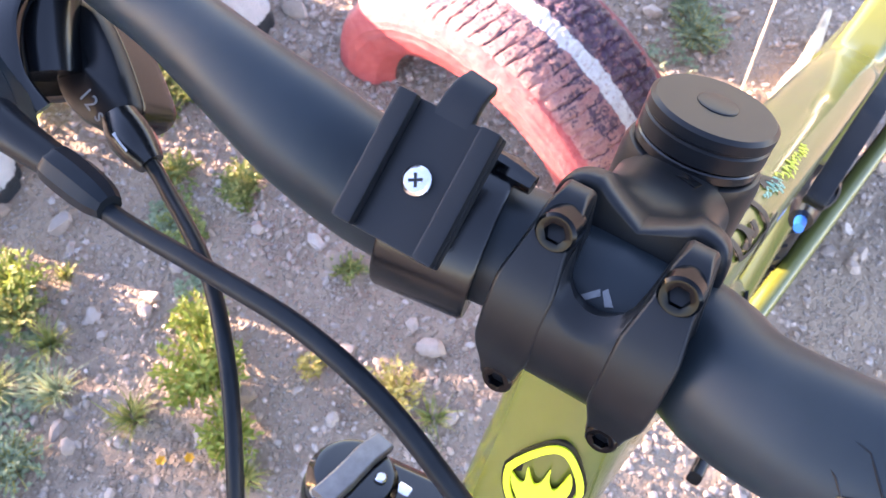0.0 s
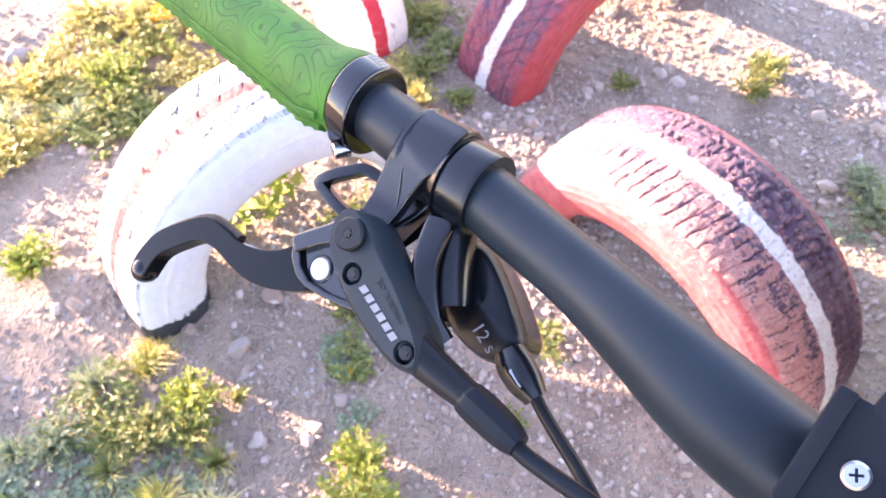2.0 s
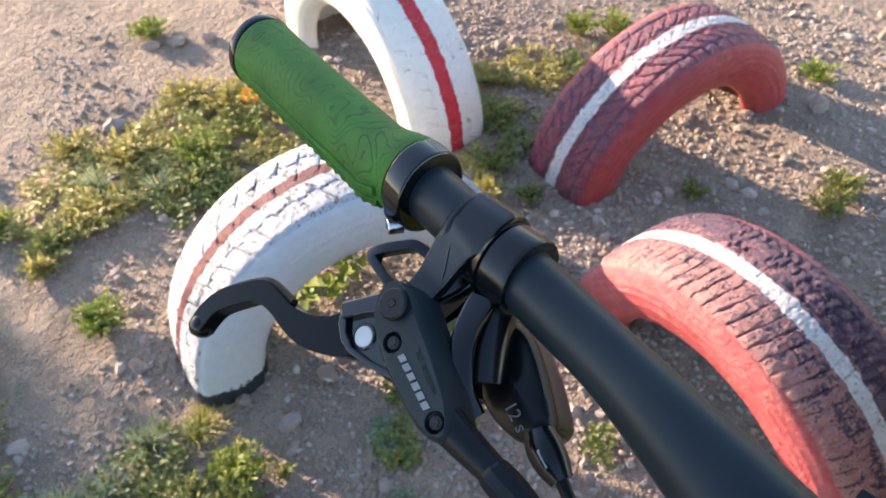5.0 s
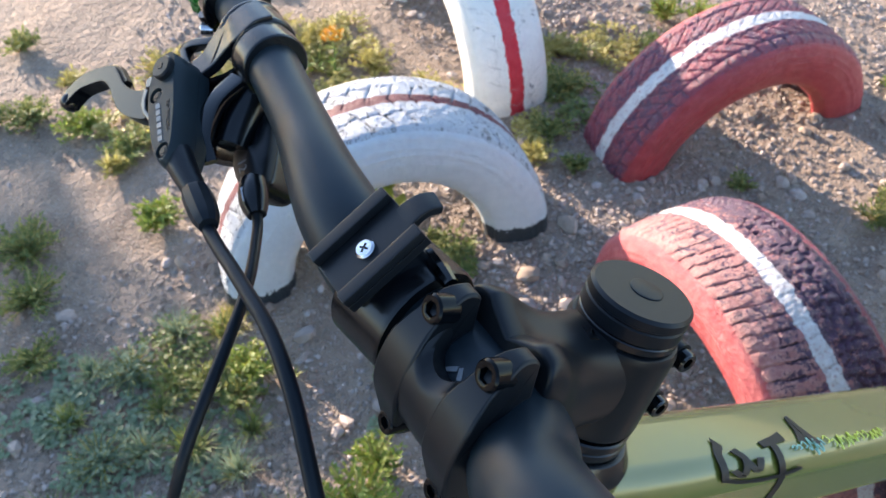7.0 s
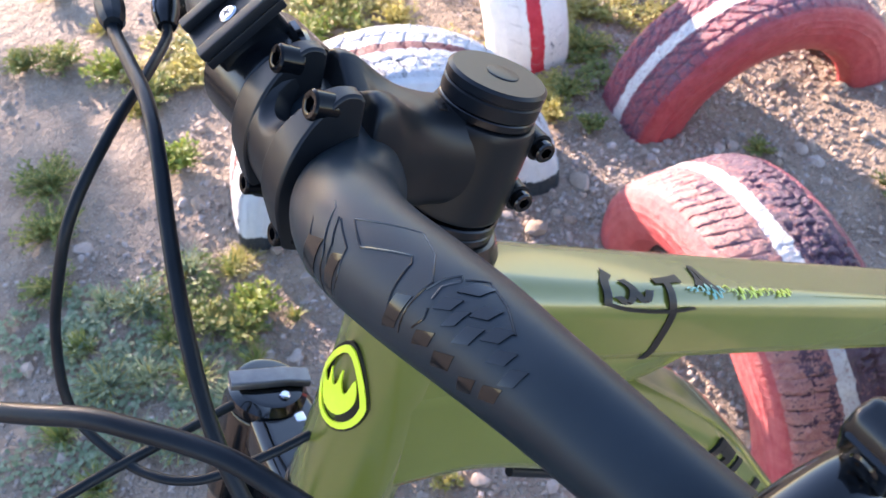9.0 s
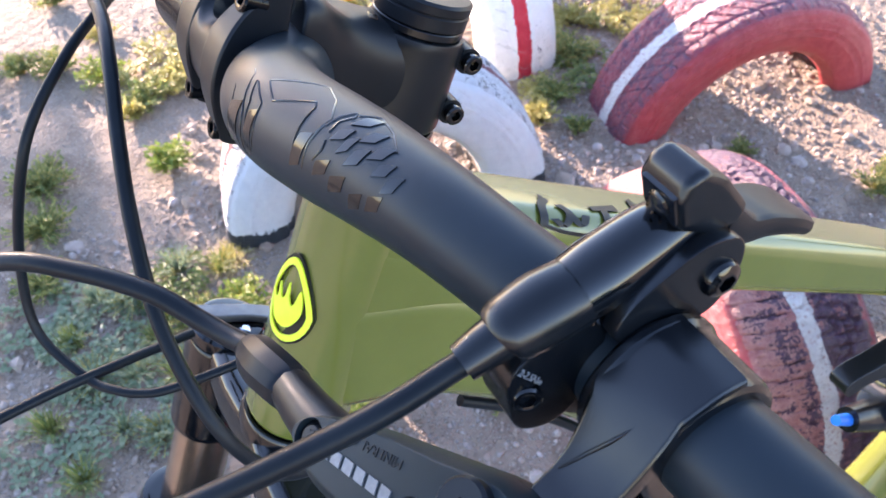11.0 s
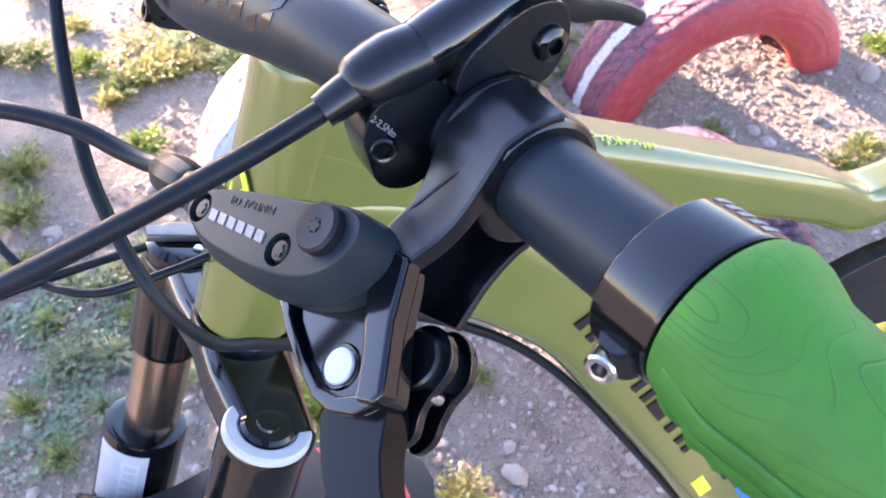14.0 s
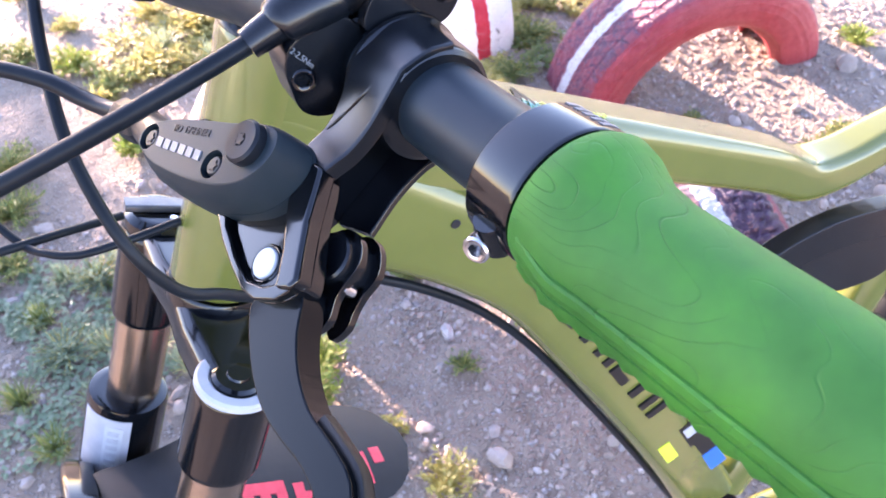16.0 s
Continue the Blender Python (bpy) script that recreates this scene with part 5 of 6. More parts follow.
rows = []
for i in range(33):
    w = i / 32
    q = max(0.0, abs(w - 0.5) * 2 - 0.72) / 0.28
    inset = 0.5 * (1 - math.sqrt(max(0.0, 1 - 0.96 * q * q)))
    f0, f1 = inset, 1.0 - inset
    top = [fender_point(f0 + (f1 - f0) * k / 20, w) for k in range(21)]
    bot = [fender_point(f0 + (f1 - f0) * k / 20, w, -0.0016) for k in range(20, -1, -1)]
    rows.append(top + bot)
fender = part("mudguard", rows_to_bm(rows), RUBBER, bicycle, "black plastic front mudguard with red print")
for f0, f1, w0, w1 in ((0.02, 0.30, 0.560, 0.585), (0.20, 0.30, 0.585, 0.640), (0.02, 0.30, 0.640, 0.665), (0.14, 0.22, 0.600, 0.625), (0.02, 0.26, 0.685, 0.710), (0.10, 0.18, 0.710, 0.755), (0.02, 0.26, 0.755, 0.778),
                       (0.14, 0.42, 0.800, 0.822), (0.32, 0.42, 0.822, 0.862), (0.16, 0.24, 0.822, 0.862), (0.14, 0.42, 0.862, 0.884), (0.30, 0.44, 0.900, 0.925), (0.86, 0.92, 0.78, 0.84)):
    part("print_bar", rows_to_bm([[fender_point(f0 + (f1 - f0) * k / 4, w, 0.0005) for k in range(5)] + [fender_point(f0 + (f1 - f0) * k / 4, w, -0.0002) for k in range(4, -1, -1)] for w in (1.25 * w0 - 0.25, 0.625 * (w0 + w1) - 0.25, 1.25 * w1 - 0.25)]), REDPRINT, fender)


# wheels
def wheel(name, centre, axle, radius, parent, label):
    x, y, d = basis(axle)
    n = 96
    rows = []
    for k in range(n + 1):
        a = 2 * math.pi * k / n
        e = x * math.cos(a) + y * math.sin(a)
        rows.append([centre + e * (radius - 0.029 + 0.029 * math.cos(2 * math.pi * j / 16)) + d * (0.029 * math.sin(2 * math.pi * j / 16)) for j in range(16)])
    w = part(name, rows_to_bm(rows, False), RUBBER, parent, label)
    kb = bmesh.new()
    for k in range(84):
        for off, wid in ((-0.021, 0.008), (-0.008, 0.009), (0.008, 0.009), (0.021, 0.008)):
            a = 2 * math.pi * (k + (0.5 if abs(off) > 0.01 else 0)) / 84
            e = x * math.cos(a) + y * math.sin(a)
            tng = -x * math.sin(a) + y * math.cos(a)
            drop = 0.029 - math.sqrt(max(0.0, 0.029 ** 2 - off ** 2))
            out = (e * (0.029 - drop) + d * off).normalized()
            box(centre + e * (radius - drop) + d * off, (wid, 0.012, 0.006), (tng.cross(out), tng, out), 0, 1, kb)
    part("knobbly_tread", kb, RUBBER, w)
    part("rim", lathe([(radius - 0.075, -0.012), (radius - 0.052, -0.014), (radius - 0.050, 0.014), (radius - 0.075, 0.012)], centre, axle, 72), SATIN, w)
    part("hub", lathe([(0.012, -0.05), (0.025, -0.03), (0.018, -0.02), (0.018, 0.02), (0.025, 0.03), (0.012, 0.05)], centre, axle, 24), SATIN, w)
    for k in range(28):
        a = 2 * math.pi * k / 28
        b = a + 0.35 * (1 if k % 2 else -1)
        part("spoke", tube([centre + (x * math.cos(b) + y * math.sin(b)) * 0.022 + d * (0.028 if k % 4 < 2 else -0.028), centre + (x * math.cos(a) + y * math.sin(a)) * (radius - 0.07)], [0.001, 0.001], 5, 1), SATIN, w)
    return w


wheel("front_wheel", FRONT, YY, FRONT.z - 0.008, bicycle, "knobbly black front tyre on a black rim")

# frame, turned a little against the bars about the steering axis
TURN = radians(6)
FR = Matrix.Translation(STEER) @ Matrix.Rotation(-TURN, 4, AX) @ Matrix.Translation(-STEER)


def fr(s, k, y=0.0):
    """s to the rear, k along the steering axis, y across the frame."""
    return FR @ (STEER + UX * s + AX * k + YY * y)


FRU = (FR.to_3x3() @ UX).normalized()
FRA = (FR.to_3x3() @ AX).normalized()
FRY = (FR.to_3x3() @ YY).normalized()
head_tube = lathe([(0.0235, -0.184), (0.0255, -0.180), (0.0250, -0.150), (0.0235, -0.11), (0.0235, -0.06), (0.0245, -0.044), (0.0240, -0.0405)], STEER, AX, 44)


def frame_tube(line, secs):
    pts = smooth_path([Vector((*fr(s, k), w, h, r)) for (s, k), (w, h, r) in zip(line, secs)], 6)

    def sec(t):
        q = pts[min(len(pts) - 1, round(t * (len(pts) - 1)))]
        return round_rect(q[3], q[4], q[5], 5)
    return sweep([Vector(q[:3]) for q in pts], sec, FRA)


frame_part = part("frame", joined([head_tube,
    frame_tube([(0.0, -0.070), (0.05, -0.073), (0.14, -0.0765), (0.28, -0.0815), (0.37, -0.086), (0.415, -0.092), (0.45, -0.080), (0.482, -0.059), (0.53, -0.028), (0.572, -0.004)], [(0.044, 0.050, 0.014), (0.0445, 0.045, 0.013), (0.043, 0.042, 0.012), (0.042, 0.038, 0.011), (0.041, 0.036, 0.011), (0.040, 0.034, 0.010), (0.037, 0.033, 0.010), (0.036, 0.033, 0.011), (0.035, 0.034, 0.012), (0.034, 0.034, 0.012)]),
    frame_tube([(0.0, -0.135), (0.05, -0.128), (0.10, -0.138), (0.15, -0.154), (0.21, -0.183), (0.28, -0.236), (0.37, -0.307), (0.47, -0.392), (0.54, -0.455)], [(0.046, 0.078, 0.016), (0.048, 0.074, 0.016), (0.050, 0.066, 0.015), (0.052, 0.062, 0.015), (0.054, 0.060, 0.015), (0.056, 0.060, 0.015), (0.058, 0.060, 0.015), (0.060, 0.060, 0.016), (0.062, 0.062, 0.016)]),
    frame_tube([(-0.004, -0.104), (0.03, -0.104), (0.09, -0.105), (0.135, -0.1055), (0.168, -0.106)], [(0.0440, 0.080, 0.010), (0.0450, 0.064, 0.010), (0.042, 0.036, 0.010), (0.028, 0.024, 0.008), (0.010, 0.010, 0.003)])]), OLIVE, bicycle, "glossy olive green frame with black script")
SEAT_AX = (FRA * 1.0 - FRU * 0.10).normalized()
part("seat_tube", tube([fr(0.585, -0.46), fr(0.60, -0.30), fr(0.592, -0.13), fr(0.582, -0.04), fr(0.578, 0.02)], [0.024, 0.020, 0.019, 0.019, 0.019], 28, 5), OLIVE, frame_part)
part("seat_collar", lathe([(0.0195, -0.008), (0.022, -0.007), (0.022, 0.007), (0.0195, 0.008)], fr(0.578, 0.022), SEAT_AX, 28), SATIN, frame_part)
part("seat_post", tube([fr(0.578, 0.02), fr(0.564, 0.15)], [0.0155, 0.0155], 24, 2), SATIN, bicycle)

# badge on the head tube
def on_head(ang, a, lift):
    e = -UX * math.cos(radians(ang)) - YY * math.sin(radians(ang))
    e = FR.to_3x3() @ e
    return STEER + AX * a + e * (0.0238 + lift)


def head_patch(outline, lo, hi):
    return prism(outline, lo, hi, lambda x, y, z: on_head(x, y, z), 0)


def drop(c, w, h, n=28):
    """The badge's outline: round below, drawn to a point above."""
    out = []
    for k in range(n):
        t = 2 * math.pi * k / n
        y = math.cos(t)
        out.append((c[0] + w * math.sin(t) * (1.0 if y < 0 else (1 - 0.42 * y)), c[1] + h * (y if y < 0 else y * 1.25)))
    return out


BC = (19, -0.111)
badge = part("head_badge", head_patch(drop(BC, 37, 0.0205), 0.0, 0.0012), BLACKDECAL, frame_part, "black and lime head badge")
outer, inner = drop(BC, 34, 0.0190), drop(BC, 27.5, 0.0160)
rim = bmesh.new()
va = [rim.verts.new(on_head(x, y, 0.0018)) for x, y in outer]
vb = [rim.verts.new(on_head(x, y, 0.0018)) for x, y in inner]
vc = [rim.verts.new(on_head(x, y, 0.0010)) for x, y in outer]
vd = [rim.verts.new(on_head(x, y, 0.0010)) for x, y in inner]
for k in range(len(va)):
    j = (k + 1) % len(va)
    for q in ((va[k], va[j], vb[j], vb[k]), (va[k], vc[k], vc[j], va[j]), (vb[k], vb[j], vd[j], vd[k])):
        rim.faces.new(q)
part("badge_ring", rim, LIME, badge)
part("badge_mark", head_patch([(BC[0] + x, BC[1] + y) for x, y in rounded([(-23, -0.0062), (-10, -0.0120), (8, -0.0110), (19, -0.0040), (21, 0.0030), (15, 0.0110), (11, 0.0030), (7, 0.0012), (2, 0.0050), (-1, 0.0108), (-3, 0.0030), (-7, 0.0006), (-12, 0.0030), (-17, 0.0064), (-15, -0.0006), (-20, -0.0022), (-27, -0.0008)], 3)], 0.0010, 0.0018), LIME, badge)

# script on the top tube, and marks on the down tube
def on_top_tube(s, v, lift):
    """v: degrees round the tube from its top towards the left."""
    k = -0.073 - (s - 0.05) * 0.039 if s < 0.14 else -0.0765 - (s - 0.14) * 0.0357
    half_w, half_h = 0.0215, 0.0226 - (s - 0.05) * 0.016
    c, sn = math.cos(radians(v)), math.sin(radians(v))
    p = 0.42
    y = -half_w * (abs(sn) ** p) * (1 if sn >= 0 else -1)
    z = half_h * (abs(c) ** p) * (1 if c >= 0 else -1)
    nrm = Vector((y / half_w, z / half_h)).normalized() * lift
    return fr(s, k + z + nrm.y, y + nrm.x)


def stroke(pts, w, mat, name="script_stroke"):
    fine = smooth_path([Vector((a, b, 0)) for a, b in pts], 6)
    ups, los = [], []
    for i, p in enumerate(fine):
        d = (fine[min(i + 1, len(fine) - 1)] - fine[max(i - 1, 0)])
        d = Vector((d.x, d.y / 1400))
        nn = Vector((-d.y, d.x)).normalized() * w
        ups.append((p.x + nn.x, p.y + nn.y * 1400))
        los.append((p.x - nn.x, p.y - nn.y * 1400))
    rows = [[on_top_tube(a[0], a[1], 0.0007), on_top_tube(b[0], b[1], 0.0007), on_top_tube(b[0], b[1], 0.0003), on_top_tube(a[0], a[1], 0.0003)] for a, b in zip(ups, los)]
    part(name, rows_to_bm(rows), mat, frame_part)


for pts in ([(0.098, 62), (0.099, 20), (0.104, 8)], [(0.104, 46), (0.110, 60), (0.114, 30), (0.110, 14)], [(0.114, 30), (0.120, 56), (0.124, 30)], [(0.097, 62), (0.112, 72), (0.135, 74), (0.152, 66)],
            [(0.138, 10), (0.137, 50), (0.139, 92), (0.136, 118)], [(0.130, 14), (0.148, 10)], [(0.158, 18), (0.164, 8), (0.170, 24)]):
    stroke([(0.080 + (a - 0.098) * 0.98, b * 1.02 - 6) for a, b in pts], 0.0023, BLACKDECAL)
rng = random.Random(8)
TEAL = surface("teal_decal", (0.05, 0.26, 0.22), (0.07, 0.32, 0.27), 0.35, coat=0.6, scale=200, bumps=0.0)
SMALL = surface("dull_lime_decal", (0.36, 0.44, 0.02), (0.42, 0.50, 0.03), 0.35, coat=0.4, scale=200, bumps=0.0)
s0 = 0.130
for k in range(17):
    wd = rng.uniform(0.003, 0.0062)
    lo, hi = rng.uniform(8, 15), rng.uniform(24, 40)
    pts = [(s0, (lo + hi) / 2 + rng.uniform(-5, 5)), (s0 + wd * 0.35, hi), (s0 + wd * 0.6, lo), (s0 + wd, (lo + hi) / 2)] if rng.random() < 0.6 else [(s0, lo + 4), (s0 + wd * 0.5, lo), (s0 + wd * 0.8, (lo + hi) / 2), (s0 + wd * 0.3, hi - 4)]
    stroke(pts, 0.00042, TEAL if k < 6 else SMALL, "small_script")
    s0 += wd * rng.uniform(0.9, 1.25)


DT_A, DT_B = Vector((0.190, -0.150)), Vector((0.44, -0.366))
d = (DT_B - DT_A).normalized()
m = Vector((-d.y, d.x))
def on_edge(s_, t, lift):
    """The rounded upper left edge of the down tube; t from its side (0) to its top (1)."""
    half = 0.0270 + 0.0145 * max(0.0, s_ - 0.21)
    k_ = -0.183 + (s_ - 0.21) * -0.757 if s_ < 0.28 else -0.236 + (s_ - 0.28) * -0.80
    g = radians(90 * max(0.0, t))
    up = 0.015 + 0.030 * min(0.0, t) + (0.0155 + lift) * math.sin(g)
    return fr(s_ + m.x * up, k_ + m.y * up, -(half - 0.015) - (0.0155 + lift) * math.cos(g))


for i in range(7):
    a0 = 0.196 + 0.026 * i
    strips = {0: [(0.0, 0.006, 0, 1), (0.006, 0.020, 0.72, 1), (0.014, 0.020, 0.0, 0.72)], 1: [(0.0, 0.006, 0, 1), (0.006, 0.020, 0.0, 0.26)], 2: [(0.006, 0.013, 0, 1)]}[i % 3]
    for u0, u1, t0, t1 in strips:
        ts = [t0 + (t1 - t0) * k / 6 for k in range(7)]
        part("letter_block", rows_to_bm([[on_edge(a0 + u, t - 0.62, 0.0012) for t in ts] + [on_edge(a0 + u, t - 0.62, -0.0006) for t in reversed(ts)] for u in (u0, (u0 + u1) / 2, u1)]), BLACKDECAL, frame_part)
for (s0, k0), mat, w, h in (((0.422, -0.362), LIME, 0.016, 0.006), ((0.463, -0.358), BLACKDECAL, 0.050, 0.011), ((0.492, -0.380), BLUE, 0.018, 0.009), ((0.435, -0.335), LABEL, 0.008, 0.008)):
    yy = -0.0292 if mat is not BLACKDECAL else -0.0288
    part("sticker", prism([(-w, -h), (w, -h), (w, h), (-w, h)], 0, 0.0009, lambda a, b, c, s0=s0, k0=k0, yy=yy: fr(s0 + d.x * a + m.x * b, k0 + d.y * a + m.y * b, yy - c), 0), mat, frame_part)
part("cable_port", lathe([(0.0016, 0.0), (0.0028, 0.0), (0.0030, 0.0008), (0.0026, 0.0012), (0.0016, 0.0010)], fr(0.120, -0.1285, -0.0252), -FRY, 20), RUBBER, frame_part)
under = [fr(s_, k_, -0.012) for s_, k_ in ((0.085, -0.176), (0.125, -0.186), (0.175, -0.206), (0.23, -0.240), (0.30, -0.294), (0.39, -0.367), (0.50, -0.460))]
cable("frame_cable", under, 0.0032, "black cable along the underside of the frame")

# shock, cranks, rear wheel
shock = part("rear_shock", tube([fr(0.462, -0.200, -0.020), fr(0.470, -0.204, -0.020), fr(0.566, -0.246, -0.012)], [0.016, 0.021, 0.021], 28, 2), SATIN, bicycle, "black rear shock with bright shaft and blue knob")
part("shaft", tube([fr(0.384, -0.1635, -0.026), fr(0.470, -0.1990, -0.022)], [0.0062, 0.0062], 20, 2), STEEL, shock)
part("blue_knob", tube([fr(0.404, -0.2085, -0.028), fr(0.424, -0.2120, -0.026)], [0.0040, 0.0050], 16, 2), BLUE, shock)
part("knob_collar", tube([fr(0.422, -0.2115, -0.026), fr(0.446, -0.2120, -0.024), fr(0.470, -0.2150, -0.022)], [0.0095, 0.0120, 0.0130], 18, 2), SATIN, shock)
part("rocker", prism(rounded([(0.371, -0.1685), (0.374, -0.1590), (0.390, -0.1470), (0.412, -0.1285), (0.450, -0.108), (0.510, -0.092), (0.575, -0.085), (0.578, -0.112), (0.510, -0.122), (0.452, -0.140), (0.424, -0.1560), (0.404, -0.1590), (0.390, -0.1660), (0.380, -0.1750)], 4), -0.036, -0.020, lambda a, b, c: fr(a, b, c), 0.0035, 4), SATIN, shock, "black curved shock link")
part("link_plate", prism(rounded([(0.440, -0.160), (0.452, -0.145), (0.520, -0.126), (0.560, -0.128), (0.552, -0.165), (0.500, -0.185), (0.460, -0.185)], 4), -0.030, -0.024, lambda a, b, c: fr(a, b, c), 0.002), MATTE, shock)
part("link_bolt", lathe([(0.0070, 0.0), (0.0070, 0.0020), (0.0055, 0.0030), (0.0001, 0.0030)], fr(0.446, -0.172, -0.031), -FRY, 20), STEEL, shock)
BBP = (0.585, -0.490)
crank = part("crankset", joined([lathe([(0.022, -0.055), (0.022, 0.055)], fr(*BBP), FRY, 28), sweep([fr(BBP[0], BBP[1], -0.062), fr(BBP[0] - 0.09, BBP[1] - 0.01, -0.066), fr(BBP[0] - 0.17, BBP[1] - 0.02, -0.070)], lambda t: round_rect(0.030 - 0.010 * t, 0.014, 0.005, 3), FRY)]), SATIN, bicycle, "black crank arm and bottom bracket")
REAR = Vector((FRONT.x + 1.19, 0, FRONT.z))
REARP = FR @ Vector((REAR.x, 0, REAR.z))
REARP.z = FRONT.z
for y in (-0.062, 0.062):
    part("chain_stay", tube([fr(0.605, -0.490, y * 0.5), REARP + FRY * y], [0.014, 0.010], 16, 2), OLIVE, frame_part)
    part("seat_stay", tube([fr(0.615, -0.16, y * 0.55), REARP + FRY * y], [0.011, 0.009], 16, 2), OLIVE, frame_part)
wheel("rear_wheel", REARP, FRY, FRONT.z - 0.002, bicycle, "knobbly black rear tyre on a black rim")


for ob in bicycle.children_recursive:
    if ob.type == 'MESH' and len(ob.data.polygons) < 9000:
        wn_mod = ob.modifiers.new("weighted_normal", 'WEIGHTED_NORMAL')
        wn_mod.keep_sharp = True


# ---- stones ----
def rock(rng, size, place, bm, sub=1):
    """An angular pebble: a coarse ball knocked about and flattened."""
    b = bmesh.ops.create_icosphere(bm, subdivisions=sub, radius=1.0)
    rot = Euler((rng.uniform(-0.5, 0.5), rng.uniform(-0.5, 0.5), rng.uniform(0, 6.3))).to_matrix()
    sx, sy, sz = rng.uniform(0.75, 1.3), rng.uniform(0.6, 1.0), rng.uniform(0.45, 0.75)
    seed = Vector((rng.uniform(0, 90), rng.uniform(0, 90), rng.uniform(0, 90)))
    for v in b["verts"]:
        k = 1 + 0.38 * noise.noise(v.co * 1.3 + seed)
        v.co = rot @ Vector((v.co.x * sx * k, v.co.y * sy * k, v.co.z * sz * k)) * size + place


def fast_rocks(name, spots, seed, label):
    """Many pebbles as one mesh, from a few shapes."""
    rng = random.Random(seed)
    shapes = []
    for k in range(14):
        bm = bmesh.new()
        rock(rng, 1.0, Vector((0, 0, 0)), bm, 1)
        shapes.append((np.array([v.co[:] for v in bm.verts]), [[v.index for v in f.verts] for f in bm.faces]))
        bm.verts.index_update()
        shapes[-1] = (shapes[-1][0], [[v.index for v in f.verts] for f in bm.faces])
        bm.free()
    verts, faces, base = [], [], 0
    for x, y, size in spots:
        co, fc = shapes[rng.randrange(len(shapes))]
        a = rng.uniform(0, 6.283)
        c, s = math.cos(a), math.sin(a)
        p = co * size
        q = np.stack([p[:, 0] * c - p[:, 1] * s + x, p[:, 0] * s + p[:, 1] * c + y, p[:, 2] + ground_height(x, y) + size * 0.12], 1)
        verts.append(q)
        faces += [[i + base for i in f] for f in fc]
        base += len(q)
    me = bpy.data.meshes.new(name)
    me.from_pydata(np.concatenate(verts).tolist(), [], faces)
    me.materials.append(STONE)
    ob = new(name, me)
    return tagged(ob, label, "gravel", kind="stuff")


def scatter(n, seed, box_, dense, lo, hi, power=2.2):
    rng = random.Random(seed)
    out = []
    while len(out) < n:
        x, y = rng.uniform(box_[0], box_[1]), rng.uniform(box_[2], box_[3])
        d = 0.5 + 0.6 * noise.noise(Vector((x * 2.2, y * 2.2, 5))) + dense(x, y)
        if rng.random() < d:
            out.append((x, y, lo + (hi - lo) * rng.random() ** power))
    return out


def near_tyres(x, y):
    """More gravel lies round the red tyres and in the middle, less on the trodden path."""
    return 0.7 * math.exp(-((x - 0.68) ** 2 + (y - 0.68) ** 2) / 0.10) + (0.08 if x > 0.85 else 0.0) - (0.40 if y > 1.15 and x < 0.8 else 0.0) - (0.18 if x < 0.30 else 0.0)


fast_rocks("gravel", scatter(52000, 3, (-0.6, 1.9, -0.45, 2.2), near_tyres, 0.0015, 0.0080, 2.5), 4, "fine pale limestone gravel strewn over the soil")
fast_rocks("pebbles", scatter(1250, 8, (-0.75, 2.2, -0.5, 2.5), near_tyres, 0.008, 0.020, 2.4), 9, "loose angular limestone pebbles")

STONES = [(0.267, 0.836, 0.020), (0.160, 0.806, 0.019), (0.121, 0.60, 0.014), (0.736, 0.766, 0.026), (0.905, 0.745, 0.020), (0.029, 1.093, 0.017), (-0.204, 1.088, 0.016), (0.590, 0.700, 0.024), (0.545, 0.640, 0.022),
          (0.470, 0.690, 0.020), (0.610, 0.600, 0.019), (0.505, 0.560, 0.018), (0.660, 0.800, 0.018), (0.420, 0.600, 0.016), (0.560, 0.760, 0.017), (0.33, 1.74, 0.030), (1.55, 0.626, 0.032), (1.08, 0.70, 0.018), (1.20, 0.62, 0.017),
          (0.353, 0.40, 0.018), (0.20, 0.328, 0.017), (0.235, 0.30, 0.014), (0.31, 0.19, 0.018), (-0.10, 0.55, 0.015), (-0.17, 0.72, 0.014), (0.07, 0.66, 0.016), (-0.30, 0.93, 0.015), (1.02, 0.52, 0.016), (1.35, 0.58, 0.018), (0.95, 1.02, 0.015),
          (0.62, 1.95, 0.026), (0.69, 1.90, 0.022), (0.56, 1.98, 0.020), (1.14, 0.20, 0.018), (0.98, 0.10, 0.015), (1.30, 0.30, 0.016), (0.87, -0.20, 0.014), (1.05, -0.30, 0.016)]
for i, (x, y, size) in enumerate(STONES):
    rng = random.Random(100 + i)
    bm = bmesh.new()
    rock(rng, size, Vector((0, 0, 0)), bm, 2)
    st = part("stone", bm, STONE, None, smooth=28)
    st.location = (x, y, ground_height(x, y) + size * 0.22)
    tagged(st, "pale angular limestone lying on the soil" if i % 3 else "grey weathered limestone lying on the soil", "stone", "loose stones on the ground")


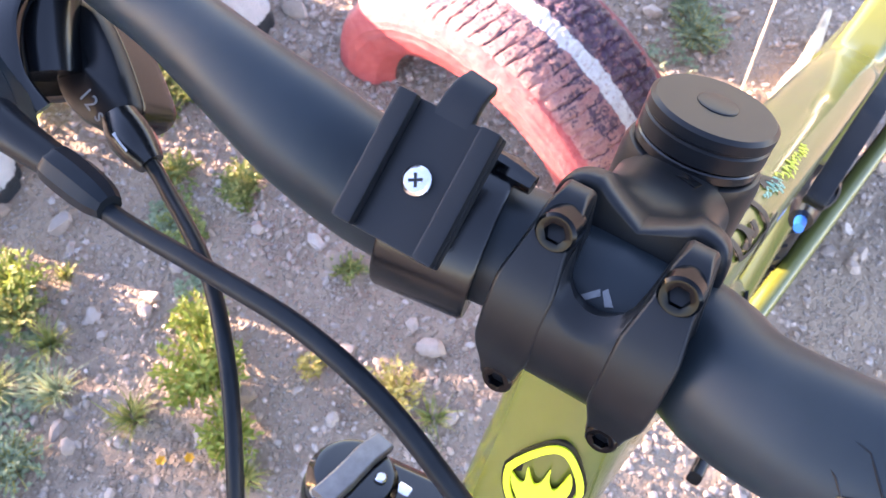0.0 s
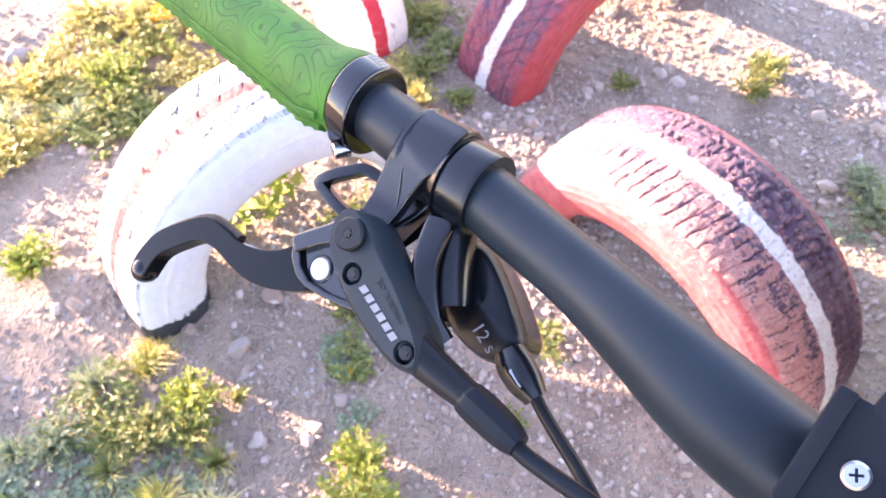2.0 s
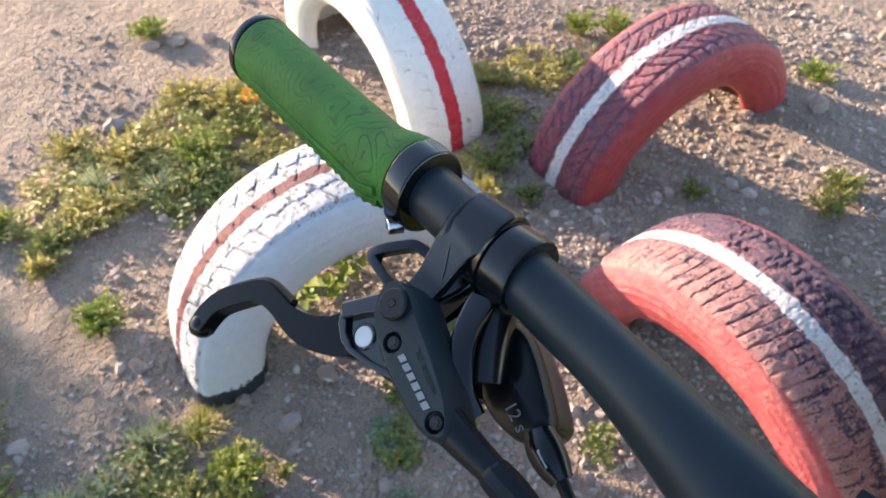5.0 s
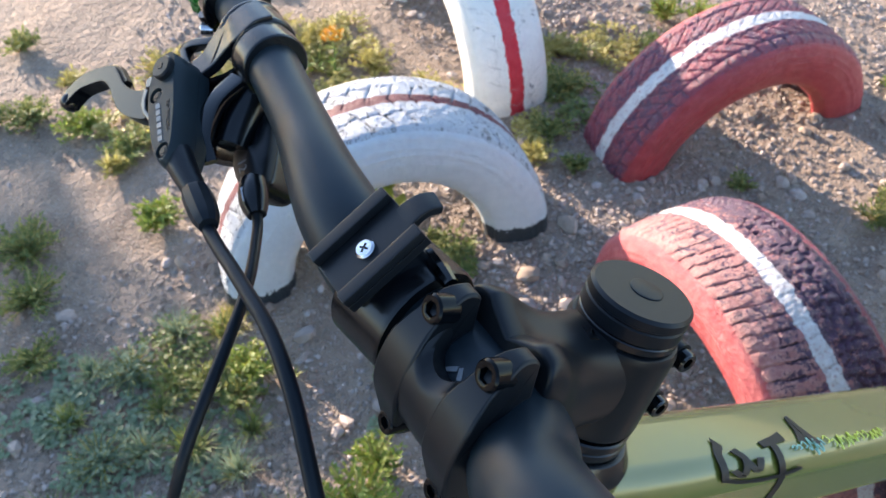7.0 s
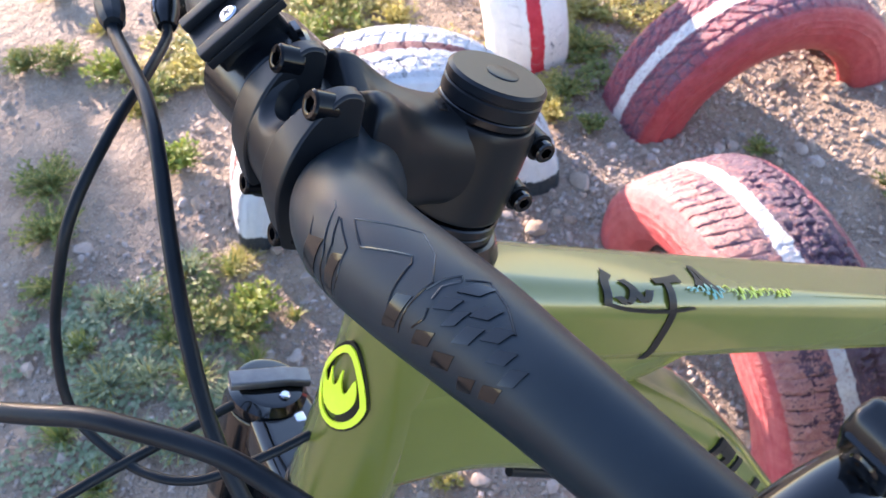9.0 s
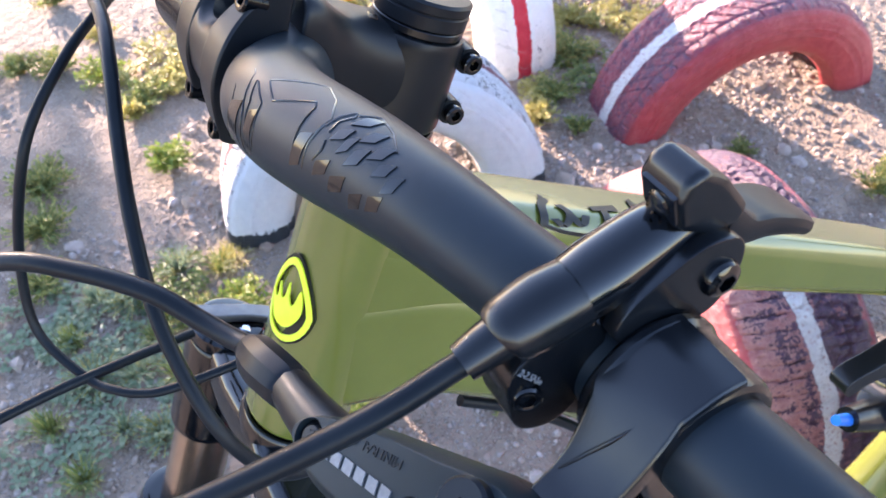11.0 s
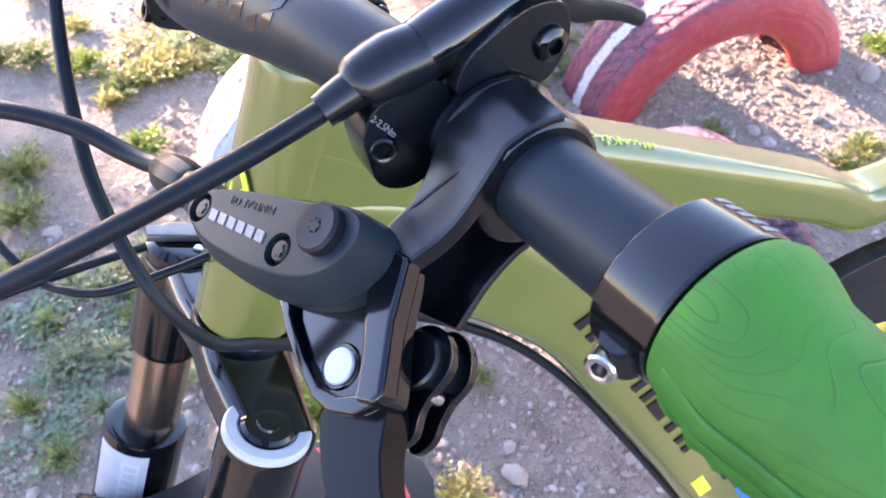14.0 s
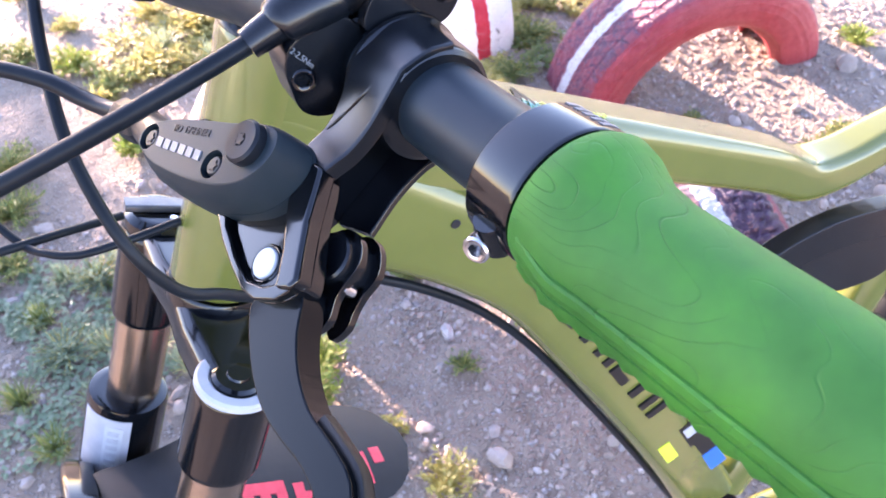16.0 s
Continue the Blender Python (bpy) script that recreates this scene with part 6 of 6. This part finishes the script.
# ---- plants ----
def leaf(bm, base, direction, length, width, up, fold=0.2, rounded_tip=False):
    d = direction.normalized()
    side = d.cross(up)
    if side.length < 1e-3:
        side = Vector((1, 0, 0))
    side.normalize()
    nn = side.cross(d)
    p0 = base
    p1 = base + d * length * 0.45 - nn * width * fold
    p2 = base + d * length
    wide = 0.62 if rounded_tip else 0.42
    a = base + d * length * wide + side * width * 0.5 + nn * width * 0.12
    b = base + d * length * wide - side * width * 0.5 + nn * width * 0.12
    v = [bm.verts.new(p) for p in (p0, a, p2, b, p1)]
    bm.faces.new((v[0], v[1], v[4]))
    bm.faces.new((v[1], v[2], v[4]))
    bm.faces.new((v[2], v[3], v[4]))
    bm.faces.new((v[3], v[0], v[4]))


def stem_line(bm, pts, r):
    tube(pts, [r] * len(pts), 4, 2, Vector((0.3, 0.1, 1)), bm)


def bushy_weed(rng, spread, height, count, size, slim=0.4):
    """A low bushy weed: many stems from one root, small leaves along them."""
    bm = bmesh.new()
    st = bmesh.new()
    for k in range(count):
        a = rng.uniform(0, 6.283)
        out = rng.random() ** 0.6 * spread
        h = height * rng.uniform(0.4, 1.0) * (1 - 0.4 * out / spread)
        tip = Vector((math.cos(a) * out, math.sin(a) * out, h))
        mid = tip * 0.5 + Vector((0, 0, h * 0.15))
        stem_line(st, [Vector((0, 0, -0.005)), mid, tip], 0.0008)
        n = rng.randint(8, 13)
        for i in range(n):
            t = 0.25 + 0.75 * (i + rng.random()) / n
            p = mid * (2 * t * (1 - t)) * 1.0 + tip * t * t
            d = Vector((math.cos(a + rng.uniform(-2, 2)), math.sin(a + rng.uniform(-2, 2)), rng.uniform(0.1, 0.9)))
            leaf(bm, p, d, size * rng.uniform(0.6, 1.2), size * slim * rng.uniform(0.7, 1.2), Vector((rng.uniform(-0.3, 0.3), rng.uniform(-0.3, 0.3), 1)))
    return bm, st


def grass_tuft(rng, spread, height, count):
    bm = bmesh.new()
    for k in range(count):
        a = rng.uniform(0, 6.283)
        r0 = spread * 0.35 * rng.random()
        base = Vector((math.cos(a) * r0, math.sin(a) * r0, -0.004))
        lean = rng.uniform(0.2, 1.2)
        h = height * rng.uniform(0.5, 1.1)
        b = a + rng.uniform(-0.9, 0.9)
        w = rng.uniform(0.0010, 0.0022)
        side = Vector((-math.sin(b), math.cos(b), 0)) * w
        out = Vector((math.cos(b), math.sin(b), 0))
        prev = None
        for t in (0.0, 0.35, 0.7, 1.0):
            c = base + Vector((0, 0, 1)) * h * (t - 0.35 * lean * t * t) + out * h * lean * t * t * 0.8
            ww = side * (1 - t * 0.92)
            row = (bm.verts.new(c - ww), bm.verts.new(c + ww))
            if prev:
                bm.faces.new((prev[0], prev[1], row[1], row[0]))
            prev = row
    return bm


def creeper(rng, rx, ry, count, size, height=0.012):
    """A mat of small rounded leaves close to the ground."""
    bm = bmesh.new()
    for k in range(count):
        a, q = rng.uniform(0, 6.283), rng.random() ** 0.55
        edge = 0.75 + 0.35 * noise.noise(Vector((math.cos(a) * 2, math.sin(a) * 2, rx * 50)))
        p = Vector((math.cos(a) * rx * q * edge, math.sin(a) * ry * q * edge, 0))
        if noise.noise(Vector((p.x * 22, p.y * 22, rx * 9))) < -0.18:
            continue
        p.z = height * rng.random() ** 1.2
        b = rng.uniform(0, 6.283)
        leaf(bm, p, Vector((math.cos(b), math.sin(b), rng.uniform(-0.1, 0.5))), size * rng.uniform(0.6, 1.3), size * rng.uniform(0.55, 0.95), Vector((rng.uniform(-0.4, 0.4), rng.uniform(-0.4, 0.4), 1)), 0.1, True)
    return bm


def put(name, x, y, label, category, group, kind=""):
    root = empty(name, Matrix.Translation((x, y, ground_height(x, y))))
    return tagged(root, label, category, group, kind)


WEEDS = [  # x, y, spread, height, stems, leaf, finish
    (0.03, 1.225, 0.055, 0.07, 60, 0.017, 'B'), (0.045, 0.785, 0.055, 0.07, 55, 0.014, 'B'), (0.085, 0.445, 0.07, 0.12, 90, 0.016, 'B'), (0.035, 0.36, 0.05, 0.08, 60, 0.014, 'B'), (0.148, 0.505, 0.05, 0.07, 50, 0.014, 'B'),
    (-0.228, 1.30, 0.085, 0.055, 110, 0.013, 'L'), (-0.25, 1.16, 0.08, 0.05, 90, 0.012, 'L'), (0.80, 0.965, 0.05, 0.06, 50, 0.013, 'Y'), (0.855, 0.895, 0.035, 0.05, 36, 0.012, 'L'), (1.343, 0.449, 0.055, 0.05, 50, 0.013, 'L'),
    (1.27, 0.44, 0.05, 0.05, 40, 0.012, 'L'), (1.652, 0.683, 0.05, 0.05, 40, 0.014, 'B'), (0.588, 2.021, 0.06, 0.05, 50, 0.016, 'B'), (1.116, 0.66, 0.035, 0.03, 30, 0.010, 'L'), (0.012, 0.75, 0.05, 0.06, 45, 0.012, 'L'),
    (0.22, 0.20, 0.05, 0.05, 45, 0.012, 'Y'), (0.19, 0.33, 0.03, 0.03, 20, 0.012, 'Y'), (0.35, 0.37, 0.035, 0.03, 24, 0.010, 'L'), (1.135, 0.108, 0.07, 0.04, 70, 0.012, 'P'), (1.19, 0.16, 0.05, 0.04, 45, 0.012, 'P'), (0.38, 0.60, 0.05, 0.05, 50, 0.012, 'L'),
    (0.34, 0.71, 0.045, 0.04, 40, 0.011, 'L'), (0.49, 0.80, 0.06, 0.03, 60, 0.010, 'D'), (0.47, 0.86, 0.05, 0.03, 50, 0.010, 'D'), (1.455, 1.15, 0.05, 0.10, 40, 0.015, 'B'), (1.40, 1.22, 0.05, 0.08, 40, 0.014, 'B'), (0.0, 1.44, 0.04, 0.04, 24, 0.020, 'Y'),
    (0.003, 1.81, 0.06, 0.03, 50, 0.012, 'Y'), (-0.07, 2.02, 0.06, 0.05, 50, 0.014, 'L'), (-0.12, 1.72, 0.07, 0.05, 70, 0.014, 'L'), (-0.02, 1.62, 0.07, 0.06, 70, 0.014, 'B'), (0.16, 1.50, 0.08, 0.06, 80, 0.015, 'Y'), (0.30, 1.62, 0.09, 0.06, 90, 0.015, 'Y'), (0.44, 1.50, 0.08, 0.07, 80, 0.015, 'B'), (0.58, 1.62, 0.08, 0.06, 80, 0.015, 'Y'), (0.66, 1.46, 0.07, 0.06, 60, 0.014, 'Y'), (0.36, 1.44, 0.07, 0.05, 70, 0.014, 'L'), (0.05, 1.48, 0.07, 0.05, 60, 0.014, 'L'), (0.52, 1.72, 0.08, 0.05, 70, 0.014, 'Y'), (0.22, 1.74, 0.08, 0.05, 70, 0.014, 'Y'), (0.72, 1.32, 0.05, 0.05, 45, 0.013, 'Y'), (0.88, 1.02, 0.06, 0.05, 60, 0.012, 'L'), (1.00, 1.14, 0.06, 0.05, 60, 0.012, 'L'), (1.08, 1.26, 0.07, 0.05, 60, 0.013, 'Y'), (-0.14, 0.90, 0.06, 0.05, 60, 0.012, 'P'), (-0.24, 0.76, 0.06, 0.05, 60, 0.012, 'P'), (-0.04, 0.80, 0.06, 0.05, 50, 0.012, 'L'), (-0.28, 1.02, 0.06, 0.04, 50, 0.012, 'L'), (-0.16, 0.60, 0.06, 0.05, 60, 0.012, 'P'), (-0.20, 1.75, 0.06, 0.05, 60, 0.014, 'L')]
# Y: the yellow of sunlit leaves is put into the colour
COATS = {'B': (LEAF_BRIGHT, "bright green bushy weed growing in the gravel"), 'L': (LEAF, "low green weed growing in the gravel"), 'Y': (LEAF_DRY_SUNLIT, "weed growing in the gravel, leaves coloured yellow as if sunlit"), 'P': (LEAF_PALE, "grey green weed growing in the gravel"), 'D': (LEAF, "dark creeping weed beside the white tyre")}
for i, (x, y, spread, height, stems, size, coat) in enumerate(WEEDS):
    rng = random.Random(500 + i)
    root = put("weed", x, y, COATS[coat][1], "weed", "weeds on the ground")
    leaves, stalks = bushy_weed(rng, spread, height, stems, size)
    part("leaves", leaves, COATS[coat][0], root, smooth=180)
    part("stalk", stalks, LEAF_DRY_SUNLIT, root, smooth=180)

TUFTS = [(-0.05, 0.62, 0.05, 0.07, 90), (-0.10, 0.70, 0.06, 0.07, 110), (0.03, 0.90, 0.05, 0.05, 80), (-0.04, 0.94, 0.06, 0.06, 110), (-0.02, 0.50, 0.05, 0.06, 80), (0.00, 0.31, 0.04, 0.05, 60), (1.42, 1.12, 0.04, 0.09, 50), (1.50, 1.08, 0.03, 0.07, 40),
         (-0.12, 0.80, 0.05, 0.05, 90), (-0.22, 0.64, 0.05, 0.06, 80), (-0.33, 0.70, 0.06, 0.06, 90), (0.10, 0.74, 0.03, 0.04, 40), (-0.17, 0.74, 0.06, 0.06, 110), (-0.26, 0.86, 0.06, 0.05, 110), (-0.08, 0.84, 0.06, 0.06, 110), (-0.20, 0.94, 0.05, 0.05, 90), (0.0, 0.68, 0.05, 0.06, 90), (-0.30, 0.58, 0.05, 0.06, 90), (0.20, 1.58, 0.06, 0.08, 90), (0.40, 1.55, 0.06, 0.08, 90), (0.55, 1.54, 0.06, 0.08, 90), (0.30, 1.48, 0.06, 0.07, 90), (1.12, 1.22, 0.05, 0.07, 70), (0.22, 0.13, 0.04, 0.05, 50)]
for i, (x, y, spread, height, count) in enumerate(TUFTS):
    root = put("grass_tuft", x, y, "short green grass tuft with dry blades", "grass", "grass tufts on the ground")
    part("green_grass", grass_tuft(random.Random(700 + i), spread, height, count), LEAF if i % 3 else LEAF_PALE, root, smooth=180)
    part("dry_grass", grass_tuft(random.Random(760 + i), spread * 1.3, height * 0.7, count // 3), LEAF_DRY_SUNLIT, root, smooth=180)

MATS = [  # creeping mats: x, y, radii, leaves, leaf, finish
    (-0.20, 0.83, 0.17, 0.17, 1500, 0.012, 'P'), (-0.30, 0.92, 0.14, 0.13, 900, 0.012, 'P'), (-0.09, 0.70, 0.11, 0.10, 700, 0.011, 'P'), (-0.06, 0.90, 0.12, 0.10, 700, 0.011, 'L'), (-0.32, 0.66, 0.13, 0.13, 800, 0.011, 'P'), (0.27, 0.66, 0.07, 0.06, 420, 0.010, 'P'), (0.20, 0.55, 0.05, 0.05, 250, 0.009, 'P'),
    (0.42, 1.62, 0.20, 0.14, 2600, 0.013, 'Y'), (0.24, 1.55, 0.20, 0.12, 2600, 0.013, 'Y'), (0.10, 1.55, 0.16, 0.10, 1700, 0.013, 'Y'), (0.52, 1.45, 0.16, 0.14, 1800, 0.012, 'Y'), (0.66, 1.60, 0.10, 0.12, 1000, 0.012, 'Y'), (0.36, 1.40, 0.14, 0.10, 1500, 0.012, 'L'), (0.18, 1.66, 0.14, 0.09, 1200, 0.012, 'Y'),
    (1.02, 1.20, 0.10, 0.15, 1200, 0.011, 'Y'), (1.00, 1.06, 0.10, 0.10, 1000, 0.011, 'L'), (1.20, 1.20, 0.12, 0.12, 1200, 0.011, 'Y'), (0.86, 1.04, 0.08, 0.08, 800, 0.010, 'Y'), (1.30, 1.12, 0.10, 0.08, 700, 0.011, 'L'), (0.50, 0.82, 0.09, 0.07, 600, 0.008, 'L'), (1.13, 0.12, 0.14, 0.08, 700, 0.010, 'P'), (0.72, 1.25, 0.10, 0.10, 700, 0.011, 'Y'),
    (0.44, 0.82, 0.10, 0.06, 900, 0.009, 'L'), (0.52, 0.79, 0.08, 0.06, 700, 0.009, 'L'), (0.29, 0.63, 0.09, 0.06, 700, 0.009, 'L'), (0.38, 0.60, 0.07, 0.05, 500, 0.009, 'L'), (0.02, 0.78, 0.08, 0.06, 500, 0.010, 'L'), (0.52, 0.40, 0.06, 0.05, 350, 0.009, 'L')]
for i, (x, y, rx, ry, count, size, coat) in enumerate(MATS):
    rng = random.Random(900 + i)
    bm = creeper(rng, rx, ry, count, size, 0.022 if coat != 'P' else 0.010)
    mat_ob = part("ground_cover", bm, COATS[coat][0], None, smooth=180)
    mat_ob.location = (x, y, ground_height(x, y) + 0.002)
    tagged(mat_ob, "creeping ground cover of small grey green leaves" if coat == 'P' else "creeping ground cover, sunlit yellow green leaves", "ground cover", "ground cover mats", "stuff")

# broad leaves under the white tyre
root = put("broadleaf_weed", 0.37, 1.02, "broad-leaved green weed in the hole of the white tyre", "weed", "weeds on the ground")
bm = bmesh.new()
rng = random.Random(77)
for k in range(80):
    a = rng.uniform(0, 6.283)
    leaf(bm, Vector((rng.uniform(-0.09, 0.11), rng.uniform(-0.06, 0.07), rng.uniform(0.0, 0.09))), Vector((math.cos(a), math.sin(a), rng.uniform(0, 0.6))), rng.uniform(0.03, 0.055), rng.uniform(0.022, 0.035), Vector((0, 0, 1)), 0.15, True)
part("leaves", bm, LEAF_BRIGHT, root, smooth=180)

# orange flower beyond the white tyre
root = put("orange_flower", 0.56, 1.47, "tall weed with a cluster of orange flowers", "flower", "flowers")
st, lf, pt = bmesh.new(), bmesh.new(), bmesh.new()
rng = random.Random(31)
stem_line(st, [Vector((0, 0, 0)), Vector((0.005, 0.0, 0.06)), Vector((0.01, 0.01, 0.12))], 0.0022)
stem_line(st, [Vector((0, 0, 0.01)), Vector((-0.06, 0.05, 0.05)), Vector((-0.12, 0.11, 0.08))], 0.0018)
for k in range(46):
    a, r = rng.uniform(0, 6.283), 0.028 * rng.random() ** 0.5
    c = Vector((0.01 + math.cos(a) * r, 0.01 + math.sin(a) * r, 0.122 + rng.uniform(-0.006, 0.010)))
    for j in range(5):
        b = j * 1.257 + a
        leaf(pt, c, Vector((math.cos(b), math.sin(b), 0.5)), 0.007, 0.005, Vector((0, 0, 1)), 0.1, True)
for k in range(26):
    a = rng.uniform(0, 6.283)
    t = rng.random()
    p = Vector((0.01 * t, 0.01 * t, 0.11 * t)) if k % 2 else Vector((-0.12 * t, 0.11 * t, 0.02 + 0.06 * t))
    leaf(lf, p, Vector((math.cos(a), math.sin(a), 0.3)), 0.024, 0.009, Vector((0, 0, 1)))
part("stems", st, LEAF, root, smooth=180)
part("leaves", lf, LEAF_BRIGHT, root, smooth=180)
part("petals", pt, PETAL, root, smooth=180)

# small orange blooms near the wheel
for i, (x, y) in enumerate(((-0.045, 0.421), (-0.02, 0.39), (0.25, 0.62))):
    root = put("small_flower", x, y, "tiny orange flower close to the soil", "flower", "flowers")
    pt = bmesh.new()
    for j in range(6):
        leaf(pt, Vector((0, 0, 0.018)), Vector((math.cos(j * 1.05), math.sin(j * 1.05), 0.4)), 0.009, 0.006, Vector((0, 0, 1)), 0.1, True)
    part("petals", pt, PETAL, root, smooth=180)

# dry heap of dead grass, catching the sun
root = put("dry_grass_heap", 0.055, 0.905, "small heap of dead brown grass", "dry grass", "dry plants")
part("dead_grass", grass_tuft(random.Random(55), 0.10, 0.035, 240), LEAF_DRY_SUNLIT, root, smooth=180)

# dry stalks beside the frame
for i, pts in enumerate((((1.02, -0.09, 0.01), (1.09, -0.088, 0.03), (1.18, -0.10, 0.02), (1.32, -0.09, 0.03)), ((1.00, -0.03, 0.01), (1.10, -0.01, 0.06), (1.30, 0.02, 0.10)))):
    root = put("dry_stalk", *pts[0][:2], "bleached dry stalk lying on the gravel", "stalk", "dry plants")
    z = ground_height(*pts[0][:2])
    local = [Vector((p[0] - pts[0][0], p[1] - pts[0][1], p[2])) for p in pts]
    part("stalk", tube(local, [0.014, 0.018, 0.016, 0.006] if i == 0 else [0.0025, 0.0025, 0.002], 9, 6), WOOD, root)

# an unseen tree, added so that its crown shades the near ground
root = put("tree", -2.08, 7.0, "small leafy tree out of view, added to shade the ground", "tree", "trees")
rng = random.Random(12)
tk = tube([(0, 0, -0.05), (0.03, 0.02, 0.7), (0.0, 0.05, 1.4), (-0.05, 0.0, 2.6)], [0.07, 0.055, 0.045, 0.02], 10, 4)
for k in range(15):
    a = k * 0.7
    tk = tube([(0, 0.03, 1.10 + 0.08 * k), (math.cos(a) * 0.3, math.sin(a) * 0.25, 1.35 + 0.08 * k), (math.cos(a) * 0.62, math.sin(a) * 0.45, 1.45 + 0.09 * k)], [0.022, 0.014, 0.006], 6, 3, Vector((0.2, 0.3, 1)), tk)
part("trunk", tk, WOOD, root)
bm = bmesh.new()
while len(bm.verts) < 5 * 8200:
    p = Vector((rng.uniform(-1, 1), rng.uniform(-1, 1), rng.uniform(-1, 1)))
    if p.x ** 4 + p.y ** 4 + p.z ** 4 > 1 + 0.3 * noise.noise(p * 3):
        continue
    p = Vector((p.x * 0.92, p.y * 0.32, 2.08 + p.z * 1.02))
    if noise.noise(p * 3.4) < -0.28:
        continue
    # an open gap low on one side of the crown, left for a sun patch
    if ((p.x - 0.845 + 0.21 * p.y) / 0.115) ** 2 + ((p.z - 1.39 - 0.217 * p.y) / 0.095) ** 2 < 1:
        continue
    leaf(bm, p, Vector((rng.uniform(-1, 1), rng.uniform(-1, 1), rng.uniform(-0.6, 0.4))), 0.085, 0.055, Vector((rng.uniform(-1, 1), rng.uniform(-1, 1), 1)))
part("crown", bm, LEAF, root, smooth=180)
